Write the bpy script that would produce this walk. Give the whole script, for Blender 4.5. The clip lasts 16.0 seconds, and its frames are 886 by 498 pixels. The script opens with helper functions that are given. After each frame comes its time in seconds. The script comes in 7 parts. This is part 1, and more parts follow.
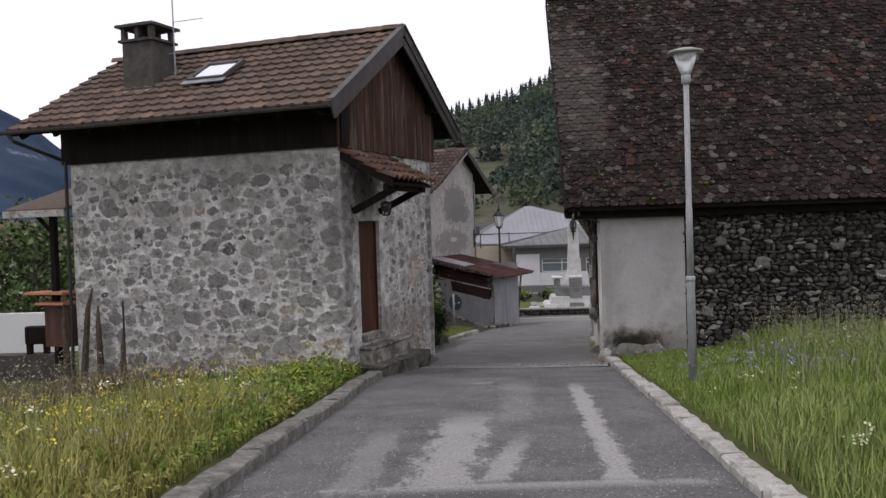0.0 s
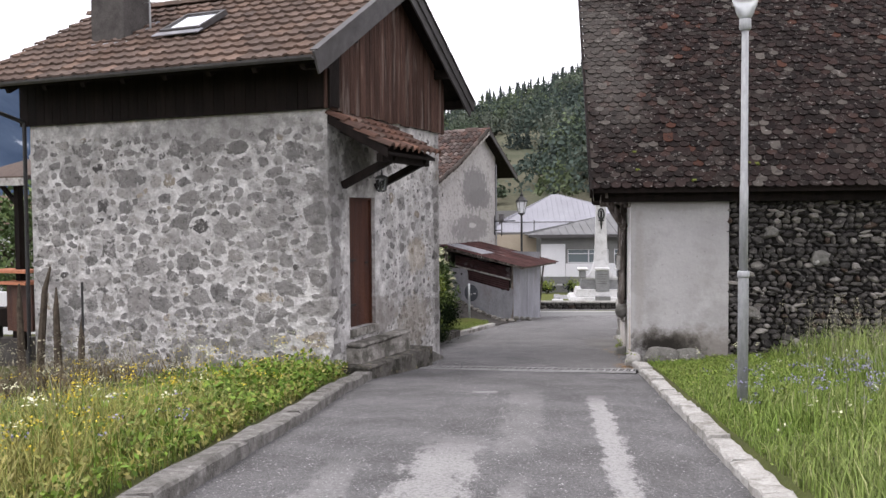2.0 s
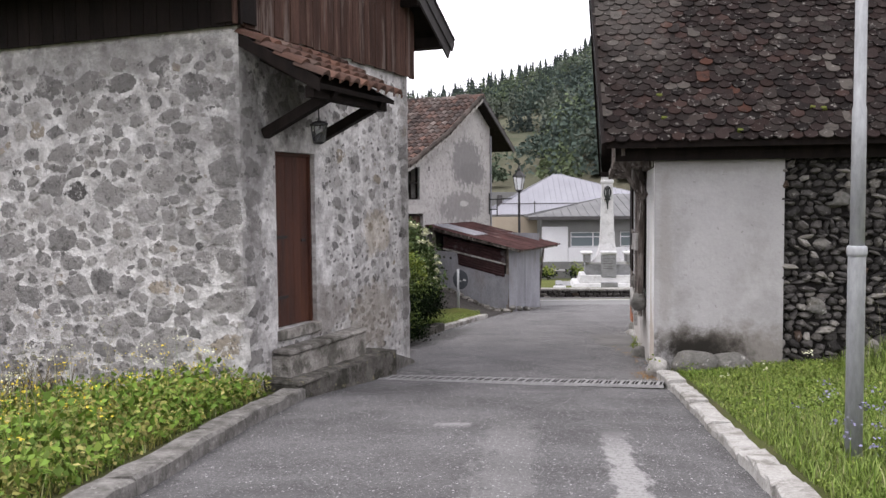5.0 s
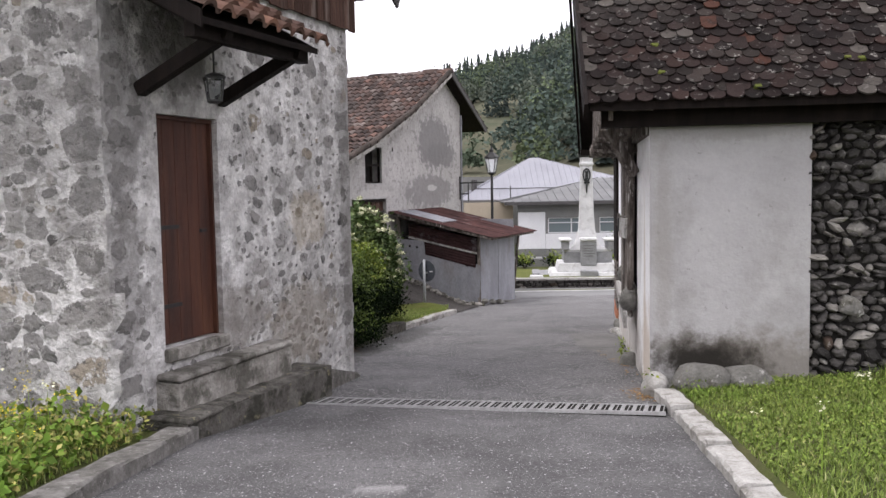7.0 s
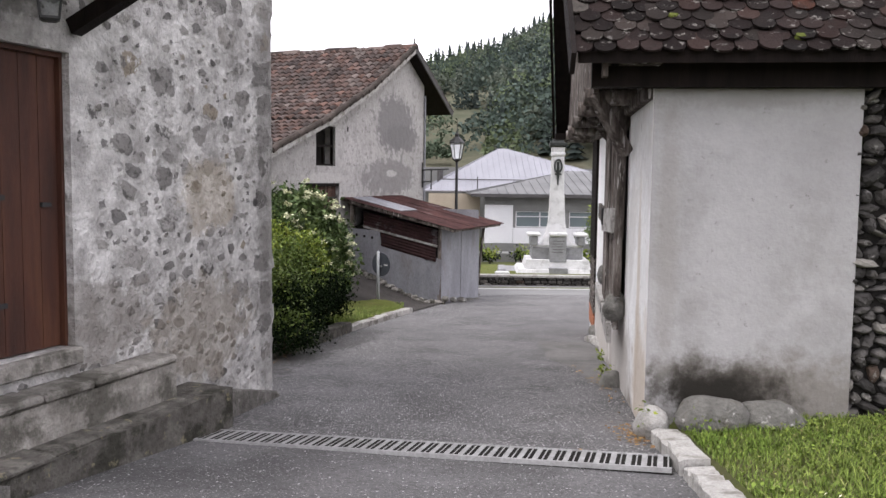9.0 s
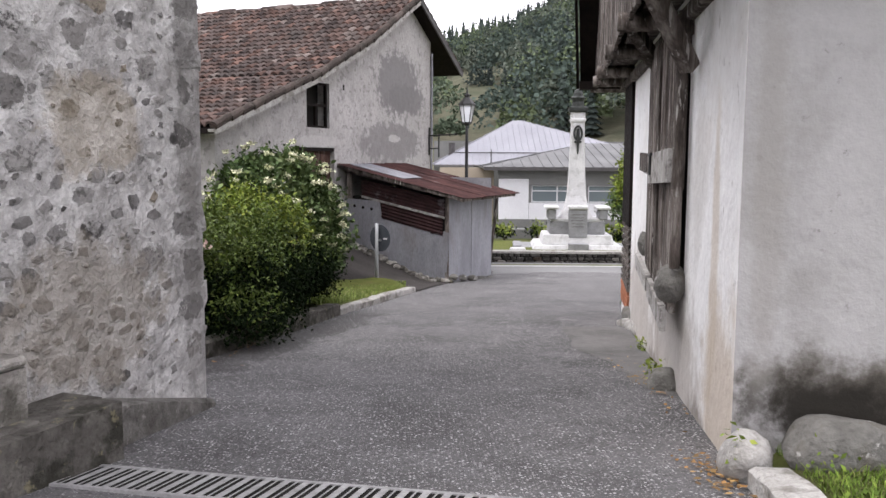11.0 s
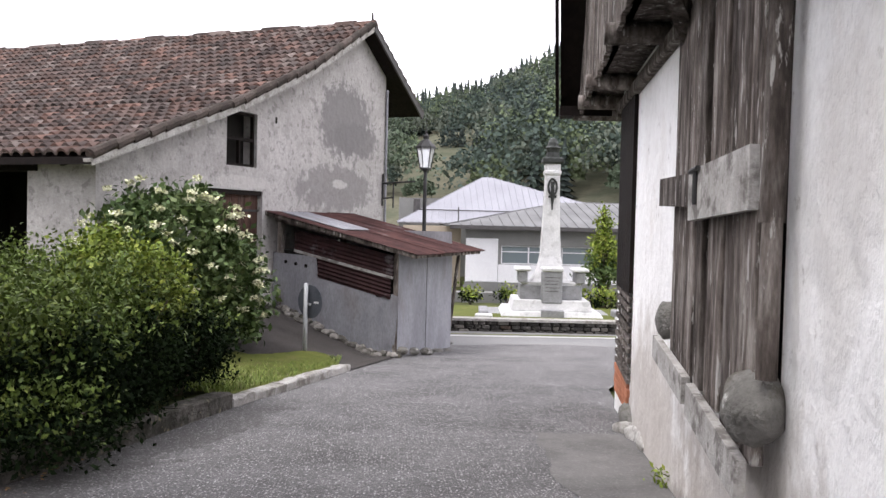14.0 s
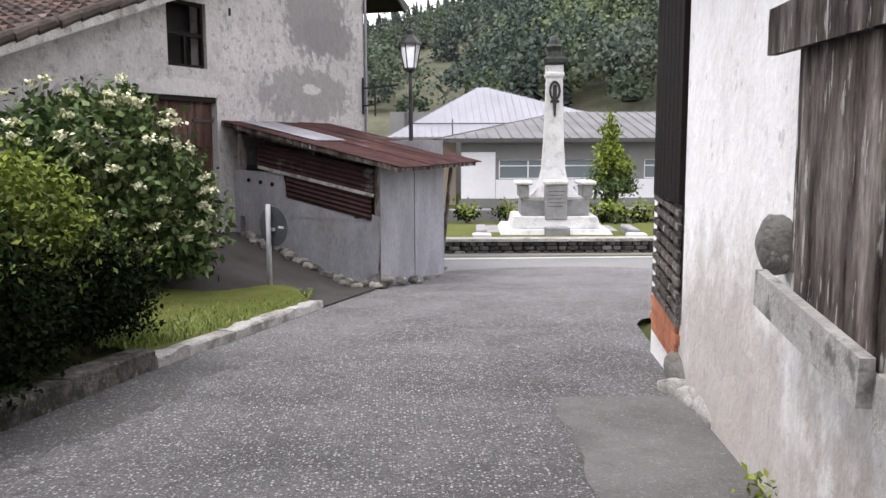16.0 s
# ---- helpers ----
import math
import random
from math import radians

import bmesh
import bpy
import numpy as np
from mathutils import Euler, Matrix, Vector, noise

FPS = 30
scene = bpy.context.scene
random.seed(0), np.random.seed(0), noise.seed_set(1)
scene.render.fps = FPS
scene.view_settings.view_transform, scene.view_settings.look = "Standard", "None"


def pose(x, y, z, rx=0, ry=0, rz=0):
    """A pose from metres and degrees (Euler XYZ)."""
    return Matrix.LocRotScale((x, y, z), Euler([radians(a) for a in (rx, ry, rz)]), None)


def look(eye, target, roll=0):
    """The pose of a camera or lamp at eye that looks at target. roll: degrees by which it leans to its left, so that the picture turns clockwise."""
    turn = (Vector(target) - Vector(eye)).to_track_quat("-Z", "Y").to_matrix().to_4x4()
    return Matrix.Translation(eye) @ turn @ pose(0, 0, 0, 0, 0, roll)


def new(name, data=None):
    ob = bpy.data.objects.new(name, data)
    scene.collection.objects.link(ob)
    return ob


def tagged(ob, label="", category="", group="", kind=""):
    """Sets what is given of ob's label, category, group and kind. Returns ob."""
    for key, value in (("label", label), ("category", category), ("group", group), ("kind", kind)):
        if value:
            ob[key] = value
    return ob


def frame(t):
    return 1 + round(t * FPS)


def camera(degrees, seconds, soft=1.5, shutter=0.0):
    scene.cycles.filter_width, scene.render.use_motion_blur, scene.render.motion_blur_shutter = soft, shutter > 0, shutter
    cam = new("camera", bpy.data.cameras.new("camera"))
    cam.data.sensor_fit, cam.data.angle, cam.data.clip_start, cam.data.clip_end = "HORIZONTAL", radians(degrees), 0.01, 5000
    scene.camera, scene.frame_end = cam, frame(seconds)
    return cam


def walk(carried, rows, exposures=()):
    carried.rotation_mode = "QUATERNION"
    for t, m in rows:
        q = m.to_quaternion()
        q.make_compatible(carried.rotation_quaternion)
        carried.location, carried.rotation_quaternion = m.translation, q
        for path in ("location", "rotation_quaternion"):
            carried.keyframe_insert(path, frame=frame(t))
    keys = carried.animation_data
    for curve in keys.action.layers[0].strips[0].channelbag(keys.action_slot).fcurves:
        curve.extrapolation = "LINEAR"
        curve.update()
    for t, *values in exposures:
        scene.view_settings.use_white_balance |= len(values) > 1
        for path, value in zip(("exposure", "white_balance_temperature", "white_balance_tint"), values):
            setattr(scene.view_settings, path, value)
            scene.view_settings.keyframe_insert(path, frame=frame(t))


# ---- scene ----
cam = camera(54.8, 16.0)
METRES, EYE, TILT, LEAN, TURN = 17.0, 1.42, 0.0, 0.0, 0.0
PATH = [
    (0, (-0.224, -0.943, 1.43), (-0.201, 1.056, 1.374), -1.8),
    (0.5, (-0.146, -0.392, 1.389), (-0.021, 1.601, 1.282), -2.2),
    (1, (-0.047, 0.117, 1.351), (-0.01, 2.11, 1.183), -0.2),
    (1.5, (0.059, 0.631, 1.317), (0.18, 2.623, 1.184), -0.3),
    (2, (0.168, 1.175, 1.283), (0.126, 3.173, 1.201), -0.4),
    (2.5, (0.243, 1.693, 1.225), (0.253, 3.69, 1.123), -0.6),
    (3, (0.289, 2.317, 1.166), (0.25, 4.313, 1.043), -0.1),
    (3.2, (0.331, 2.535, 1.147), (0.288, 4.53, 1.017), 0.7),
    (5.3, (0.624, 4.934, 0.975), (0.586, 6.93, 0.861), -0.9),
    (5.5, (0.662, 5.148, 0.972), (0.692, 7.141, 0.807), -1.7),
    (6, (0.734, 5.706, 0.939), (0.679, 7.696, 0.748), -0.6),
    (6.5, (0.801, 6.272, 0.907), (0.923, 8.262, 0.747), -3.2),
    (7, (0.882, 6.845, 0.886), (0.884, 8.839, 0.74), -1.0),
    (7.5, (0.937, 7.36, 0.835), (0.951, 9.352, 0.655), -1.8),
    (8, (1.004, 7.88, 0.81), (0.952, 9.872, 0.645), -0.6),
    (8.5, (1.061, 8.408, 0.772), (1.195, 10.399, 0.634), -1.2),
    (9, (1.112, 8.944, 0.723), (1.192, 10.936, 0.559), 0.7),
    (9.2, (1.126, 9.167, 0.684), (1.164, 11.161, 0.533), -0.4),
    (11.3, (1.411, 11.576, 0.332), (1.465, 13.564, 0.119), 0.6),
    (11.5, (1.446, 11.799, 0.33), (1.57, 13.786, 0.137), 1.1),
    (12, (1.545, 12.32, 0.318), (1.668, 14.308, 0.139), 1.3),
    (12.5, (1.606, 12.818, 0.285), (1.787, 14.809, 0.212), -1.7),
    (13, (1.674, 13.365, 0.228), (1.753, 15.363, 0.191), -1.1),
    (13.5, (1.741, 13.944, 0.155), (1.866, 15.939, 0.091), -0.5),
    (14, (1.843, 14.475, 0.104), (1.954, 16.471, 0.04), 1.4),
    (14.5, (1.878, 15.022, 0.056), (2.013, 17.015, -0.042), 1.6),
    (15, (1.947, 15.575, -0.021), (2.086, 17.565, -0.166), 0.2),
    (15.5, (2.002, 16.154, -0.05), (2.108, 18.139, -0.269), 0.5),
    (16, (2.092, 16.718, -0.089), (2.209, 18.698, -0.342), -0.2),
]
walk(cam, [(t, look(eye, target, roll)) for t, eye, target, roll in PATH],
     [(0, -0.68), (1.0, -0.08), (1.5, 0.08), (3.0, 0.2), (5.5, 0.16), (9.0, 0.3), (12.0, 0.44), (13.0, 0.54), (16.0, 0.5)])

# ---- world, sun, exposure ----
world = bpy.data.worlds.new("overcast_sky")
scene.world = world
world.use_nodes = True
wn, wl = world.node_tree.nodes, world.node_tree.links
wn.clear()
sky = wn.new("ShaderNodeTexSky")
sky.sky_type, sky.sun_disc = "NISHITA", False
sky.sun_elevation, sky.sun_rotation = radians(63), radians(242)
sky.air_density, sky.dust_density = 1.0, 4.0
grey = wn.new("ShaderNodeHueSaturation")
grey.inputs["Saturation"].default_value = 0.12
cloud = wn.new("ShaderNodeMix")
cloud.data_type = "RGBA"
cloud.inputs["Factor"].default_value = 0.8
cloud.inputs["B"].default_value = (14.4, 14.0, 15.3, 1)
bg = wn.new("ShaderNodeBackground")
bg.inputs["Strength"].default_value = 0.14
wo = wn.new("ShaderNodeOutputWorld")
wl.new(sky.outputs[0], grey.inputs["Color"])
wl.new(grey.outputs[0], cloud.inputs["A"])
wl.new(cloud.outputs["Result"], bg.inputs["Color"])
wl.new(bg.outputs[0], wo.inputs[0])
sun = new("sun", bpy.data.lights.new("sun", "SUN"))
sun.data.energy, sun.data.angle, sun.data.color = 1.1, radians(25), (1.0, 0.96, 0.93)
sun.matrix_world = look((0, 0, 30), (13, 7, 0))


# ---- materials ----
def surf(name, cols, scale=3.0, rough=0.85, bump=0.25, bscale=45.0, metal=0.0, rnd=0.0, pick=None, stain=None,
         stretch=(1, 1, 1), spec=0.12, grain=0.45, speck=None, blobs=(), lumps=None, coat=None, crisp=(1.3, 2.1), blob_noise=3.5):
    """A node material on world positions. cols: ramp stops; rnd: how much single pieces differ in brightness;
    pick: ramp of colours chosen piece by piece; stain and speck: (colour, scale, from, to, amount);
    blobs: colour patches for dirt, wear and painted shade (centre, radii, colour, amount) with the softness crisp;
    lumps: (scale, depth in metres) of coarse relief; coat: (ramp, stain, speck) of mortar smeared over the rims of
    stones."""
    m = bpy.data.materials.new(name)
    m.use_nodes = True
    n, l = m.node_tree.nodes, m.node_tree.links
    b = n["Principled BSDF"]
    b.inputs["Roughness"].default_value, b.inputs["Metallic"].default_value = rough, metal
    b.inputs["Specular IOR Level"].default_value = spec
    geo = n.new("ShaderNodeNewGeometry")
    mp = n.new("ShaderNodeMapping")
    mp.inputs["Scale"].default_value = stretch
    l.new(geo.outputs["Position"], mp.inputs["Vector"])

    def noise_tex(s, d=6.0, r=0.6):
        t = n.new("ShaderNodeTexNoise")
        t.inputs["Scale"].default_value, t.inputs["Detail"].default_value, t.inputs["Roughness"].default_value = s, d, r
        l.new(mp.outputs[0], t.inputs["Vector"])
        return t.outputs["Fac"]

    def ramp(fac, stops, constant=False):
        r = n.new("ShaderNodeValToRGB")
        r.color_ramp.interpolation = "CONSTANT" if constant else "LINEAR"
        e = r.color_ramp.elements
        while len(e) < len(stops):
            e.new(0.5)
        for el, (p, c) in zip(e, stops):
            el.position, el.color = p, (*c, 1)
        l.new(fac, r.inputs["Fac"])
        return r.outputs["Color"]

    def mix(a, bcol, fac, how="MIX"):
        x = n.new("ShaderNodeMix")
        x.data_type, x.blend_type = "RGBA", how
        for sock, val in (("Factor", fac), ("A", a), ("B", bcol)):
            if isinstance(val, bpy.types.NodeSocket):
                l.new(val, x.inputs[sock])
            else:
                x.inputs[sock].default_value = val if sock == "Factor" else (*val, 1)
        return x.outputs["Result"]

    def ramp_off(sock, amt):
        r = n.new("ShaderNodeMapRange")
        r.interpolation_type = "SMOOTHSTEP"
        for key, val in (("From Min", crisp[0]), ("From Max", crisp[1]), ("To Min", amt), ("To Max", 0.0)):
            r.inputs[key].default_value = val
        l.new(sock, r.inputs["Value"])
        return r.outputs["Result"]

    col = ramp(noise_tex(scale), cols)
    fine = noise_tex(bscale, 4.0, 0.7)
    col = mix(col, ramp(fine, [(0.3, (0.55, 0.55, 0.55)), (0.7, (1.3, 1.3, 1.3))]), grain, "MULTIPLY")
    if rnd or pick:
        oi = n.new("ShaderNodeObjectInfo")
        add = n.new("ShaderNodeMath")
        add.operation = "ADD"
        l.new(oi.outputs["Random"], add.inputs[0])
        l.new(geo.outputs["Random Per Island"], add.inputs[1])
        fr = n.new("ShaderNodeMath")
        fr.operation = "FRACT"
        l.new(add.outputs[0], fr.inputs[0])
        if pick:
            col = mix(col, ramp(fr.outputs[0], pick, True), 0.65)
        if rnd:
            r2 = n.new("ShaderNodeMath")
            r2.operation = "MULTIPLY"
            r2.inputs[1].default_value = 7.31
            l.new(fr.outputs[0], r2.inputs[0])
            r3 = n.new("ShaderNodeMath")
            r3.operation = "FRACT"
            l.new(r2.outputs[0], r3.inputs[0])
            lo, hi = 1 - rnd, 1 + rnd
            col = mix(col, ramp(r3.outputs[0], [(0, (lo, lo, lo)), (1, (hi, hi, hi))]), 1.0, "MULTIPLY")
    for sc, ss, s0, s1, amt in [q for q in (stain, speck) if q]:
        mask = ramp(noise_tex(ss, 8.0, 0.65), [(s0, (0, 0, 0)), (s1, (amt, amt, amt))])
        col = mix(col, sc, mask)
    if coat:
        mcol = mix(ramp(noise_tex(4.0), coat[0]), ramp(noise_tex(18.0, 4.0, 0.7), [(0.3, (0.55, 0.55, 0.55)), (0.7, (1.3, 1.3, 1.3))]), 0.45, "MULTIPLY")
        for sc, ss, s0, s1, amt in coat[1:]:
            mcol = mix(mcol, sc, ramp(noise_tex(ss, 8.0, 0.65), [(s0, (0, 0, 0)), (s1, (amt, amt, amt))]))
        rim = n.new("ShaderNodeAttribute")
        rim.attribute_name = "rim"
        ma = n.new("ShaderNodeMath")
        ma.operation = "MULTIPLY_ADD"
        ma.inputs[1].default_value = 3.2
        l.new(noise_tex(9.0, 10.0, 0.72), ma.inputs[0])
        bare = n.new("ShaderNodeMath")
        bare.operation = "MULTIPLY_ADD"
        bare.inputs[1].default_value = 0.75
        l.new(fr.outputs[0], bare.inputs[0])
        l.new(rim.outputs["Fac"], bare.inputs[2])
        l.new(bare.outputs[0], ma.inputs[2])
        mr = n.new("ShaderNodeMapRange")
        mr.interpolation_type = "SMOOTHSTEP"
        for key, val in (("From Min", 2.46), ("From Max", 2.74), ("To Min", 0.0), ("To Max", 1.0)):
            mr.inputs[key].default_value = val
        l.new(ma.outputs[0], mr.inputs["Value"])
        col = mix(col, mcol, mr.outputs["Result"])
    for centre, radii, bc, amt in blobs:
        bmap = n.new("ShaderNodeMapping")
        bmap.inputs["Location"].default_value = [-c / r for c, r in zip(centre, radii)]
        bmap.inputs["Scale"].default_value = [1 / r for r in radii]
        l.new(geo.outputs["Position"], bmap.inputs["Vector"])
        ln = n.new("ShaderNodeVectorMath")
        ln.operation = "LENGTH"
        l.new(bmap.outputs[0], ln.inputs[0])
        ad = n.new("ShaderNodeMath")
        ad.operation = "MULTIPLY_ADD"
        ad.inputs[1].default_value = 1.6
        l.new(noise_tex(blob_noise, 8.0, 0.65), ad.inputs[0])
        l.new(ln.outputs["Value"], ad.inputs[2])
        col = mix(col, bc, ramp_off(ad.outputs[0], amt))
    l.new(col, b.inputs["Base Color"])
    if bump:
        bp = n.new("ShaderNodeBump")
        bp.inputs["Strength"].default_value, bp.inputs["Distance"].default_value = bump, 0.02
        l.new(fine, bp.inputs["Height"])
        if lumps:
            b2 = n.new("ShaderNodeBump")
            b2.inputs["Strength"].default_value, b2.inputs["Distance"].default_value = 1.0, lumps[1]
            l.new(noise_tex(lumps[0], 5.0, 0.6), b2.inputs["Height"])
            l.new(b2.outputs[0], bp.inputs["Normal"])
        l.new(bp.outputs[0], b.inputs["Normal"])
    return m


ASPHALT = surf("asphalt", [(0.35, (0.118, 0.115, 0.115)), (0.65, (0.2, 0.195, 0.195))], 1.2, 0.88, 0.9, 85.0,
               stain=((0.15, 0.144, 0.142), 0.7, 0.5, 0.72, 0.6), speck=((0.075, 0.071, 0.07), 28.0, 0.52, 0.62, 0.6), grain=0.9)


def lane_streaks(m, streaks, colour):
    """Streaks along the lane, worn pale, or darker in an own colour: (x at y = 0, x per y, half width, y from, y to,
    amount, own colour).
    """
    n, l = m.node_tree.nodes, m.node_tree.links
    b = n["Principled BSDF"]
    col = b.inputs["Base Color"].links[0].from_socket
    geo = n.new("ShaderNodeNewGeometry")
    sep = n.new("ShaderNodeSeparateXYZ")
    l.new(geo.outputs["Position"], sep.inputs[0])
    rag = n.new("ShaderNodeTexNoise")
    rag.inputs["Scale"].default_value, rag.inputs["Detail"].default_value, rag.inputs["Roughness"].default_value = 3.0, 10.0, 0.78
    drawn = n.new("ShaderNodeMapping")
    drawn.inputs["Scale"].default_value = (2.2, 0.9, 1.0)
    l.new(geo.outputs["Position"], drawn.inputs["Vector"])
    l.new(drawn.outputs[0], rag.inputs["Vector"])

    def calc(op, *vals):
        q = n.new("ShaderNodeMath")
        q.operation = op
        for k, v in enumerate(vals):
            if isinstance(v, bpy.types.NodeSocket):
                l.new(v, q.inputs[k])
            else:
                q.inputs[k].default_value = v
        return q.outputs[0]

    def soft(v, a, b2, c, d):
        r = n.new("ShaderNodeMapRange")
        r.interpolation_type = "SMOOTHSTEP"
        for key, val in (("From Min", a), ("From Max", b2), ("To Min", c), ("To Max", d)):
            r.inputs[key].default_value = val
        l.new(v, r.inputs["Value"])
        return r.outputs["Result"]

    # pale chips of aggregate, coarser and denser below the drain
    zone = soft(calc("MULTIPLY_ADD", sep.outputs["X"], 0.3, sep.outputs["Y"]), 15.2, 15.7, 0.0, 1.0)
    for size, keep_up, keep_down, tone in ((80.0, 0.74, 0.48, (0.45, 0.44, 0.43)), (44.0, 0.92, 0.64, (0.64, 0.63, 0.62))):
        vor = n.new("ShaderNodeTexVoronoi")
        vor.inputs["Scale"].default_value = size
        l.new(geo.outputs["Position"], vor.inputs["Vector"])
        rgb = n.new("ShaderNodeSeparateColor")
        l.new(vor.outputs["Color"], rgb.inputs[0])
        limit = calc("MULTIPLY_ADD", zone, keep_down - keep_up, keep_up)
        chip = calc("MULTIPLY", calc("GREATER_THAN", rgb.outputs[0], limit), soft(vor.outputs["Distance"], 0.28, 0.42, 1.0, 0.0))
        x = n.new("ShaderNodeMix")
        x.data_type = "RGBA"
        l.new(calc("MULTIPLY", chip, calc("MULTIPLY_ADD", rgb.outputs[1], 0.7, 0.3)), x.inputs["Factor"])
        l.new(col, x.inputs["A"])
        x.inputs["B"].default_value = (*tone, 1)
        col = x.outputs["Result"]
    grit = n.new("ShaderNodeTexNoise")
    grit.inputs["Scale"].default_value, grit.inputs["Detail"].default_value = 40.0, 5.0
    l.new(geo.outputs["Position"], grit.inputs["Vector"])
    thin = soft(grit.outputs["Fac"], 0.36, 0.56, 0.55, 1.0)
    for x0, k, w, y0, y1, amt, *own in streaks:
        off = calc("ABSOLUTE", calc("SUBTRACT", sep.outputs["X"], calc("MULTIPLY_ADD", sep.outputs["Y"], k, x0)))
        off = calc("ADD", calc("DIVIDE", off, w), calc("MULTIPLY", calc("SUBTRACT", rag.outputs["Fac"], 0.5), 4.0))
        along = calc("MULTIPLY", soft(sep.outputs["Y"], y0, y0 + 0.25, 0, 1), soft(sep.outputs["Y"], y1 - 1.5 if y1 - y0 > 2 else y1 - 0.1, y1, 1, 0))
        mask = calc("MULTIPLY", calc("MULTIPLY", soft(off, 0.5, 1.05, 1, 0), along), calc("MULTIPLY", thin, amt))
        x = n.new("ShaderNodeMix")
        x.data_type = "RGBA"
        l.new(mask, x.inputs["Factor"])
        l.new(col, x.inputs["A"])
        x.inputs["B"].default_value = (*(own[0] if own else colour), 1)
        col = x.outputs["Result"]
    l.new(col, b.inputs["Base Color"])


lane_streaks(ASPHALT, [(0.52, 0.111, 0.13, 5.0, 12.2, 0.9), (-0.78, 0.102, 0.3, 5.0, 9.2, 0.8), (-1.05, 0.228, 0.12, 5.1, 7.6, 0.75), (-1.2, 0.06, 0.18, 5.0, 8.5, 0.35),
                       (0.25, 0.0, 1.7, 4.85, 5.2, 0.7), (0.5, 0.0, 0.18, 11.95, 12.25, 0.8), (-0.2, 0.1, 0.25, 8.0, 13.0, 0.25),
                       # Two darker strips: the lane edge by the hedge, and beside the house.
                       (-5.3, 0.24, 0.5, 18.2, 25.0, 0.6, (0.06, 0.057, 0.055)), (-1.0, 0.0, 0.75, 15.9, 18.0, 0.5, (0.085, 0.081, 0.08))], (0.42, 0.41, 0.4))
ASPHALT_YARD = surf("yard_asphalt", [(0.35, (0.045, 0.041, 0.038)), (0.65, (0.08, 0.073, 0.068))], 0.8, 0.9, 0.5, 60.0)
MAIN_ROAD = surf("pale_asphalt", [(0.3, (0.2, 0.2, 0.2)), (0.7, (0.25, 0.245, 0.24))], 0.7, 0.9, 0.3, 50.0)
LINE = surf("road_paint", [(0.3, (0.45, 0.45, 0.44)), (0.7, (0.6, 0.6, 0.58))], 4.0, 0.8, 0.2)
SOIL = surf("grassy_soil", [(0.35, (0.05, 0.06, 0.022)), (0.65, (0.085, 0.095, 0.03))], 2.0, 0.95, 0.6, 30.0,
            stain=((0.09, 0.07, 0.045), 0.8, 0.5, 0.75, 0.7))
MORTAR_TONES = [(0.34, (0.34, 0.326, 0.315)), (0.5, (0.5, 0.486, 0.474)), (0.64, (0.68, 0.665, 0.65))]
MORTAR_STAIN = ((0.22, 0.21, 0.203), 2.8, 0.55, 0.62, 0.55)
# Near-black specks paint the shade of small holes onto the flat mortar.
MORTAR_HOLES = ((0.07, 0.066, 0.066), 5.5, 0.645, 0.67, 0.8)
# Lichen and dirt patches, plus painted shade below the door canopy.
WALL_DIRT_AND_SHADE = [((-1.72, 13.68, 1.6), (0.3, 0.5, 0.9), (0.115, 0.11, 0.107), 0.55), ((-1.7, 13.72, 0.2), (0.22, 0.3, 0.7), (0.12, 0.112, 0.107), 0.5),
             # Second patch on this row paints the dark under the canopy.
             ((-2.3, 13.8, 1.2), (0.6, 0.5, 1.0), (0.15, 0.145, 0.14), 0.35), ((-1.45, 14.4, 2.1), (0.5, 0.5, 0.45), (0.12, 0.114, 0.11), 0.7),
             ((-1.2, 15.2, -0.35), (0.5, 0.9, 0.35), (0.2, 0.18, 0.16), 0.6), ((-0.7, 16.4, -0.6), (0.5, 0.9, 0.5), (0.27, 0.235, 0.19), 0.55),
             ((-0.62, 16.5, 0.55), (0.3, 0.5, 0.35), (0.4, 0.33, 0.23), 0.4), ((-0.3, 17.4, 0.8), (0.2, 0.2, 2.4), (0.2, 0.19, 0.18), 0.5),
             # A darker band along the top of the front wall.
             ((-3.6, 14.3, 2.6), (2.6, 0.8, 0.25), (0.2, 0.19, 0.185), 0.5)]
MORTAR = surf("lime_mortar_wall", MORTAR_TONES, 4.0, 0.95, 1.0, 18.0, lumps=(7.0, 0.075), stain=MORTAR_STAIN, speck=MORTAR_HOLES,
              blobs=WALL_DIRT_AND_SHADE, crisp=(1.5, 1.85), blob_noise=6.0)
STONE = surf("field_stone", [(0.3, (0.18, 0.172, 0.167)), (0.7, (0.37, 0.355, 0.34))], 7.0, 0.92, 0.8, 36.0, rnd=0.28,
             pick=[(0, (0.25, 0.241, 0.233)), (0.3, (0.3, 0.287, 0.275)), (0.55, (0.205, 0.198, 0.194)), (0.75, (0.33, 0.312, 0.29)),
                   # The last pick turns some pieces near black, as shade in open holes.
                   (0.88, (0.3, 0.25, 0.185)), (0.925, (0.045, 0.043, 0.043))],
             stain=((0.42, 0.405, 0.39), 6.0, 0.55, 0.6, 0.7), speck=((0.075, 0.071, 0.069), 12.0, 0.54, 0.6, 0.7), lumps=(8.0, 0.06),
             coat=(MORTAR_TONES, MORTAR_STAIN, MORTAR_HOLES), blobs=WALL_DIRT_AND_SHADE, crisp=(1.5, 1.85), blob_noise=6.0)
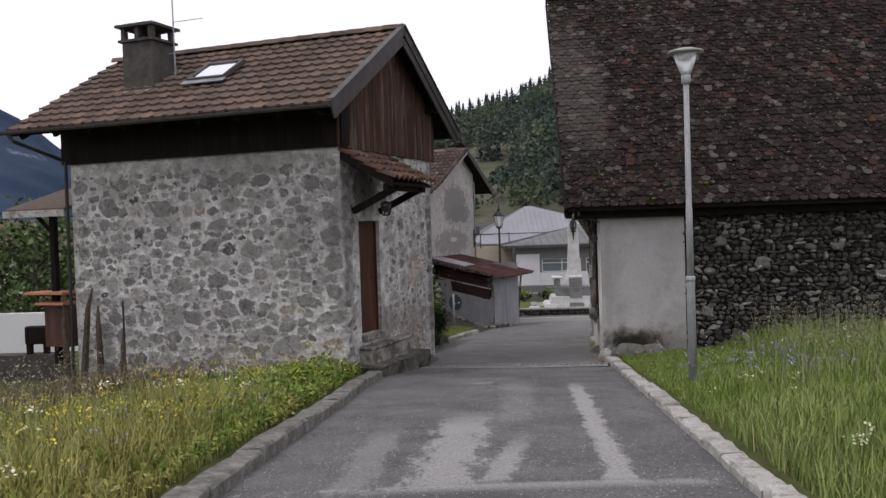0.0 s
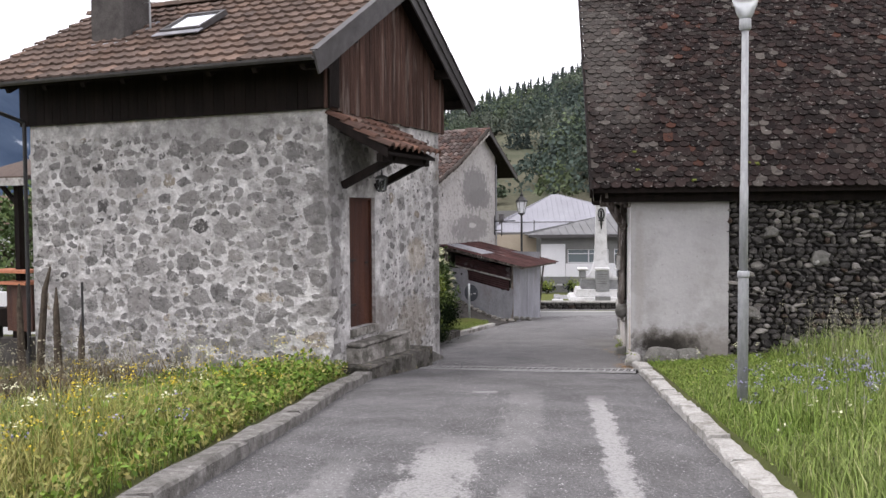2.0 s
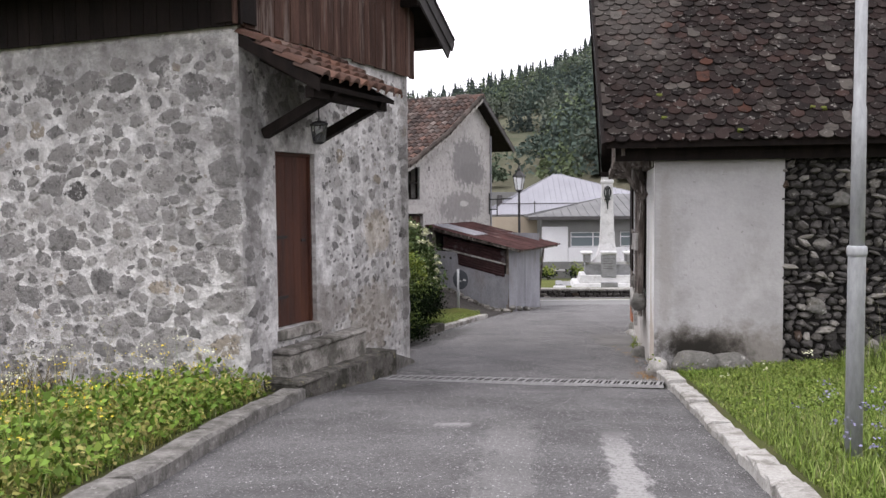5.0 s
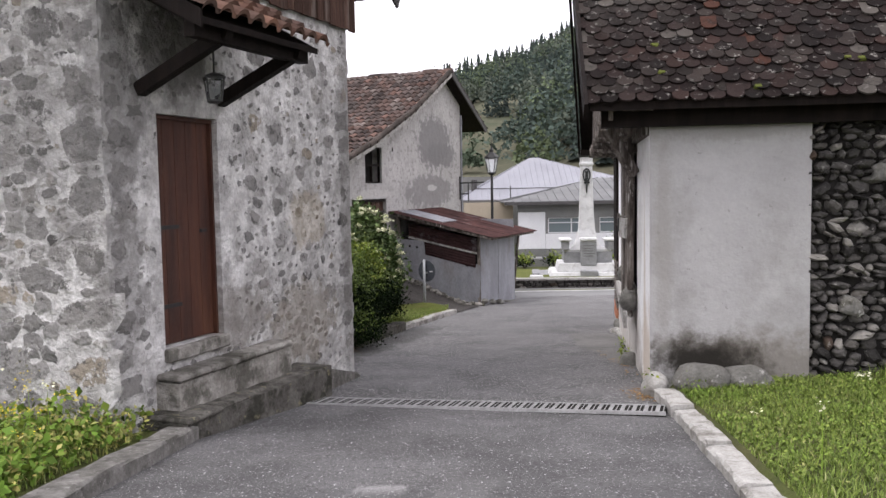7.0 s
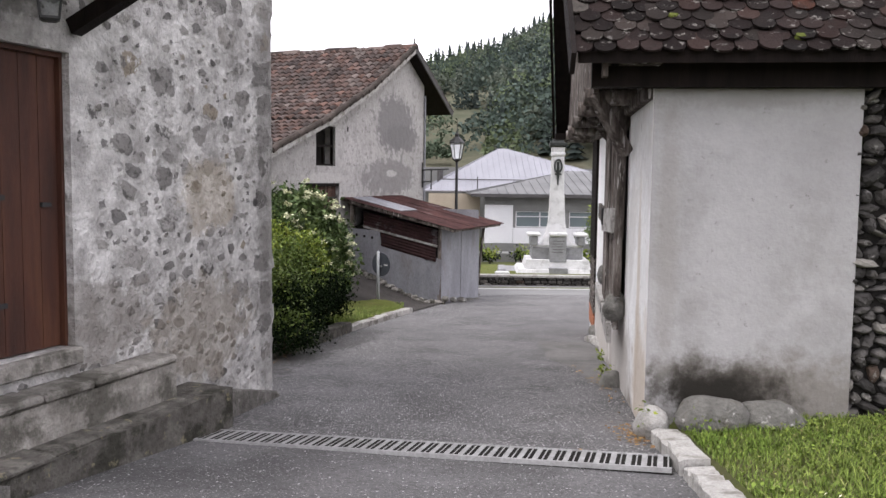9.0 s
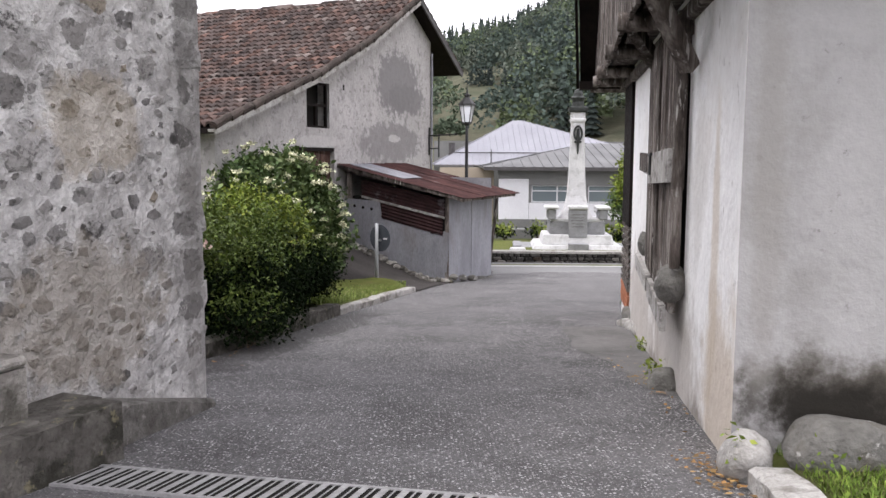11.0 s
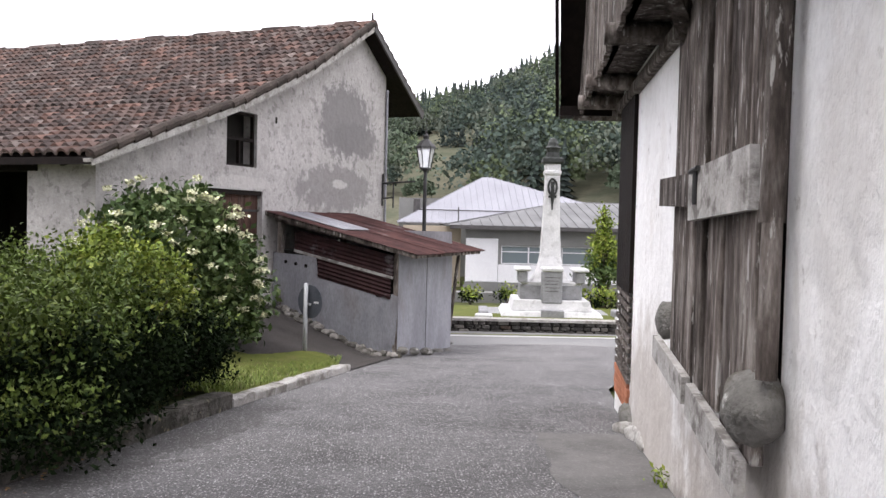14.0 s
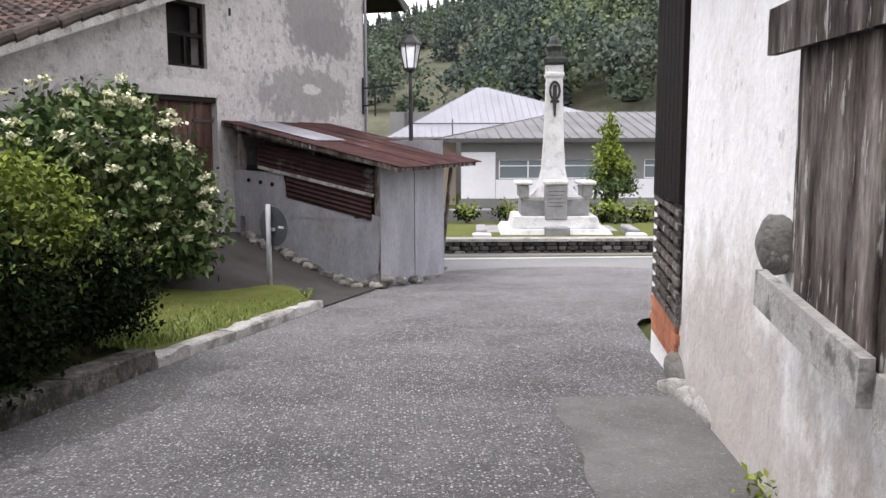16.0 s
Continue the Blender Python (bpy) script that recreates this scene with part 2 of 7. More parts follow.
RUBBLE = surf("dark_rubble_stone", [(0.3, (0.075, 0.07, 0.066)), (0.7, (0.17, 0.16, 0.15))], 7.0, 0.9, 0.7, 35.0, rnd=0.5,
              pick=[(0, (0.045, 0.042, 0.04)), (0.28, (0.095, 0.088, 0.081)), (0.5, (0.024, 0.022, 0.021)), (0.7, (0.14, 0.129, 0.116)),
                    (0.88, (0.26, 0.245, 0.22)), (0.97, (0.12, 0.075, 0.05))],
              speck=((0.34, 0.325, 0.3), 14.0, 0.6, 0.66, 0.6), stain=((0.018, 0.017, 0.016), 1.1, 0.52, 0.64, 0.45))
JOINT = surf("deep_dark_joint", [(0.3, (0.016, 0.015, 0.014)), (0.7, (0.035, 0.032, 0.03))], 4.0, 0.98, 0.8, 20.0)
PLASTER = surf("grey_cement_plaster", [(0.3, (0.34, 0.33, 0.325)), (0.7, (0.43, 0.42, 0.415))], 1.3, 0.93, 0.3, 22.0, grain=0.12,
               stain=((0.25, 0.24, 0.225), 1.4, 0.5, 0.68, 0.6), speck=((0.17, 0.16, 0.15), 9.0, 0.64, 0.7, 0.6), lumps=(2.5, 0.03),
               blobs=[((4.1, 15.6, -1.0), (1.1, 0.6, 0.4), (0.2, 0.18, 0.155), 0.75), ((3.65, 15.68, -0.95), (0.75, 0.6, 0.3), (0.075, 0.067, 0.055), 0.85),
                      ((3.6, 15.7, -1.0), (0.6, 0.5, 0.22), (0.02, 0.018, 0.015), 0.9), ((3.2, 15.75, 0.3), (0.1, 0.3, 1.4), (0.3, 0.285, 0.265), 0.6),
                      # This patch darkens the plaster just below the eave beam.
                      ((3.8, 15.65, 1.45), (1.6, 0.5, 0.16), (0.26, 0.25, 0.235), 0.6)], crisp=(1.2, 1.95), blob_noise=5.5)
LIMEWASH = surf("white_limewash", [(0.3, (0.8, 0.79, 0.775)), (0.7, (0.9, 0.895, 0.885))], 1.6, 0.93, 0.5, 20.0, grain=0.15, lumps=(3.0, 0.05),
                stain=((0.6, 0.56, 0.51), 1.7, 0.52, 0.7, 0.4), stretch=(1, 1, 0.8), speck=((0.36, 0.33, 0.3), 9.0, 0.61, 0.68, 0.55),
                blobs=[((3.4, 18.3, -1.4), (0.6, 1.9, 0.85), (0.36, 0.32, 0.28), 0.7), ((3.9, 21.3, -1.6), (0.6, 2.3, 1.0), (0.4, 0.355, 0.31), 0.7),
                       ((3.1, 16.2, -1.2), (0.5, 0.7, 0.8), (0.5, 0.41, 0.31), 0.7), ((3.15, 16.5, -0.2), (0.4, 0.14, 1.0), (0.56, 0.48, 0.38), 0.6),
                       ((3.3, 17.2, 0.2), (0.4, 0.3, 0.6), (0.6, 0.58, 0.55), 0.5), ((3.2, 17.0, -1.5), (0.4, 0.5, 0.2), (0.22, 0.19, 0.165), 0.8),
                       ((3.55, 19.4, -1.75), (0.4, 1.2, 0.2), (0.2, 0.175, 0.155), 0.7)], crisp=(1.35, 2.0))
RENDER = surf("flaking_grey_render", [(0.3, (0.37, 0.352, 0.338)), (0.7, (0.52, 0.5, 0.485))], 1.1, 0.93, 0.5, 18.0,
              stain=((0.3, 0.285, 0.272), 2.2, 0.5, 0.58, 0.55), grain=0.35, speck=((0.2, 0.19, 0.182), 7.0, 0.56, 0.61, 0.6), lumps=(5.0, 0.04),
              blobs=[((0.66, 33.3, 2.2), (0.9, 1.35, 0.85), (0.21, 0.202, 0.2), 0.9), ((0.9, 33.7, 1.85), (0.8, 1.3, 0.4), (0.2, 0.192, 0.19), 0.85),
                     ((0.55, 33.0, 0.75), (1.1, 1.9, 0.52), (0.23, 0.22, 0.217), 0.8), ((0.6, 33.1, 0.85), (0.25, 0.4, 0.1), (0.5, 0.48, 0.465), 0.8),
                     ((-0.9, 30.0, 0.72), (0.8, 1.2, 0.12), (0.5, 0.48, 0.46), 0.6), ((-1.9, 27.8, -0.2), (0.6, 0.9, 0.8), (0.24, 0.225, 0.21), 0.6)],
              crisp=(1.62, 1.85), blob_noise=5.0)
SCALE = surf("weathered_scale_tile", [(0.3, (0.014, 0.01, 0.009)), (0.7, (0.036, 0.026, 0.022))], 5.0, 0.9, 0.6, 60.0, rnd=0.5,
             pick=[(0, (0.015, 0.0095, 0.009)), (0.4, (0.009, 0.007, 0.0066)), (0.62, (0.028, 0.0155, 0.013)), (0.76, (0.032, 0.026, 0.023)),
                   (0.9, (0.075, 0.068, 0.06)), (0.955, (0.05, 0.042, 0.037)), (0.985, (0.1, 0.042, 0.028))],
             stain=((0.22, 0.205, 0.187), 14.0, 0.595, 0.635, 0.8), speck=((0.008, 0.007, 0.0065), 7.0, 0.55, 0.64, 0.6),
             blobs=[((3.0, 17.5, 5.0), (0.7, 2.6, 2.6), (0.11, 0.1, 0.09), 0.4)])
CLAY = surf("brown_clay_tile", [(0.3, (0.085, 0.062, 0.052)), (0.7, (0.175, 0.128, 0.104))], 6.0, 0.85, 0.4, 50.0, rnd=0.25,
            pick=[(0, (0.135, 0.097, 0.079)), (0.5, (0.11, 0.083, 0.07)), (0.8, (0.17, 0.115, 0.088))],
            speck=((0.045, 0.036, 0.032), 8.0, 0.55, 0.65, 0.5))
RED_CLAY = surf("red_clay_tile", [(0.3, (0.085, 0.048, 0.036)), (0.7, (0.175, 0.09, 0.062))], 6.0, 0.88, 0.4, 50.0, rnd=0.35,
                pick=[(0, (0.115, 0.07, 0.055)), (0.35, (0.08, 0.058, 0.05)), (0.6, (0.15, 0.085, 0.062)), (0.8, (0.058, 0.047, 0.042)),
                      (0.93, (0.17, 0.135, 0.115))])
OLD_CLAY = surf("old_mossy_clay_tile", [(0.3, (0.07, 0.05, 0.045)), (0.7, (0.145, 0.1, 0.085))], 5.0, 0.92, 0.5, 50.0, rnd=0.4,
                pick=[(0, (0.105, 0.072, 0.062)), (0.3, (0.074, 0.06, 0.056)), (0.55, (0.15, 0.088, 0.07)), (0.72, (0.05, 0.043, 0.041)),
                      (0.86, (0.17, 0.145, 0.132))], stain=((0.062, 0.056, 0.052), 0.9, 0.48, 0.66, 0.6),
                speck=((0.2, 0.185, 0.17), 12.0, 0.61, 0.67, 0.5))
VERGE_CLAY = surf("mossy_verge_tile", [(0.3, (0.045, 0.037, 0.033)), (0.7, (0.1, 0.08, 0.07))], 6.0, 0.92, 0.6, 40.0, rnd=0.35,
                  stain=((0.028, 0.027, 0.022), 3.0, 0.5, 0.62, 0.7), speck=((0.17, 0.16, 0.14), 9.0, 0.6, 0.66, 0.5))
# Dark wood lowered to near black, with the deep eave shade in its colour.
DARK_WOOD = surf("shade_darkened_wood", [(0.3, (0.006, 0.0045, 0.004)), (0.7, (0.016, 0.011, 0.0095))], 3.0, 0.75, 0.35, 30.0, rnd=0.2,
                 stretch=(3, 3, 0.4))
PLANK = surf("brown_weathered_plank", [(0.3, (0.035, 0.02, 0.016)), (0.6, (0.075, 0.042, 0.032)), (0.8, (0.17, 0.12, 0.1))], 2.5, 0.8, 0.4, 26.0,
             rnd=0.3, stretch=(5, 5, 0.5), stain=((0.2, 0.165, 0.145), 1.2, 0.56, 0.64, 0.5))
GREY_PLANK = surf("bare_grey_plank", [(0.34, (0.045, 0.037, 0.032)), (0.5, (0.145, 0.122, 0.108)), (0.66, (0.31, 0.28, 0.255))], 3.2, 0.92, 1.0, 24.0,
                  rnd=0.35, stretch=(3, 3, 0.6), grain=0.8, speck=((0.52, 0.5, 0.47), 5.0, 0.6, 0.64, 0.85), stain=((0.03, 0.025, 0.022), 2.4, 0.55, 0.64, 0.6))
PALE_PLANK = surf("pale_bleached_plank", [(0.3, (0.3, 0.285, 0.265)), (0.7, (0.5, 0.485, 0.46))], 6.0, 0.9, 0.5, 40.0,
                  stain=((0.12, 0.11, 0.1), 7.0, 0.52, 0.62, 0.8))
DOOR_WOOD = surf("red_brown_door_wood", [(0.3, (0.03, 0.0105, 0.007)), (0.55, (0.062, 0.021, 0.012)), (0.8, (0.11, 0.045, 0.022))], 2.0, 0.55, 0.3, 40.0,
                 rnd=0.06, stretch=(4, 4, 0.45), spec=0.4, blobs=[((-1.4, 14.52, 0.1), (0.06, 0.12, 0.5), (0.24, 0.13, 0.05), 0.7),
                                                                  ((-1.48, 14.32, 0.0), (0.04, 0.07, 0.45), (0.2, 0.11, 0.05), 0.6)])
CONCRETE = surf("mossy_grey_kerb", [(0.3, (0.11, 0.104, 0.095)), (0.7, (0.3, 0.288, 0.27))], 7.0, 0.95, 1.0, 30.0, rnd=0.08, lumps=(9.0, 0.04),
                stain=((0.1, 0.094, 0.083), 4.5, 0.46, 0.62, 0.6), speck=((0.45, 0.435, 0.41), 16.0, 0.58, 0.66, 0.45))
PALE_STONE = surf("pale_worn_kerb", [(0.3, (0.34, 0.325, 0.3)), (0.7, (0.5, 0.485, 0.46))], 5.0, 0.92, 0.4, 40.0, rnd=0.1,
                  stain=((0.16, 0.148, 0.125), 3.5, 0.52, 0.62, 0.7), speck=((0.1, 0.095, 0.083), 11.0, 0.6, 0.66, 0.5), lumps=(8.0, 0.04))
STEP_STONE = surf("worn_step_stone", [(0.3, (0.15, 0.14, 0.126)), (0.7, (0.36, 0.34, 0.312))], 5.0, 0.93, 0.8, 35.0, rnd=0.25,
                  stain=((0.06, 0.057, 0.045), 3.0, 0.5, 0.6, 0.7), lumps=(9.0, 0.05))
FOOTING = surf("dark_mossy_footing", [(0.3, (0.06, 0.056, 0.05)), (0.7, (0.19, 0.178, 0.16))], 6.0, 0.95, 1.0, 30.0, rnd=0.2, lumps=(9.0, 0.05),
               stain=((0.03, 0.03, 0.022), 3.2, 0.5, 0.6, 0.75), speck=((0.3, 0.27, 0.17), 10.0, 0.6, 0.66, 0.6))
STEEL_BAR = surf("pale_grate_steel", [(0.3, (0.25, 0.245, 0.24)), (0.7, (0.4, 0.395, 0.39))], 5.0, 0.7, 0.2, 40.0)
GALVA = surf("galvanised_steel", [(0.3, (0.3, 0.308, 0.316)), (0.7, (0.42, 0.427, 0.435))], 3.0, 0.5, 0.1, 30.0, metal=0.25, stretch=(1, 1, 0.3))
SHEET = surf("dull_zinc_sheet", [(0.3, (0.23, 0.23, 0.25)), (0.7, (0.36, 0.36, 0.385))], 2.0, 0.6, 0.15, 30.0, metal=0.25,
             stain=((0.16, 0.13, 0.11), 1.5, 0.55, 0.7, 0.5), stretch=(1, 1, 0.4), rnd=0.08)
RUST = surf("rusted_corrugated_sheet", [(0.3, (0.04, 0.022, 0.022)), (0.7, (0.105, 0.052, 0.047))], 2.0, 0.8, 0.2, 30.0,
            stain=((0.2, 0.18, 0.185), 1.3, 0.56, 0.66, 0.5), speck=((0.025, 0.018, 0.018), 5.0, 0.55, 0.65, 0.6))
RUST_DARK = surf("dark_maroon_corrugated_sheet", [(0.3, (0.022, 0.013, 0.014)), (0.7, (0.06, 0.03, 0.03))], 2.5, 0.8, 0.2, 30.0,
                 stain=((0.2, 0.19, 0.2), 1.6, 0.6, 0.68, 0.5))
IRON = surf("black_iron", [(0.3, (0.016, 0.016, 0.017)), (0.7, (0.035, 0.034, 0.034))], 8.0, 0.6, 0.1, spec=0.4)
DARK_METAL = surf("grey_brown_metal_trim", [(0.3, (0.07, 0.065, 0.065)), (0.7, (0.11, 0.105, 0.105))], 4.0, 0.5, 0.05, metal=0.3)
SIGN_BACK = surf("dull_blue_grey_sign_back", [(0.3, (0.06, 0.066, 0.08)), (0.7, (0.1, 0.107, 0.122))], 4.0, 0.6, 0.1, metal=0.2)
CEMENT = surf("grey_cement_block", [(0.3, (0.055, 0.05, 0.048)), (0.7, (0.1, 0.093, 0.088))], 4.0, 0.95, 0.5, 30.0)
APRON = surf("grey_concrete_apron", [(0.3, (0.13, 0.126, 0.121)), (0.7, (0.22, 0.213, 0.205))], 2.0, 0.93, 0.7, 50.0,
             speck=((0.36, 0.35, 0.34), 50.0, 0.6, 0.66, 0.7))
MARBLE = surf("white_painted_stone", [(0.3, (0.5, 0.497, 0.5)), (0.7, (0.69, 0.685, 0.68))], 2.0, 0.8, 0.15, 30.0,
              stain=((0.3, 0.293, 0.285), 3.0, 0.54, 0.64, 0.55))
MARBLE_GREY = surf("grey_marble_block", [(0.3, (0.2, 0.2, 0.205)), (0.7, (0.34, 0.34, 0.35))], 4.0, 0.7, 0.2, 30.0)
BRONZE = surf("dark_bronze", [(0.3, (0.03, 0.032, 0.03)), (0.7, (0.07, 0.074, 0.07))], 8.0, 0.55, 0.1, metal=0.5)
WHITE_WALL = surf("white_painted_wall", [(0.3, (0.66, 0.66, 0.67)), (0.7, (0.74, 0.74, 0.75))], 1.0, 0.9, 0.1)
GREY_WALL = surf("grey_painted_wall", [(0.3, (0.17, 0.17, 0.165)), (0.7, (0.22, 0.22, 0.21))], 1.0, 0.9, 0.1)
OCHRE_WALL = surf("ochre_painted_wall", [(0.3, (0.38, 0.32, 0.25)), (0.7, (0.44, 0.38, 0.3))], 1.0, 0.9, 0.1)
ROOF_SHEET = surf("pale_grey_roof_sheet", [(0.3, (0.27, 0.27, 0.295)), (0.7, (0.34, 0.34, 0.37))], 0.6, 0.55, 0.1, metal=0.2)
ROOF_DULL = surf("dull_grey_roof_sheet", [(0.3, (0.13, 0.13, 0.132)), (0.7, (0.2, 0.2, 0.2))], 0.6, 0.7, 0.1)
BRICK = surf("orange_brick", [(0.3, (0.36, 0.14, 0.08)), (0.7, (0.5, 0.22, 0.13))], 8.0, 0.9, 0.4, rnd=0.15)
BOULDER = surf("grey_boulder", [(0.3, (0.12, 0.116, 0.105)), (0.7, (0.24, 0.232, 0.215))], 5.0, 0.92, 0.6, 30.0,
               stain=((0.1, 0.09, 0.07), 5.0, 0.52, 0.64, 0.8), speck=((0.5, 0.49, 0.46), 6.0, 0.6, 0.64, 0.8), lumps=(9.0, 0.05))
# Mountain rock tinted blue to paint in the far haze.
HAZED_ROCK = surf("haze_blue_mountain", [(0.35, (0.03, 0.045, 0.075)), (0.65, (0.05, 0.07, 0.105))], 0.006, 1.0, 0.0,
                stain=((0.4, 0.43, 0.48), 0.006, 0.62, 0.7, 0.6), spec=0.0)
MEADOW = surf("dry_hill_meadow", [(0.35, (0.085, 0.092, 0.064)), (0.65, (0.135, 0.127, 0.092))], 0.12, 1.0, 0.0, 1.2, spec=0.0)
LAWN = surf("mown_lawn", [(0.3, (0.075, 0.095, 0.02)), (0.7, (0.13, 0.14, 0.035))], 3.0, 0.95, 0.6, 60.0,
            stain=((0.16, 0.13, 0.06), 2.0, 0.55, 0.7, 0.6))


def leafy(name, stops, rough=0.55, vary=0.45, spec=0.12):
    m = surf(name, [(0.3, stops[0][1]), (0.7, stops[-1][1])], 0.6, rough, 0.0, rnd=vary, pick=stops, spec=spec)
    m.node_tree.nodes["Principled BSDF"].inputs["Transmission Weight"].default_value = 0.0
    return m


GRASS = leafy("meadow_grass", [(0, (0.115, 0.185, 0.03)), (0.4, (0.165, 0.24, 0.046)), (0.7, (0.23, 0.29, 0.075)), (0.92, (0.34, 0.33, 0.17))])
LAWN_BLADE = leafy("short_lawn_blade", [(0, (0.1, 0.17, 0.022)), (0.4, (0.14, 0.21, 0.03)), (0.75, (0.19, 0.25, 0.045)), (0.93, (0.26, 0.25, 0.1))])
WEED = leafy("yellow_green_weed", [(0, (0.22, 0.225, 0.06)), (0.35, (0.31, 0.28, 0.085)), (0.6, (0.17, 0.2, 0.058)), (0.82, (0.38, 0.335, 0.13))])
NETTLE = leafy("fresh_green_leaf", [(0, (0.1, 0.18, 0.025)), (0.5, (0.15, 0.23, 0.035)), (0.85, (0.2, 0.26, 0.05))])
DRY = leafy("dry_seed_stalk", [(0, (0.25, 0.23, 0.17)), (0.5, (0.32, 0.3, 0.23)), (0.8, (0.2, 0.2, 0.12))])
DRY_LEAF = leafy("dry_orange_leaf", [(0, (0.3, 0.16, 0.06)), (0.4, (0.22, 0.14, 0.07)), (0.75, (0.36, 0.24, 0.1))])
DEAD = leafy("dead_brown_grass", [(0, (0.11, 0.09, 0.055)), (0.5, (0.17, 0.14, 0.09)), (0.8, (0.08, 0.06, 0.04))])
# Hedge leaf taken near black, so the inner shade sits in its colour.
SHADED_HEDGE_LEAF = leafy("shaded_hedge_leaf", [(0, (0.004, 0.008, 0.0035)), (0.6, (0.009, 0.017, 0.006)), (0.94, (0.022, 0.036, 0.011))], 0.75, 0.45, 0.04)
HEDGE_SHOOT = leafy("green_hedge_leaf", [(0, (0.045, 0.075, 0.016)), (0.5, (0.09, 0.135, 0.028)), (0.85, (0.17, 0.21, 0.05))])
LIGHT_LEAF = leafy("light_hedge_leaf", [(0, (0.13, 0.19, 0.03)), (0.5, (0.19, 0.24, 0.04)), (0.85, (0.27, 0.29, 0.06))])
ELDER_LEAF = leafy("elder_leaf", [(0, (0.04, 0.07, 0.024)), (0.5, (0.095, 0.145, 0.052)), (0.85, (0.17, 0.215, 0.085))])
PETAL = leafy("cream_white_petal", [(0, (0.55, 0.55, 0.36)), (0.5, (0.7, 0.7, 0.5))], 0.8)
ROSE = leafy("pale_pink_petal", [(0, (0.55, 0.36, 0.32)), (0.5, (0.6, 0.48, 0.42))], 0.8)
YELLOW = leafy("yellow_petal", [(0, (0.5, 0.38, 0.04)), (0.5, (0.55, 0.45, 0.06))], 0.8)
MAUVE = leafy("mauve_petal", [(0, (0.2, 0.19, 0.3)), (0.5, (0.26, 0.25, 0.36))], 0.8)
# Hill wood greens greyed and blued: distance haze mixed into the colour.
HAZED_HILL_TONES = [leafy(nm_, [(0, c_), (0.5, tuple(1.12 * q for q in c_))], 0.95, 0.08) for nm_, c_ in (
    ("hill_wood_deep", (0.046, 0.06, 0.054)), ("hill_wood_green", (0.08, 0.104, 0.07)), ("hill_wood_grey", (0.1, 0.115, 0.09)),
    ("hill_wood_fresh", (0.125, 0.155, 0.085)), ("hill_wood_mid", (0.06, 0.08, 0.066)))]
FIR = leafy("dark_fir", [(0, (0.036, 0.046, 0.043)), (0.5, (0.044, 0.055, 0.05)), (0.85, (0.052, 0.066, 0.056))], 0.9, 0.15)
FOREST = leafy("hill_broadleaf", [(0, (0.038, 0.056, 0.034)), (0.4, (0.046, 0.066, 0.039)), (0.75, (0.056, 0.078, 0.044)), (0.93, (0.066, 0.088, 0.05))], 0.9, 0.2)
FOREST_DARK = leafy("hill_dark_broadleaf", [(0, (0.032, 0.046, 0.034)), (0.5, (0.038, 0.054, 0.038)), (0.85, (0.046, 0.064, 0.042))], 0.9, 0.2)
FOREST_LIGHT = leafy("hill_light_broadleaf", [(0, (0.056, 0.076, 0.042)), (0.5, (0.068, 0.09, 0.047)), (0.85, (0.082, 0.104, 0.053))], 0.9, 0.2)
BARK = surf("grey_brown_bark", [(0.3, (0.05, 0.04, 0.03)), (0.7, (0.11, 0.09, 0.07))], 8.0, 0.95, 0.6, 30.0)
GLASS = bpy.data.materials.new("window_glass")
GLASS.use_nodes = True
gb = GLASS.node_tree.nodes["Principled BSDF"]
gb.inputs["Base Color"].default_value = (0.16, 0.19, 0.2, 1)
gb.inputs["Roughness"].default_value, gb.inputs["Specular IOR Level"].default_value = 0.06, 0.8
CLEAR = bpy.data.materials.new("lantern_glass")
CLEAR.use_nodes = True
cb = CLEAR.node_tree.nodes["Principled BSDF"]
cb.inputs["Base Color"].default_value = (0.85, 0.87, 0.88, 1)
cb.inputs["Roughness"].default_value, cb.inputs["Transmission Weight"].default_value = 0.25, 0.6
THIN_GLASS = bpy.data.materials.new("dusty_thin_glass")
THIN_GLASS.use_nodes = True
tg = THIN_GLASS.node_tree.nodes["Principled BSDF"]
tg.inputs["Base Color"].default_value = (0.6, 0.62, 0.62, 1)
tg.inputs["Roughness"].default_value, tg.inputs["Transmission Weight"].default_value, tg.inputs["IOR"].default_value = 0.1, 0.95, 1.05
BRIGHT_GLASS = bpy.data.materials.new("sky_reflecting_glass")
BRIGHT_GLASS.use_nodes = True
bb = BRIGHT_GLASS.node_tree.nodes["Principled BSDF"]
bb.inputs["Base Color"].default_value = (0.8, 0.82, 0.84, 1)
bb.inputs["Roughness"].default_value, bb.inputs["Metallic"].default_value = 0.1, 0.9
# Near-black colour painted in for the shade inside openings, holes and slots.
SHADE_BLACK = surf("painted_recess_shade", [(0.3, (0.012, 0.011, 0.01)), (0.7, (0.022, 0.02, 0.018))], 2.0, 1.0, 0.0)


# ---- mesh helpers ----
def thing(name, m=None, label="", category="", group="", kind=""):
    ob = new(name)
    ob.empty_display_size = 0.2
    if m is not None:
        ob.matrix_basis = m
    return tagged(ob, label, category, group, kind)


def link_mesh(name, me, material, parent=None, label="", smooth=False):
    if material is not None and not me.materials:
        me.materials.append(material)
    if smooth:
        me.polygons.foreach_set("use_smooth", [True] * len(me.polygons))
    ob = new(name, me)
    if parent is not None:
        ob.parent = parent
    return tagged(ob, label)


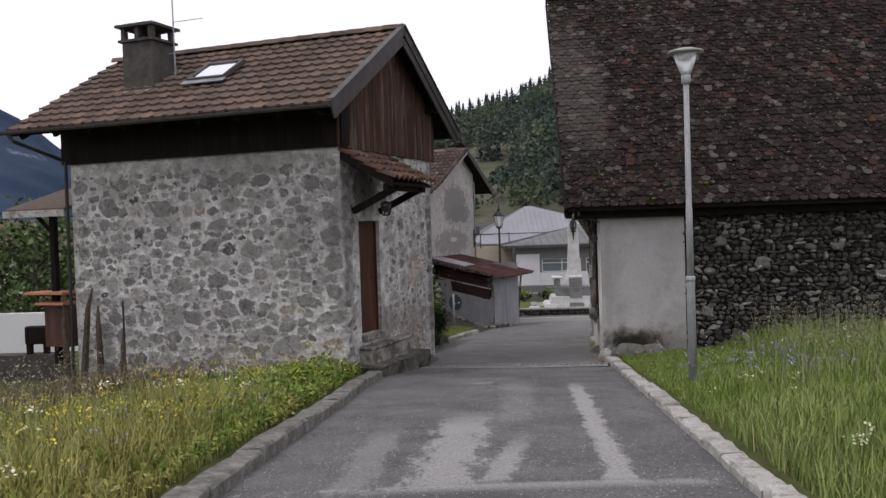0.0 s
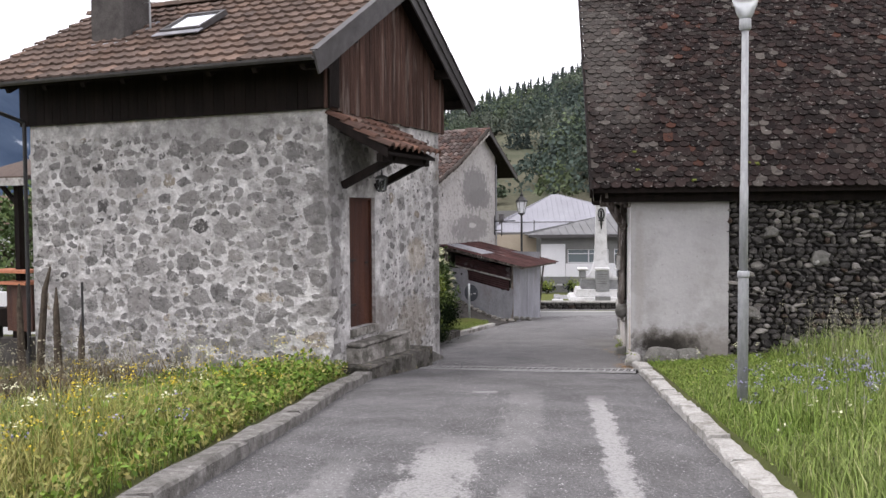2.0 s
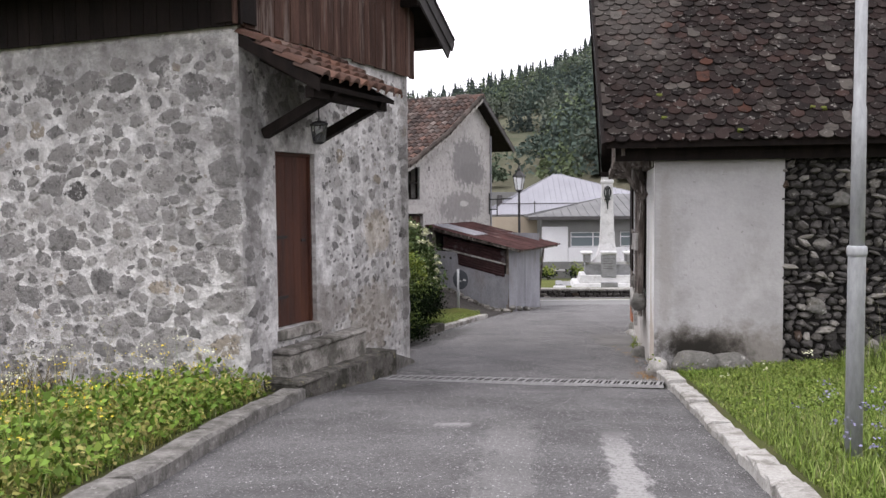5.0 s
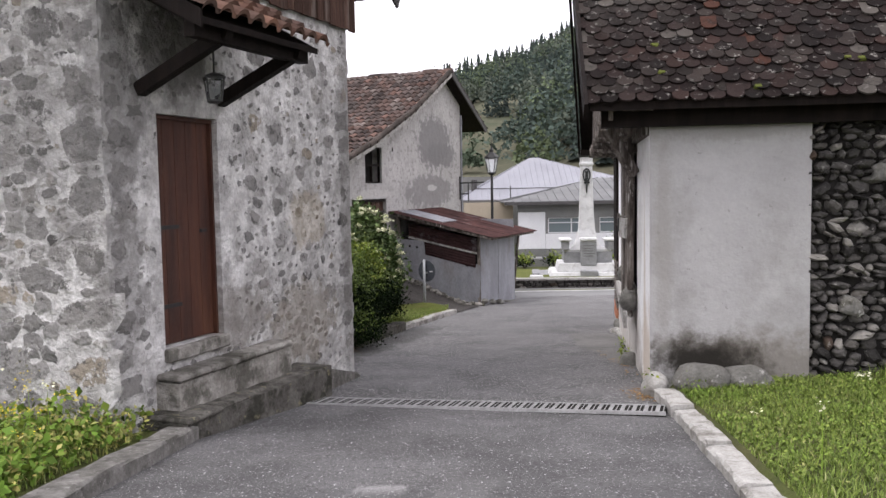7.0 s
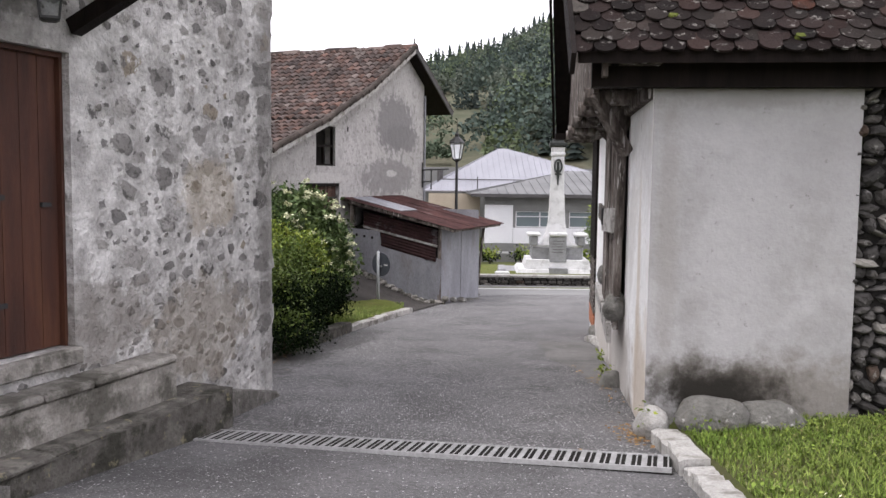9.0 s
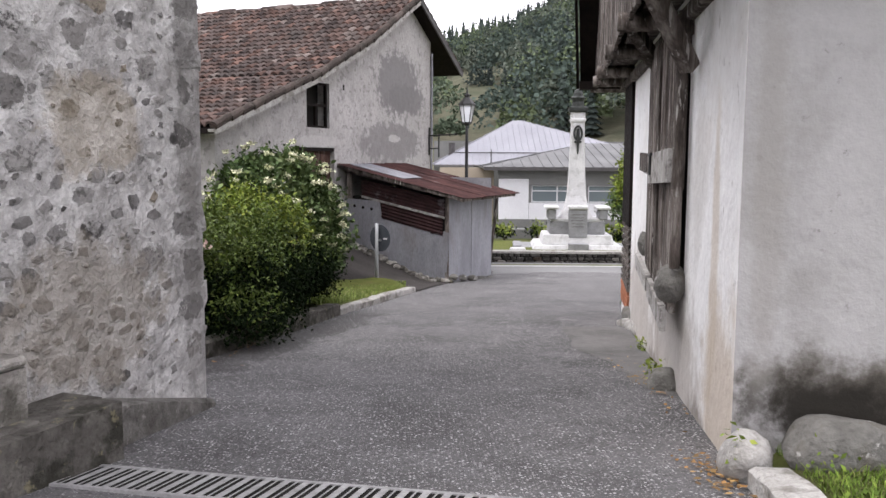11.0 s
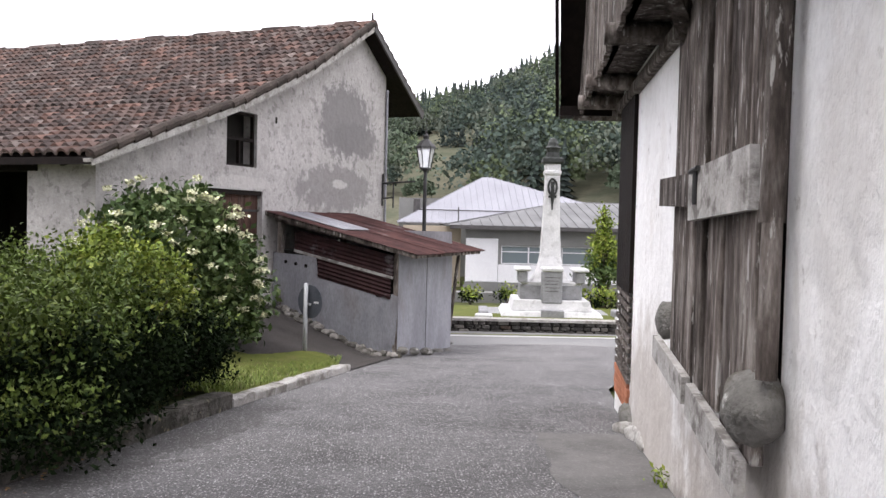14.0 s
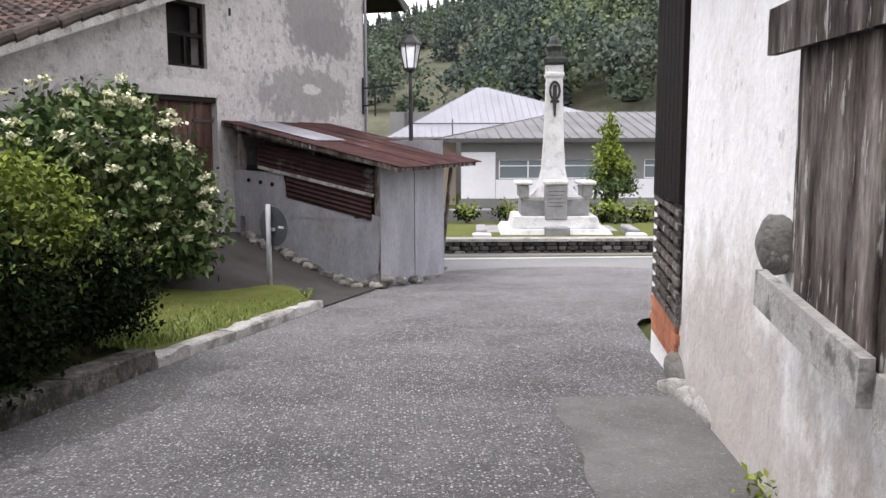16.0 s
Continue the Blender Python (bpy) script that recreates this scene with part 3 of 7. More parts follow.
def part(name, bm, material, parent=None, label="", smooth=False, bevel=0.0):
    if bevel:
        bmesh.ops.bevel(bm, geom=list(bm.edges), offset=bevel, segments=1, affect="EDGES", clamp_overlap=True)
    bmesh.ops.recalc_face_normals(bm, faces=bm.faces)
    me = bpy.data.meshes.new(name)
    bm.to_mesh(me)
    bm.free()
    return link_mesh(name, me, material, parent, label, smooth)


def quick(name, verts, faces, material, parent=None, label="", smooth=False):
    me = bpy.data.meshes.new(name)
    me.from_pydata([tuple(map(float, v)) for v in verts], [], faces)
    me.update()
    return link_mesh(name, me, material, parent, label, smooth)


def box(bm, x0, x1, y0, y1, z0, z1):
    v = [bm.verts.new((x, y, z)) for z in (z0, z1) for x, y in ((x0, y0), (x1, y0), (x1, y1), (x0, y1))]
    for f in ((3, 2, 1, 0), (4, 5, 6, 7), (0, 1, 5, 4), (1, 2, 6, 5), (2, 3, 7, 6), (3, 0, 4, 7)):
        bm.faces.new([v[i] for i in f])
    return v


def new_box(*a):
    bm = bmesh.new()
    box(bm, *a)
    return bm


def beam(bm, p0, p1, w, h, up=(0, 0, 1)):
    """A squared bar from p0 to p1, w wide and h high."""
    p0, p1 = Vector(p0), Vector(p1)
    d = (p1 - p0).normalized()
    s = d.cross(Vector(up))
    if s.length < 1e-4:
        s = Vector((1, 0, 0))
    s.normalize()
    t = s.cross(d)
    v = [bm.verts.new(p + s * (a * w / 2) + t * (b * h / 2)) for p in (p0, p1) for a, b in ((-1, -1), (1, -1), (1, 1), (-1, 1))]
    for f in ((3, 2, 1, 0), (4, 5, 6, 7), (0, 1, 5, 4), (1, 2, 6, 5), (2, 3, 7, 6), (3, 0, 4, 7)):
        bm.faces.new([v[i] for i in f])


def new_beam(*a, **k):
    bm = bmesh.new()
    beam(bm, *a, **k)
    return bm


def rod(bm, p0, p1, r0, r1=None, seg=8):
    p0, p1 = Vector(p0), Vector(p1)
    r1 = r0 if r1 is None else r1
    q = (p1 - p0).to_track_quat("Z", "Y").to_matrix()
    a = [[bm.verts.new(p + q @ Vector((r * math.cos(i * math.tau / seg), r * math.sin(i * math.tau / seg), 0))) for i in range(seg)]
         for p, r in ((p0, r0), (p1, r1))]
    for i in range(seg):
        j = (i + 1) % seg
        bm.faces.new((a[0][i], a[0][j], a[1][j], a[1][i]))
    bm.faces.new(a[0][::-1])
    bm.faces.new(a[1])


def new_rod(*a, **k):
    bm = bmesh.new()
    rod(bm, *a, **k)
    return bm


def lathe(profile, seg=24, at=(0, 0, 0), turn=0.0):
    """A turned body from (radius, height) pairs."""
    bm = bmesh.new()
    rings = [[bm.verts.new((at[0] + r * math.cos(turn + i * math.tau / seg), at[1] + r * math.sin(turn + i * math.tau / seg), at[2] + z))
              for i in range(seg)] for r, z in profile]
    for a, b in zip(rings, rings[1:]):
        for i in range(seg):
            j = (i + 1) % seg
            bm.faces.new((a[i], a[j], b[j], b[i]))
    bm.faces.new(rings[0][::-1])
    bm.faces.new(rings[-1])
    return bm


def prism(points, a0, a1, put):
    """A flat outline of (s, z) points pushed from depth a0 to a1; put(s, z, a) gives the place."""
    bm = bmesh.new()
    lo = [bm.verts.new(put(s, z, a0)) for s, z in points]
    hi = [bm.verts.new(put(s, z, a1)) for s, z in points]
    n = len(points)
    bm.faces.new(lo[::-1])
    bm.faces.new(hi)
    for i in range(n):
        bm.faces.new((lo[i], lo[(i + 1) % n], hi[(i + 1) % n], hi[i]))
    return bm


def wall_bm(length, z0, z1, thick, holes, put, s0=0.0):
    """A wall with openings (s0, s1, z0, z1), as a solid grid of blocks."""
    ss = sorted({s0, length, *(h[0] for h in holes), *(h[1] for h in holes)})
    zs = sorted({z0, z1, *(h[2] for h in holes), *(h[3] for h in holes)})
    solid = {(i, j): not any(h[0] <= (ss[i] + ss[i + 1]) / 2 <= h[1] and h[2] <= (zs[j] + zs[j + 1]) / 2 <= h[3] for h in holes)
             for i in range(len(ss) - 1) for j in range(len(zs) - 1)}
    bm = bmesh.new()
    made = {}

    def v(i, j, k):
        if (i, j, k) not in made:
            made[i, j, k] = bm.verts.new(put(ss[i], zs[j], thick * k))
        return made[i, j, k]

    for (i, j), ok in solid.items():
        if not ok:
            continue
        bm.faces.new((v(i, j, 0), v(i + 1, j, 0), v(i + 1, j + 1, 0), v(i, j + 1, 0)))
        bm.faces.new((v(i, j, 1), v(i, j + 1, 1), v(i + 1, j + 1, 1), v(i + 1, j, 1)))
        for di, dj, c in ((-1, 0, ((i, j), (i, j + 1))), (1, 0, ((i + 1, j), (i + 1, j + 1))), (0, -1, ((i, j), (i + 1, j))), (0, 1, ((i, j + 1), (i + 1, j + 1)))):
            if not solid.get((i + di, j + dj), False):
                (a, b), (c2, d) = c
                bm.faces.new((v(a, b, 0), v(c2, d, 0), v(c2, d, 1), v(a, b, 1)))
    return bm


def basis(o, x, y, z, sc=(1, 1, 1)):
    m = Matrix.Identity(4)
    for i, (a, s) in enumerate(zip((x, y, z), sc)):
        m.col[i] = (*(Vector(a) * s), 0)
    m.col[3] = (*o, 1)
    return m


def scatter(name, parent, shapes, material, mats, count, rest="", label=""):
    """Pieces on shared meshes: the first count are objects of their own, the others are joined into one."""
    data = []
    for vs, fs, *rim in shapes:
        me = bpy.data.meshes.new(name)
        me.from_pydata([tuple(map(float, p)) for p in vs], [], fs)
        me.update()
        me.materials.append(material)
        if rim:
            me.attributes.new("rim", "FLOAT", "POINT").data.foreach_set("value", np.array(rim[0], np.float32))
        data.append(me)
    for i, m in enumerate(mats[:count]):
        ob = new(name, data[i % len(data)])
        ob.parent = parent
        ob.matrix_basis = m
    tail = mats[count:]
    if tail:
        V, F, R, base = [], [], [], 0
        for i, m in enumerate(tail):
            vs, fs, *rim = shapes[i % len(shapes)]
            R += rim[0] if rim else []
            M = np.array(m)
            V.append(np.c_[np.array(vs, float), np.ones(len(vs))] @ M.T[:, :3])
            F += [[q + base for q in f] for f in fs]
            base += len(vs)
        ob = tagged(quick(rest or name + "_rest", np.vstack(V), F, material, parent, label), kind="stuff")
        if R:
            ob.data.attributes.new("rim", "FLOAT", "POINT").data.foreach_set("value", np.array(R, np.float32))


def cards(name, P, material, parent=None, label="", kind=""):
    """Many loose four-cornered leaves from an array of shape (n, 4, 3)."""
    n = len(P)
    me = bpy.data.meshes.new(name)
    me.vertices.add(4 * n)
    me.vertices.foreach_set("co", np.ascontiguousarray(P, dtype=np.float32).ravel())
    me.loops.add(4 * n)
    me.loops.foreach_set("vertex_index", np.arange(4 * n, dtype=np.int32))
    me.polygons.add(n)
    me.polygons.foreach_set("loop_start", np.arange(0, 4 * n, 4, dtype=np.int32))
    me.update(calc_edges=True)
    me.validate()
    ob = link_mesh(name, me, material, parent, label)
    if kind:
        tagged(ob, kind=kind)
    return ob


rng = np.random.default_rng(7)


def unit(a):
    return a / np.maximum(np.linalg.norm(a, axis=-1, keepdims=True), 1e-9)


def leaf_quads(c, size, up_bias=0.4, slim=0.55, droop=None):
    """Pointed leaves at the points c, turned every way."""
    n = len(c)
    d = unit(rng.normal(size=(n, 3)) + np.array([0, 0, 0.0]))
    if droop is not None:
        d = unit(d + droop)
    k = unit(rng.normal(size=(n, 3)) + np.array([0, 0, up_bias * 2]))
    s = unit(np.cross(d, k))
    L = (size * rng.uniform(0.6, 1.35, n))[:, None]
    nrm = np.cross(s, d)
    return np.stack([c, c + d * L * 0.5 + s * L * slim / 2 + nrm * L * 0.08, c + d * L, c + d * L * 0.5 - s * L * slim / 2 + nrm * L * 0.08], axis=1)


def clumps(centre, radii, n_clump, per, spread, floor=None, fill=0.55):
    """Points in many small clumps over the shell of a lumpy ellipsoid."""
    v = unit(rng.normal(size=(n_clump, 3)))
    r = rng.uniform(fill, 1.0, n_clump) ** 0.6
    c = np.array(centre) + v * np.array(radii) * r[:, None] * rng.uniform(0.82, 1.12, n_clump)[:, None]
    p = (c[:, None, :] + rng.normal(size=(n_clump, per, 3)) * spread).reshape(-1, 3)
    if floor is not None:
        p = p[p[:, 2] > floor]
    return p


# ---- ground and roads ----
PROFILE = np.array([(-60, 5.2), (-0.94, 0.06), (14.6, -1.23), (21.7, -1.82), (27.1, -2.15), (33, -2.53), (36, -2.6), (40, -2.72),
                    (50, -2.95), (54, -3.05), (90, -3.3), (500, -4)])
LEFT = np.array([(-60, -4.0), (5.2, -1.8), (8.5, -1.58), (10.3, -1.43), (12.0, -1.36), (14.0, -1.15), (16, -0.7), (17.5, -0.15), (17.9, -0.3),
                 (18.3, -1.05), (19.5, -0.88), (21.2, -0.46), (23.75, 0.14), (27.3, 1.2), (29.7, 1.95), (31.9, 2.98), (33.2, 3.2), (500, 20)])
RIGHT = np.array([(-60, -5.0), (4.5, 1.83), (9.5, 2.40), (13.9, 2.88), (15.75, 3.05), (22.7, 4.15), (25.9, 4.7), (27, 6.0), (500, 90)])


def road_z(y):
    return np.interp(y, PROFILE[:, 0], PROFILE[:, 1])


def left_x(y):
    return np.interp(y, LEFT[:, 0], LEFT[:, 1])


def right_x(y):
    return np.interp(y, RIGHT[:, 0], RIGHT[:, 1])


def step(a, b, t):
    k = np.clip((t - a) / (b - a), 0, 1)
    return k * k * (3 - 2 * k)


def left_ground(d, y):
    """Ground height d metres left of the road's left edge."""
    z = road_z(y)
    bank = z + 0.07 - 0.10 * np.maximum(d - 0.5, 0)
    bank = np.maximum(bank, -2.2 - 0.01 * d)
    yard = z + 0.06 * (1 - step(27.0, 27.8, y) * (1 - step(0.3, 1.2, d))) + 0.27 * step(0.3, 3.2, d) * 3.0 * 0.95 * step(24.5, 29.5, y)
    k = step(18.0, 21.0, y)
    out = bank * (1 - k) + yard * k
    return out * (1 - step(33.0, 35.5, y)) + z * step(33.0, 35.5, y)


def right_ground(d, y):
    z = road_z(y)
    return z + (0.07 + 0.055 * np.minimum(d, 6)) * (1 - step(16, 25, y))


ys = np.concatenate([np.linspace(-60, -4, 15), np.arange(-3.5, 36, 0.5), np.linspace(36, 110, 25), np.linspace(130, 2500, 14)])
offs = np.array([0.12, 0.24, 0.6, 1.0, 1.6, 2.4, 3.4, 5, 7, 10, 15, 25, 60, 200, 900])
gv, gf = [], []
for y in ys:
    zr, xl, xr = road_z(y), left_x(y), right_x(y)
    row = [(xl - o, y, left_ground(o, y) - (0.1 if o < 0.2 else 0.0)) for o in offs[::-1]]
    row += [(xl + (xr - xl) * f, y, zr - 0.06) for f in (0.02, 0.35, 0.65, 0.98)]
    row += [(xr + o, y, right_ground(o, y) - (0.1 if o < 0.2 else 0.0)) for o in offs]
    gv += row
w = len(row)
for j in range(len(ys) - 1):
    for i in range(w - 1):
        gf.append((j * w + i, j * w + i + 1, (j + 1) * w + i + 1, (j + 1) * w + i))
tagged(quick("ground", gv, gf, SOIL, smooth=True), "rough grassy village ground of earth and weeds", "ground", kind="structure")

# the lane, with a slight camber that flattens out at the drain
def camber(y):
    return 0.02 * (1 - step(13.6, 14.4, y) * (1 - step(16.0, 16.8, y)))


rv, rf = [], []
ry = np.concatenate([np.linspace(-12, 33, 136), [34.6]])
for y in ry:
    xl, xr, zr = left_x(y) - 0.06, right_x(y) + 0.06, road_z(y)
    if y > 33:
        xl, xr = 3.0, 9.0
    for f in np.linspace(0, 1, 9):
        rv.append((xl + (xr - xl) * f, y, zr + camber(y) * (1 - (2 * f - 1) ** 2) - 0.012))
for j in range(len(ry) - 1):
    for i in range(8):
        rf.append((j * 9 + i, j * 9 + i + 1, (j + 1) * 9 + i + 1, (j + 1) * 9 + i))
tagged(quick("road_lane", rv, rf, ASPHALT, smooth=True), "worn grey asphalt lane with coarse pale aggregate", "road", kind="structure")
tagged(quick("road_main", [(-60, 31.9, -2.52), (80, 29.6, -2.47), (80, 30.95, -2.515), (-60, 38.28, -2.515), (-60, 34.3, -2.505), (80, 30.3, -2.495)],
             [(0, 1, 5, 4), (4, 5, 2, 3)], MAIN_ROAD), "pale grey asphalt through road", "road", kind="structure")
tagged(quick("road_line", [(-20, 34.11, -2.503), (16, 33.84, -2.503), (16, 34.0, -2.503), (-20, 34.27, -2.503)], [(0, 1, 2, 3)], LINE),
       "faded white painted edge line", "road line", kind="structure")


def lane_z(x, y):
    u = (x - left_x(y) + 0.06) / (right_x(y) - left_x(y) + 0.12)
    return float(road_z(y) + camber(y) * (1 - (2 * u - 1) ** 2) - 0.012)


av, af = [], []
for j, y in enumerate(np.linspace(17.8, 22.4, 24)):
    x1 = right_x(y) + 0.05
    x0 = x1 - np.interp(y, [17.8, 19.5, 20.5, 22.4], [0.25, 0.5, 0.85, 0.95]) + rng.uniform(-0.04, 0.04)
    av += [(x, y, lane_z(x, y) + 0.005) for x in np.linspace(x0, x1, 5)]
    if j:
        af += [((j - 1) * 5 + i, (j - 1) * 5 + i + 1, j * 5 + i + 1, j * 5 + i) for i in range(4)]
tagged(quick("pavement_apron", av, af, APRON), "cracked grey concrete apron at the wall foot", "pavement", kind="structure")


# ---- kerbs ----
def kerb(name, side, y0, y1, width, height, material, label, length=1.05, xs=None, inset=0.0, tilt=0.0):
    root = thing(name, None, label, "kerb", kind="structure")
    y = y0
    while y < y1 - 0.1:
        e = min(y + length * rng.uniform(0.85, 1.15), y1)
        fx = xs or (left_x if side < 0 else right_x)
        dz = rng.uniform(-0.016, 0.016)
        bm = bmesh.new()
        a, b = y + 0.008, e - 0.008
        n = 7
        rings = []
        for k in range(n + 1):
            yy = a + (b - a) * k / n
            x0 = fx(yy) - side * inset
            z = road_z(yy) + dz
            j = rng.uniform(-0.013, 0.013, 4)
            rings.append([bm.verts.new(p) for p in ((x0, yy, z - 0.15), (x0 + side * j[0], yy, z + height - 0.02), (x0 + side * (0.02 + j[1]), yy, z + height + j[2]),
                                                    (x0 + side * width, yy, z + height + j[3] + tilt), (x0 + side * width, yy, z - 0.15))])
        for p, q in zip(rings, rings[1:]):
            for i in range(5):
                bm.faces.new((p[i], p[(i + 1) % 5], q[(i + 1) % 5], q[i]))
        bm.faces.new(rings[0])
        bm.faces.new(rings[-1][::-1])
        part("kerb_stone", bm, material, root)
        y = e
    return root


kerb("kerb_left", -1, -6, 14.15, 0.22, 0.11, CONCRETE, "dark mossy concrete kerb along the verge", 1.6)
kerb("kerb_right", 1, -6, 14.35, 0.19, 0.075, PALE_STONE, "pale worn stone kerb along the grass")
kerb("kerb_right_raised", 1, 14.4, 15.4, 0.2, 0.1, PALE_STONE, "raised pale kerb block beside the grate", 1.0)
kerb("kerb_garden", -1, 19.0, 23.7, 0.2, 0.17, FOOTING, "old brown stone kerb under the hedge", 1.2)
kerb("kerb_lawn", -1, 23.75, 27.35, 0.17, 0.1, PALE_STONE, "pale concrete kerb round the small lawn", 1.3)

# ---- drain grate ----
ga, gb2 = Vector((-0.72, 15.72, 0)), Vector((2.93, 14.6, 0))
gdir = (gb2 - ga).normalized()
glen = (gb2 - ga).length
gz0, gz1 = road_z(15.72) - 0.014, road_z(14.6) - 0.014
GM = basis((ga.x, ga.y, gz0), Vector((gdir.x, gdir.y, (gz1 - gz0) / glen)).normalized(), Vector((-gdir.y, gdir.x, -0.08)).normalized(),
           Vector((-0.02, 0.08, 1)).normalized())
grate = thing("drain_grate", GM, "galvanised slotted drain grate across the lane", "drain")
# Black top just under the bars paints the shade of the slots.
part("channel", new_box(0, glen, -0.17, 0.17, -0.1, 0.006), SHADE_BLACK, grate, "near-black sheet painted as shade in the drain channel")
for yy in (-0.178, 0.178):
    part("rim", new_box(0, glen, yy - 0.013, yy + 0.013, -0.02, 0.0135), STEEL_BAR, grate, "pale steel rim")
box_f = [(3, 2, 1, 0), (4, 5, 6, 7), (0, 1, 5, 4), (1, 2, 6, 5), (2, 3, 7, 6), (3, 0, 4, 7)]
pitch = glen / 36
for half, off in ((0.0195, 0.0), (0.005, 0.5 * pitch)):
    bar_v = [(x, y, z) for z in (0.012, 0.0135) for x, y in ((-half, -0.165), (half, -0.165), (half, 0.165), (-half, 0.165))]
    scatter("bar", grate, [(bar_v, box_f)], STEEL_BAR, [Matrix.Translation((0.03 + off + pitch * i, 0, 0)) for i in range(36)], 36)


# ---- shared small pieces ----
def flat_stone(seed, dome=0.8):
    r = np.random.default_rng(seed)
    n = int(r.integers(9, 12))
    a = np.linspace(0, math.tau, n, endpoint=False) + r.uniform(-0.25, 0.25, n)
    rad = r.uniform(0.72, 1.16, n) * (1 + 0.16 * np.cos(4 * a + 3.14))
    ring = np.c_[np.cos(a) * rad, np.sin(a) * rad]
    v = [(x, y, -0.6) for x, y in ring] + [(x * 0.93, y * 0.93, 0.55) for x, y in ring] + [(x * dome * r.uniform(0.8, 1), y * dome * r.uniform(0.8, 1), 1.0) for x, y in ring]
    f = [(k * n + i, k * n + (i + 1) % n, (k + 1) * n + (i + 1) % n, (k + 1) * n + i) for k in (0, 1) for i in range(n)]
    return v, f + [tuple(range(2 * n, 3 * n))]


def square_stone(seed):
    r = np.random.default_rng(seed)
    pts = [(-1, -0.6), (-0.75, -0.95), (0.7, -1), (1, -0.65), (1, 0.6), (0.72, 1), (-0.7, 0.95), (-1, 0.65)]
    ring = [(x * r.uniform(0.84, 1), y * r.uniform(0.84, 1)) for x, y in pts]
    n = 8
    v = [(x, y, -0.6) for x, y in ring] + [(x * 0.95, y * 0.94, 0.4) for x, y in ring] + [(x * 0.66, y * 0.62, 1.0 + r.uniform(-0.15, 0.15)) for x, y in ring]
    f = [(k * n + i, k * n + (i + 1) % n, (k + 1) * n + (i + 1) % n, (k + 1) * n + i) for k in (0, 1) for i in range(n)]
    return v, f + [tuple(range(2 * n, 3 * n))]


SQUARE = [square_stone(s) for s in range(14)]


def cobble(seed):
    """A rounded, uneven stone for a rubble wall."""
    r = np.random.default_rng(seed)
    n = 8
    a = np.linspace(0, math.tau, n, endpoint=False) + r.uniform(-0.3, 0.3, n)
    rad = r.uniform(0.78, 1.14, n)
    tip = r.uniform(-0.25, 0.25, 2)
    v = []
    for k, z in ((1.0, -0.7), (1.0, 0.25), (0.78, 0.75), (0.38, 1.0)):
        v += [(math.cos(b) * m * k + tip[0] * (1 - k), math.sin(b) * m * k + tip[1] * (1 - k), z + r.uniform(-0.12, 0.12)) for b, m in zip(a, rad)]
    f = [(k * n + i, k * n + (i + 1) % n, (k + 1) * n + (i + 1) % n, (k + 1) * n + i) for k in (0, 1, 2) for i in range(n)]
    return v, f + [tuple(range(3 * n, 4 * n))]


COBBLE = [cobble(s) for s in range(80, 104)]


def rough_stone(seed, square=False):
    """A shallow stone whose outer ring lies inside the wall; the last list says how near each corner is to the rim."""
    r = np.random.default_rng(seed)
    n = 9
    a = np.linspace(0, math.tau, n, endpoint=False) + r.uniform(-0.3, 0.3, n)
    rad = r.uniform(0.72, 1.2, n)
    if square:
        rad = rad * np.minimum(1 / np.maximum(np.abs(np.cos(a)), 0.05), 1 / np.maximum(np.abs(np.sin(a)), 0.05)) * 0.9
    v, rim = [], []
    for k, z, q in ((1.18, -1.4, 2.3), (0.95, 0.3, 0.95), (0.6, 0.9, 0.15)):
        v += [(math.cos(b) * m * k, math.sin(b) * m * k, z + r.uniform(-0.2, 0.2)) for b, m in zip(a, rad)]
        rim += [q] * n
    f = [(k * n + i, k * n + (i + 1) % n, (k + 1) * n + (i + 1) % n, (k + 1) * n + i) for k in (0, 1) for i in range(n)]
    return v, f + [tuple(range(2 * n, 3 * n))], rim


ROUGH = [rough_stone(s) for s in range(14)]
ROUGH_SQUARE = [rough_stone(s, True) for s in range(50, 60)]
SCALE_TILE = []
for s in range(4):
    r = np.random.default_rng(40 + s)
    o = [(-0.083, 0.24), (-0.083, 0.06), (-0.058, 0.02), (-0.02, 0.002), (0.02, 0), (0.058, 0.018), (0.083, 0.058), (0.083, 0.24)]
    o = [(x * r.uniform(0.95, 1), y + r.uniform(-0.004, 0.004)) for x, y in o]
    v = [(x, y, 0.034 - 0.11 * y) for x, y in o] + [(x, y, 0.016 - 0.11 * y) for x, y in o]
    SCALE_TILE.append((v, [tuple(range(7, -1, -1))] + [(i, i + 1, i + 9, i + 8) for i in range(7)]))


def ribbed_tile(wd, ln, prof, th=0.04):
    """An interlocking tile with a wavy section."""
    v = []
    for y, dz in ((0, 0.052), (ln, 0.0)):
        v += [(x * wd, y, z + dz) for x, z in prof]
    n = len(prof)
    v += [(x * wd, 0, z + 0.052 - th) for x, z in prof]
    f = [(i, i + 1, n + i + 1, n + i) for i in range(n - 1)] + [(2 * n + i, 2 * n + i + 1, i + 1, i) for i in range(n - 1)]
    return v, f


S_TILE = [ribbed_tile(0.25, 0.37, [(0, 0.0), (0.12, 0.024), (0.3, 0.03), (0.44, 0.01), (0.6, 0.002), (0.8, 0.008), (1.0, 0.0)])]
ROUND_TILE = [ribbed_tile(0.21, 0.36, [(0, 0.0), (0.1, 0.035), (0.3, 0.062), (0.5, 0.062), (0.7, 0.035), (0.8, 0.004), (1.0, 0.0)])]


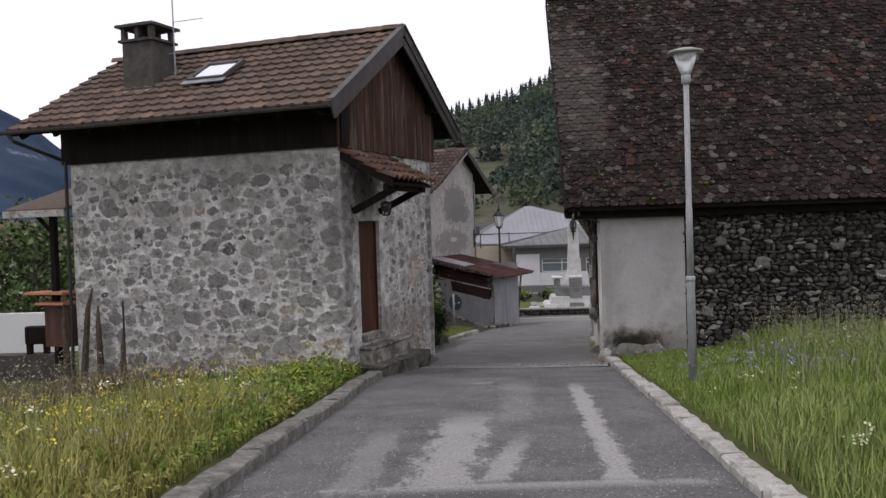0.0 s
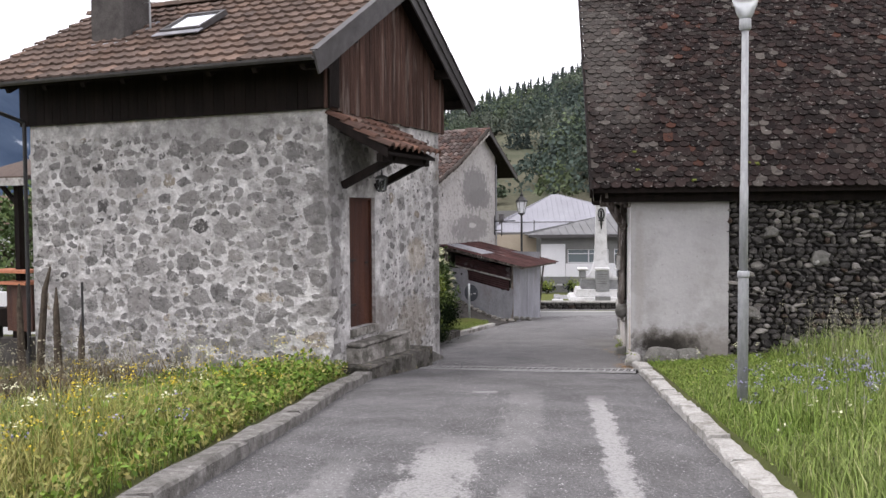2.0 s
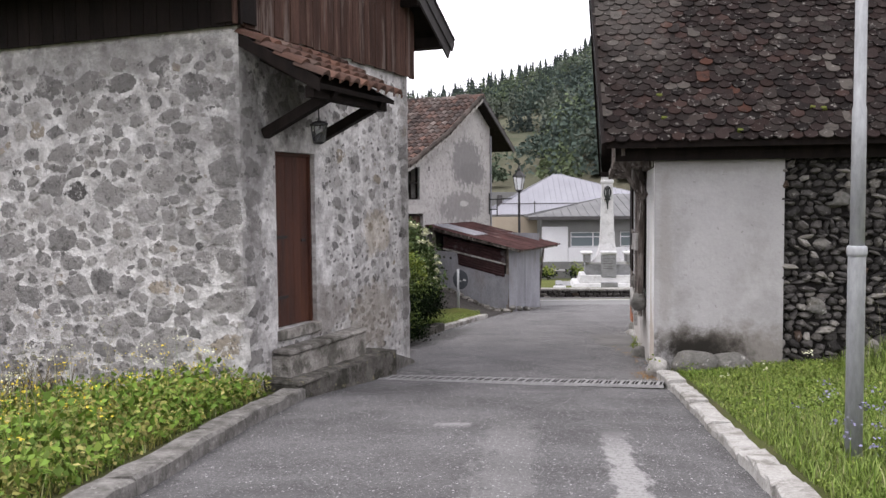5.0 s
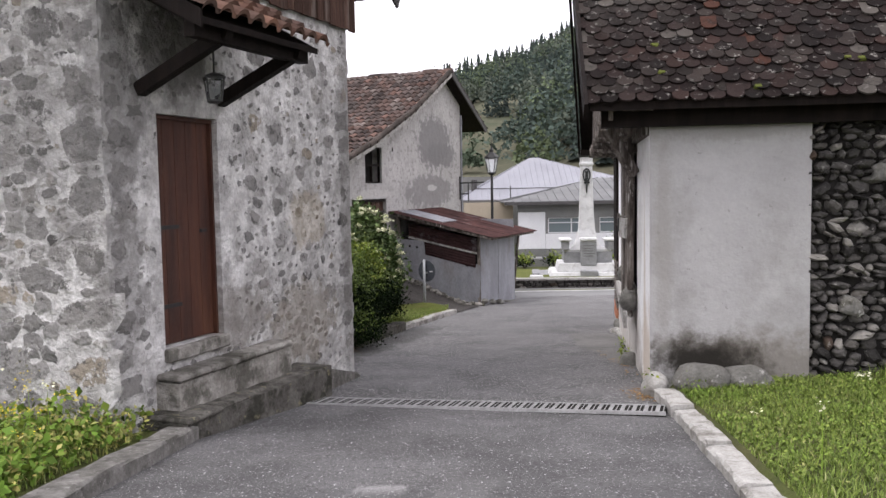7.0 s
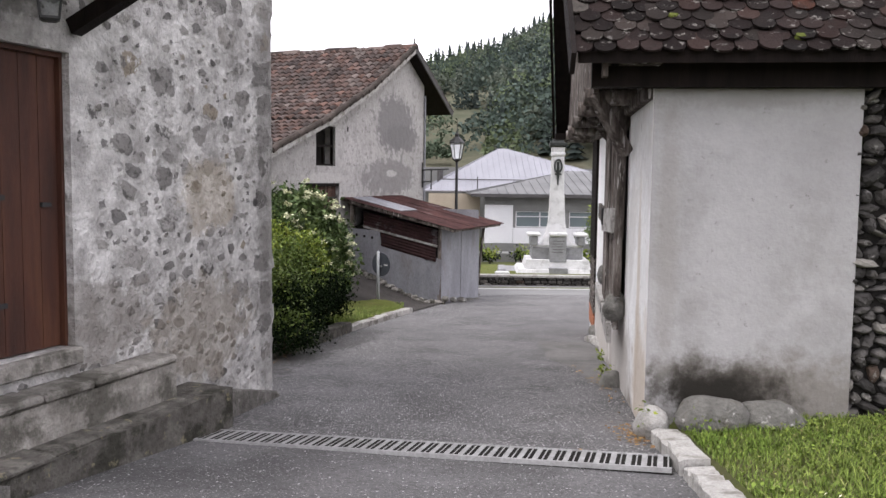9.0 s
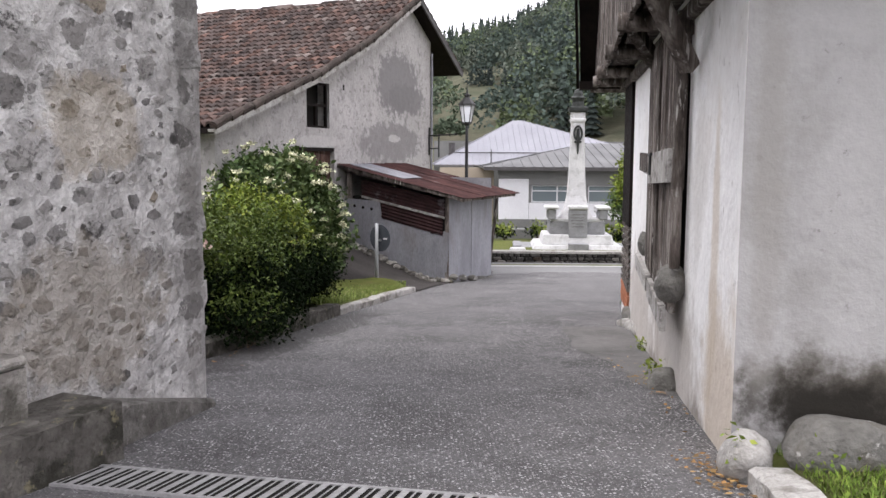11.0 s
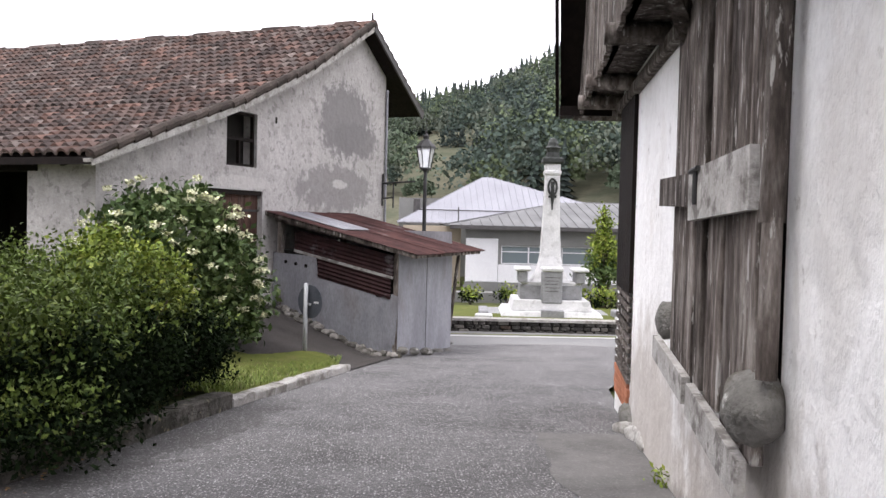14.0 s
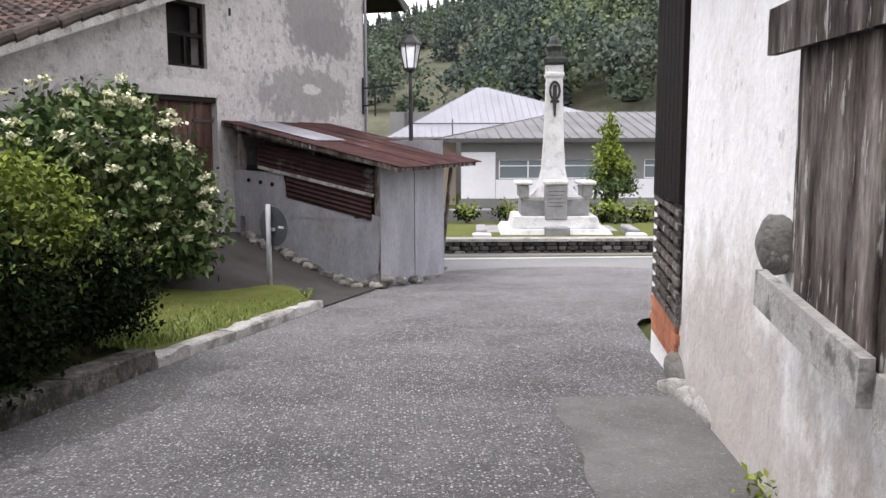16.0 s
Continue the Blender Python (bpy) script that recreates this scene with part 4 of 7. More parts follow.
def tile_rows(o, along, up, width, slope, wd, ex, stagger=0.0, jit=0.006, edge=None):
    """Poses of tiles over a slope: o is the lower corner, along the eave, up the slope."""
    along, up = Vector(along).normalized(), Vector(up).normalized()
    nr = along.cross(up)
    out = []
    rows = int(slope / ex)
    for j in range(rows):
        off = stagger * wd * (j % 2)
        x0, x1 = (0, width) if edge is None else edge(j / rows)
        k = 0
        while x0 + off + (k + 0.5) * wd < x1:
            p = Vector(o) + along * (x0 + off + k * wd) + up * (j * ex) + nr * rng.uniform(0, jit)
            t = rng.normal() * 0.02 if jit else 0
            out.append(basis(p, along + up * t, up - along * t, nr))
            k += 1
    return out


def strew(n_try, s0, s1, z0, z1, sizes, avoid, gap=1.0, got=()):
    """Stone places (s, z, half width, half height) on a wall that do not overlap."""
    got = list(got)
    for k in range(n_try):
        hw = rng.choice(sizes) * rng.uniform(0.8, 1.2)
        hh = hw * rng.uniform(0.5, 0.95)
        s, z = rng.uniform(s0 + hw, s1 - hw), rng.uniform(z0 + hh, z1 - hh)
        if any(a0 - hw < s < a1 + hw and b0 - hh < z < b1 + hh for a0, a1, b0, b1 in avoid):
            continue
        if any(abs(s - a) < (hw + c) * gap and abs(z - b) < (hh + d) * gap for a, b, c, d in got):
            continue
        got.append((s, z, hw, hh))
    return got


# ---- stone house with the chimney ----
HL = pose(-1.76, 13.58, 0, 0, 0, 68.83)
house = thing("stone_house", HL, "grey fieldstone house with brown tiled roof and wooden gable", "house")
gab = lambda s, z, a: (s, a, z)
fro = lambda s, z, a: (a, s, z)
wall_f = part("front_wall", wall_bm(5.8, -3.0, 2.85, 0.45, [], fro), MORTAR, house, "rough mortared fieldstone wall")
wall_g = part("gable_wall", wall_bm(4.18, -3.0, 2.85, 0.45, [(0.64, 1.49, -0.48, 1.55)], gab, 0.452), MORTAR, house, "rough mortared fieldstone wall with doorway")
part("back_wall", new_box(3.75, 4.18, 0.46, 5.8, -3.0, 2.85), MORTAR, house)
part("end_wall", new_box(0.46, 3.74, 5.4, 5.8, -3.0, 2.85), MORTAR, house)
nx, ny, up = (0, -1, 0), (0, 0, 1), (-1, 0, 0)
st = [(0.2, -0.1 + 0.46 * k + rng.uniform(-0.05, 0.05), rng.uniform(0.15, 0.26), rng.uniform(0.12, 0.17)) for k in range(-2, 6)]
st += [(5.55, -1.0 + 0.42 * k, rng.uniform(0.12, 0.2), rng.uniform(0.12, 0.16)) for k in range(0, 9)]
st = [(max(s, w_ + 0.012), z, w_, h_) for s, z, w_, h_ in st]
st = [(s if s < 3 else min(s, 5.79 - w_), z, w_, h_) for s, z, w_, h_ in st]
keep_off = [(a - b, a + b, c - d, c + d) for a, c, b, d in st]
more = []
for n_, sizes_ in ((420, [0.14, 0.18, 0.22]), (2600, [0.09, 0.12]), (3000, [0.06, 0.08]), (1000, [0.035, 0.045])):
    more = strew(n_, 0.02, 5.78, -1.6, 2.6, sizes_, keep_off, 0.86, more)

def set_stone_f(s, z, hw, hh, turn=0.14):
    t = rng.normal() * turn
    return basis((0, s, z), (0, -math.cos(t), math.sin(t)), (0, math.sin(t), math.cos(t)), up, (hw * 1.3, hh * 1.25, rng.uniform(0.004, 0.016)))


def set_stone_g(s, z, hw, hh, turn=0.25):
    t = rng.normal() * turn
    return basis((s, 0, z), (math.cos(t), 0, math.sin(t)), (-math.sin(t), 0, math.cos(t)), (0, -1, 0), (hw * 1.1, hh * 1.1, rng.uniform(0.004, 0.016)))


scatter("quoin", wall_f, ROUGH_SQUARE, STONE, [set_stone_f(*q, 0.07) for q in st], 40)
more.sort(key=lambda q: -q[2])
scatter("stone", wall_f, ROUGH + ROUGH_SQUARE, STONE, [set_stone_f(*q) for q in more], 150, "stone_infill", "small stones in the mortar")
st2 = [(w_ + 0.012, -0.75 + 0.3 * k + rng.uniform(-0.05, 0.05), w_, rng.uniform(0.08, 0.14)) for k in range(11) for w_ in [rng.uniform(0.09, 0.2)]]
st2 += [(3.98 if k % 2 else 4.03, -1.0 + 0.3 * k, (0.19 if k % 2 else 0.14), 0.125) for k in range(12)]
keep_off = [(0.5, 1.72, -0.6, 1.7)] + [(a - b, a + b, c - d, c + d) for a, c, b, d in st2]
more = []
for n_, sizes_ in ((60, [0.12, 0.16]), (200, [0.07, 0.1]), (420, [0.045, 0.065]), (900, [0.025, 0.038])):
    more = strew(n_, 0.02, 4.16, -1.25, 2.75, sizes_, keep_off, 0.92, more)
scatter("quoin", wall_g, ROUGH_SQUARE, STONE, [set_stone_g(*q, 0.02) for q in st2], 40)
more.sort(key=lambda q: -q[2])
scatter("stone", wall_g, ROUGH + ROUGH_SQUARE, STONE, [set_stone_g(*q) for q in more], 150, "stone_infill", "small stones in the mortar")

# wooden upper part
RZ = lambda x: 5.15 - abs(x - 2.09) * 0.5884
part("gable_backing", prism([(-0.12, 2.84), (4.3, 2.84), (4.3, RZ(4.3) - 0.1), (2.09, 5.03), (-0.12, RZ(-0.12) - 0.1)], -0.03, 0.2, gab), DARK_WOOD, house)
x = -0.14
while x < 4.28:
    wd = rng.uniform(0.13, 0.19)
    e = min(x + wd, 4.32)
    lo = 2.8 + rng.uniform(-0.015, 0.015)
    m_ = (x + e) / 2
    pts = [(x, lo), (e - 0.008, lo), (e - 0.008, RZ(e) - 0.09)] + ([(2.09, 5.05)] if x < 2.09 < e else []) + [(x, RZ(x) - 0.09)]
    part("board", prism(pts, -0.06 - rng.uniform(0, 0.008), -0.034, gab), PLANK, house)
    x = e
part("front_backing", new_box(-0.05, 0.2, -0.1, 5.85, 2.84, 3.75), DARK_WOOD, house, "dark boards under the eaves with shade in their colour")
y = -0.1
while y < 5.85:
    e = y + rng.uniform(0.16, 0.2)
    part("eave_board", new_box(-0.085, -0.052, y, e - 0.008, 2.81, 3.72), DARK_WOOD, house)
    y = e
# roof
for nm, xa, za in (("roof_front", -0.85, 3.42), ("roof_back", 5.0, 3.44)):
    part(nm, prism([(xa, za), (2.09, 5.15), (2.09, 5.05), (xa, za - 0.1)], -0.34, 6.35, gab), DARK_WOOD, house, "dark boarded roof deck")
upv = Vector((2.94, 0, 1.73)).normalized()
t1 = tile_rows((-0.9, 6.4, 3.395), (0, -1, 0), upv, 6.75, 3.42, 0.25, 0.31, 0, 0.004)
scatter("roof_tile", house, S_TILE, CLAY, t1, 300, "roof_tiles_rest")
upb = Vector((-2.94, 0, 1.73)).normalized()
t2 = tile_rows((5.05, -0.36, 3.42), (0, 1, 0), upb, 6.75, 3.42, 0.25, 0.31, 0, 0.004)
scatter("roof_tile", house, S_TILE, CLAY, t2, 0, "far_slope_tiles", "brown clay tiles on the far slope")
for k in range(18):
    part("ridge_tile", prism([(-0.13, -0.02), (-0.09, 0.06), (0, 0.09), (0.09, 0.06), (0.13, -0.02), (0.1, -0.03), (0, 0.06), (-0.1, -0.03)], 0, 0.4,
                             lambda s, z, a, k=k: (2.09 + s, -0.38 + k * 0.378 + a, 5.19 + z + a * 0.03)), CLAY, house)
for sgn, xa, za in ((1, -0.95, 3.37), (-1, 5.1, 3.38)):
    part("barge_board", new_beam((xa, -0.375, za + 0.0), (2.09, -0.375, 5.15), 0.035, 0.17), DARK_METAL, house, "grey metal-trimmed barge board")
    part("barge_board_lower", new_beam((xa + sgn * 0.1, -0.35, za - 0.12), (2.09, -0.35, 4.97), 0.03, 0.17), DARK_METAL, house)
    part("verge_cap", new_beam((xa, -0.36, za + 0.1), (2.09, -0.36, 5.25), 0.12, 0.02), DARK_METAL, house)
for xx in (-0.55, 0.3, 2.09, 3.9, 4.7):
    part("purlin", new_box(xx - 0.06, xx + 0.06, -0.33, 0.05, RZ(xx) - 0.3, RZ(xx) - 0.14), DARK_WOOD, house)
for k in range(9):
    yy = -0.1 + 0.78 * k
    part("rafter", new_beam((-0.82, yy, 3.31), (0.3, yy, 3.97), 0.08, 0.12), DARK_WOOD, house)
bm = bmesh.new()
prof = [(0.06 * math.cos(a), 0.06 * math.sin(a)) for a in np.linspace(math.pi, math.tau, 7)]
prof += [(0.05 * math.cos(a), 0.05 * math.sin(a)) for a in np.linspace(math.tau, math.pi, 7)]
part("gutter", prism(prof, -0.36, 6.5, lambda s, z, a: (-0.95 + s, a, 3.4 + z)), DARK_METAL, house, "dark half-round gutter")
bm = bmesh.new()
rod(bm, (-0.95, 6.35, 3.36), (-0.9, 6.25, 3.22), 0.035)
rod(bm, (-0.9, 6.25, 3.22), (-0.08, 5.84, 2.88), 0.035)
rod(bm, (-0.08, 5.84, 2.88), (-0.06, 5.88, -1.6), 0.035)
part("downpipe", bm, IRON, house, "dark gutter downpipe")
# chimney
ch = thing("chimney", Matrix.Translation((0.8, 4.5, 0)))
ch.parent = house
part("shaft", new_box(-0.33, 0.33, -0.36, 0.36, 4.0, 5.14), CEMENT, ch, bevel=0.015)
part("collar", new_box(-0.38, 0.38, -0.41, 0.41, 5.14, 5.19), CEMENT, ch)
for a in (-0.29, 0.29):
    for b in (-0.32, 0, 0.32):
        part("pillar", new_box(a - 0.05, a + 0.05, b - 0.045, b + 0.045, 5.19, 5.42), CEMENT, ch)
bm = bmesh.new()
box(bm, -0.42, 0.42, -0.45, 0.45, 5.42, 5.47)
box(bm, -0.3, 0.3, -0.32, 0.32, 5.47, 5.51)
part("cap", bm, CEMENT, ch, "dark slab chimney cap")
part("flashing", new_beam((0.15 - 0.8, 0, 4.02), (1.3 - 0.8, 0, 4.72), 0.95, 0.03), SHEET, ch, "lead flashing")
# skylight and aerial
sk = thing("skylight", basis((0.36, 3.28, 4.21), (0, -1, 0), upv, Vector((0, -1, 0)).cross(upv)))
sk.parent = house
part("glass_pane", new_box(0.05, 0.75, 0.06, 0.76, 0.05, 0.065), BRIGHT_GLASS, sk, "sky-bright roof glass")
for a in ((0, 0.05, 0, 0.82), (0.75, 0.8, 0, 0.82), (0.05, 0.75, 0, 0.06), (0.05, 0.75, 0.76, 0.82)):
    part("frame", new_box(*a, 0.0, 0.09), DARK_METAL, sk)
part("apron", new_box(-0.06, 0.86, -0.16, 0.0, 0.04, 0.055), SHEET, sk, "pale lead apron")
bm = bmesh.new()
rod(bm, (0.95, 4.0, 4.4), (0.95, 4.02, 6.6), 0.018, 0.012, 6)
part("aerial_pole", bm, GALVA, house, "thin steel aerial pole")
bm = bmesh.new()
rod(bm, (0.95, 4.02, 5.55), (0.5, 3.0, 5.42), 0.008, 0.008, 5)
rod(bm, (0.95, 4.15, 4.95), (0.95, 3.88, 4.95), 0.008, 0.008, 5)
part("aerial_arm", bm, GALVA, house)
# canopy over the door
can = thing("door_canopy", Matrix.Identity(4))
can.parent = house
tagged(can, "small tiled canopy on wooden brackets")
cu = Vector((0, 0.97, 0.53)).normalized()
part("deck", prism([(-0.96, 2.17), (-0.02, 2.7), (-0.02, 2.65), (-0.96, 2.12)], 0.0, 1.74, lambda s, z, a: (a, s, z)), DARK_WOOD, can)
scatter("canopy_tile", can, ROUND_TILE, RED_CLAY, tile_rows((-0.04, -1.0, 2.19), (1, 0, 0), cu, 1.85, 1.08, 0.21, 0.27, 0, 0.004), 60)
for xx in (0.42, 1.52):
    part("bracket", new_beam((xx, -0.02, 1.72), (xx, -0.8, 2.08), 0.1, 0.11), DARK_WOOD, can)
    part("arm", new_beam((xx, -0.02, 2.55), (xx, -0.92, 2.1), 0.09, 0.09), DARK_WOOD, can)
part("front_beam", new_beam((0.05, -0.82, 2.1), (1.72, -0.82, 2.1), 0.1, 0.12), DARK_WOOD, can)
part("side_board", prism([(-0.98, 2.08), (-0.02, 2.6), (-0.02, 2.74), (-0.98, 2.22)], -0.025, -0.001, lambda s, z, a: (a, s, z)), DARK_WOOD, can)
# lantern under the canopy
lan = thing("wall_lantern", HL @ Matrix.Translation((0.85, -0.45, 1.64)), "small black iron hanging lantern", "lantern")
part("hanger", new_rod((0, 0, 0.24), (0, 0, 0.74), 0.008, seg=6), IRON, lan)
part("roof", lathe([(0.115, 0.19), (0.118, 0.205), (0.085, 0.225), (0.02, 0.245), (0.008, 0.25)], 4), IRON, lan)
part("pane", lathe([(0.068, 0.01), (0.098, 0.188)], 4), THIN_GLASS, lan, "clear lantern glass")
part("base", lathe([(0.05, -0.015), (0.078, 0.0), (0.078, 0.014)], 4), IRON, lan)
for k in range(4):
    a = k * math.tau / 4
    part("rib", new_rod((0.071 * math.cos(a), 0.071 * math.sin(a), 0), (0.103 * math.cos(a), 0.103 * math.sin(a), 0.195), 0.007, seg=5), IRON, lan)
# door
dr = thing("door_1", HL, "closed red-brown plank door with worn paint", "door", kind="structure")
for k in range(5):
    part("plank", new_box(0.665 + 0.16 * k, 0.82 + 0.16 * k, 0.1, 0.14, -0.47, 1.52), DOOR_WOOD, dr)
part("backing", new_box(0.64, 1.49, 0.142, 0.17, -0.48, 1.55), DOOR_WOOD, dr)
for a in ((0.642, 0.668, -0.48, 1.55), (1.462, 1.488, -0.48, 1.55), (0.668, 1.462, 1.515, 1.548)):
    part("door_frame", new_box(a[0], a[1], 0.06, 0.14, a[2], a[3]), DOOR_WOOD, dr)
for z in (-0.15, 0.55):
    part("hinge_strap", new_box(0.66, 1.0, 0.088, 0.1, z, z + 0.035), IRON, dr)
part("latch", new_box(1.3, 1.38, 0.075, 0.1, 0.5, 0.53), IRON, dr)
part("threshold", new_box(0.62, 1.51, -0.06, 0.2, -0.6, -0.482), STEP_STONE, dr, bevel=0.012)
# steps at the door
stp = thing("door_steps", HL, "worn stone steps and footing along the house", "steps")
part("core", prism([(0.5, -2.0), (2.3, -2.0), (2.3, -0.74), (0.5, -0.74)], -0.24, 0.02, gab), STEP_STONE, stp)
part("core", prism([(0.3, -2.2), (2.75, -2.2), (2.75, -1.02), (0.3, -1.02)], -0.46, -0.02, gab), FOOTING, stp)
for k in range(4):
    part("tread_stone", new_box(0.49 + 0.455 * k, 0.93 + 0.455 * k, -0.27, 0.0, -0.742 + rng.uniform(0, 0.015), -0.672), STEP_STONE, stp, bevel=0.02)
for k in range(5):
    d = 0.49 - 0.05 * k
    part("tread_stone", new_box(0.3 + 0.5 * k, 0.79 + 0.5 * k, -d, 0.0, -1.04 + rng.uniform(0, 0.01), -0.975 - 0.012 * k), FOOTING, stp, bevel=0.02)
part("footing", prism([(2.752, -2.4), (3.5, -2.4), (4.2, -2.4), (4.2, -1.43), (3.5, -1.25), (2.752, -1.05)], -1.0, 0.02,
                      lambda s, z, a: (s, a if a > 0 else a * float(np.interp(s, [2.75, 3.5, 4.2], [0.3, 0.2, 0.08])), z)), CONCRETE, stp, "sloping cement footing", bevel=0.03)

# porch on the far end of the house and old posts
po = thing("porch_roof", pose(-8.35, 17.5, 0, 0, 0, 68.83), "small lean-to porch roof on a red-brown post", "porch")
part("post", new_box(-0.06, 0.06, -0.06, 0.06, -1.3, 1.95), DARK_WOOD, po)
part("roof", prism([(-0.6, 1.95), (-0.6, 2.03), (1.2, 2.55), (1.2, 2.47)], -0.9, 0.75, gab), CLAY, po)
part("fascia", new_box(-0.62, -0.58, -0.9, 0.75, 1.86, 2.0), PALE_PLANK, po)
part("brace", new_beam((0, 0.0, 1.5), (0, 0.5, 1.95), 0.07, 0.07), DARK_WOOD, po)
for z, yy in ((0.22, 0.35), (0.0, 0.05)):
    part("shelf", new_box(-0.35, 0.2, -0.5, yy + 0.2, z, z + 0.05), BRICK, po, "orange-brown wooden shelf")
part("cupboard", new_box(-0.2, 0.2, -0.5, 0.15, -0.9, 0.0), DOOR_WOOD, po)
for k, (s, h, lean) in enumerate(((5.05, 0.95, 0.08), (5.5, 1.3, -0.18), (5.75, 1.0, 0.1), (4.42, 0.55, 0.02))):
    p = thing("old_post", HL @ Matrix.Translation((-0.22 - 0.05 * k, s, 0)), "dark rotten wooden post leaning at the wall", "post", "old posts")
    bm = bmesh.new()
    rod(bm, (0, 0, -1.9), (0.05, lean, h - 1.25), 0.08, 0.05, 7)
    rod(bm, (0.05, lean, h - 1.25), (0.1, lean * 1.5, h - 0.85), 0.05, 0.015, 7)
    part("shaft", bm, BARK, p)
p = thing("wire_post", HL @ Matrix.Translation((-0.3, 4.42, 0)), "thin iron stake at the wall", "post")
part("shaft", new_rod((0, 0, -1.9), (0, 0, 0.22), 0.02, seg=6), IRON, p)

# ---- barn with the steep scale-tile roof ----
HR = pose(3.06, 15.78, 0, 0, 0, -9.08)
barn = thing("tile_roofed_barn", HR, "old stone barn with steep mossy scale-tile roof", "barn")
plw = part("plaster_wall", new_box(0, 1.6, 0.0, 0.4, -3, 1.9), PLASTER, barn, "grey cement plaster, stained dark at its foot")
side = part("side_wall", wall_bm(8.4, -3, 1.62, 0.4, [(2.0, 4.3, -0.64, 1.45), (6.95, 8.2, -1.42, 1.5)], fro, 0.402), LIMEWASH, barn, "flaking white limewashed wall")
part("corner_wash", new_box(-0.003, -0.0005, 0.002, 0.401, -3, 1.62), LIMEWASH, barn)
rub = part("rubble_wall", new_box(1.602, 11.5, 0.09, 0.45, -3, 1.9), JOINT, barn, "dark dry-laid rubble wall")
part("far_wall", new_box(0.41, 11.5, 8.0, 8.4, -3, 1.9), JOINT, barn)
part("end_wall", new_box(11.1, 11.49, 0.46, 7.99, -3, 1.9), JOINT, barn)
mats = []
z = -1.45
while z < 1.62:
    ch_ = rng.uniform(0.05, 0.12)
    x = 1.54 + rng.uniform(0, 0.09)
    while x < 8.4:
        ln = rng.uniform(0.06, 0.16) * rng.choice([1, 1, 1.6])
        hh = ch_ * rng.uniform(0.75, 1.5)
        t = rng.normal() * 0.34
        mats.append(basis((x + ln / 2, 0.09, z + ch_ / 2 + rng.uniform(-0.02, 0.02)), (math.cos(t), 0, math.sin(t)), (-math.sin(t), 0, math.cos(t)), (0, -1, 0),
                          (ln * 0.52, hh * 0.52, rng.uniform(0.05, 0.12))))
        x += ln * rng.uniform(0.96, 1.12)
    z += ch_
mats.sort(key=lambda m: abs(m.translation.x - 2.4) + 0.5 * abs(m.translation.z))
scatter("stone", rub, COBBLE, RUBBLE, mats, 300, "rubble_rest", "dark rubble stones")
for x, z, r_ in ((2.28, 0.95, 0.14), (3.05, 0.52, 0.17), (4.4, 0.8, 0.13), (2.0, -0.4, 0.15), (5.2, 0.25, 0.16)):
    sv, sf = flat_stone(int(x * 10), 0.6)
    quick("large_stone", [(x + a * r_, 0.0 - c * 0.05, z + b * r_ * 0.8) for a, b, c in sv], sf, BOULDER, rub)
part("wall_plate", new_box(-0.5, 11.6, -0.14, 0.0, 1.46, 1.72), DARK_WOOD, barn, "dark eave beam")
# roof
RR = Vector((0, 5.2, 5.28)).normalized()
rn = Vector((1, 0, 0)).cross(RR)
bm = bmesh.new()
vs = {}
for k, dz in ((0, 0), (1, -0.09)):
    for nm, p in (("a", (-0.62, -0.4, 1.70)), ("b", (11.8, -0.4, 1.70)), ("c", (11.8, 4.8, 6.98)), ("d", (-0.98, 4.8, 6.98)), ("e", (-0.66, 10.0, 1.70)), ("f", (11.8, 10.0, 1.70))):
        vs[nm, k] = bm.verts.new((p[0], p[1], p[2] + dz))
for q in ("abcd", "dcfe"):
    bm.faces.new([vs[c, 0] for c in q])
    bm.faces.new([vs[c, 1] for c in q[::-1]])
for a, b in ("ab", "bc", "cf", "fe", "ed", "da"):
    bm.faces.new((vs[a, 0], vs[b, 0], vs[b, 1], vs[a, 1]))
part("roof_deck", bm, DARK_WOOD, barn, "dark boarded roof deck")
rows_ = tile_rows((0, -0.46, 1.66), (1, 0, 0), RR, 0, 7.42, 0.172, 0.125, 0.5, 0.024, edge=lambda f: (-0.6 - 0.36 * f, 9.3))
rows_.sort(key=lambda m: (m.translation - Vector((0.4, -0.4, 1.7))).length)
scatter("scale_tile", barn, SCALE_TILE, SCALE, rows_, 300, "scale_tiles_rest", "mossy brown scale tiles")
back_ = tile_rows((0, 10.05, 1.66), (-1, 0, 0), Vector((0, -5.2, 5.28)), 0, 7.4, 0.172, 0.25, 0.5, 0.0, edge=lambda f: (-9.0, 0.6 + 0.3 * f))
scatter("scale_tile", barn, SCALE_TILE, SCALE, back_, 0, "far_slope_tiles", "mossy brown scale tiles")
for k in range(24):
    x = -1.0 + 0.45 * k
    part("ridge_tile", prism([(-0.14, -0.08), (-0.09, 0.05), (0, 0.08), (0.09, 0.05), (0.14, -0.08), (0, 0.02)], 0, 0.44,
                             lambda s, z, a, x=x: (x + a, 4.8 + s, 7.05 + z - 0.08 * math.sin((x + 1) * 0.5))), SCALE, barn)
for k, (px_, py_) in enumerate(((1.9, 0.18), (2.02, 0.16), (1.0, -0.22), (0.1, 0.05), (0.06, 0.5))):
    v, f = flat_stone(70 + k, 0.7)
    cc = Vector((px_, -0.4, 1.72)) + RR * (py_ + 0.3) + rn * 0.025
    quick("moss_tuft", [tuple(cc + Vector((1, 0, 0)) * a * 0.05 + RR * b * 0.035 + rn * c * 0.03) for a, b, c in v], f, LAWN, barn, "green moss tuft")
# verge and wooden gable on the road side
vz = lambda y: 1.6 + (y + 0.4) * 1.0154 if y < 4.8 else 1.6 + (10.0 - y) * 1.0154
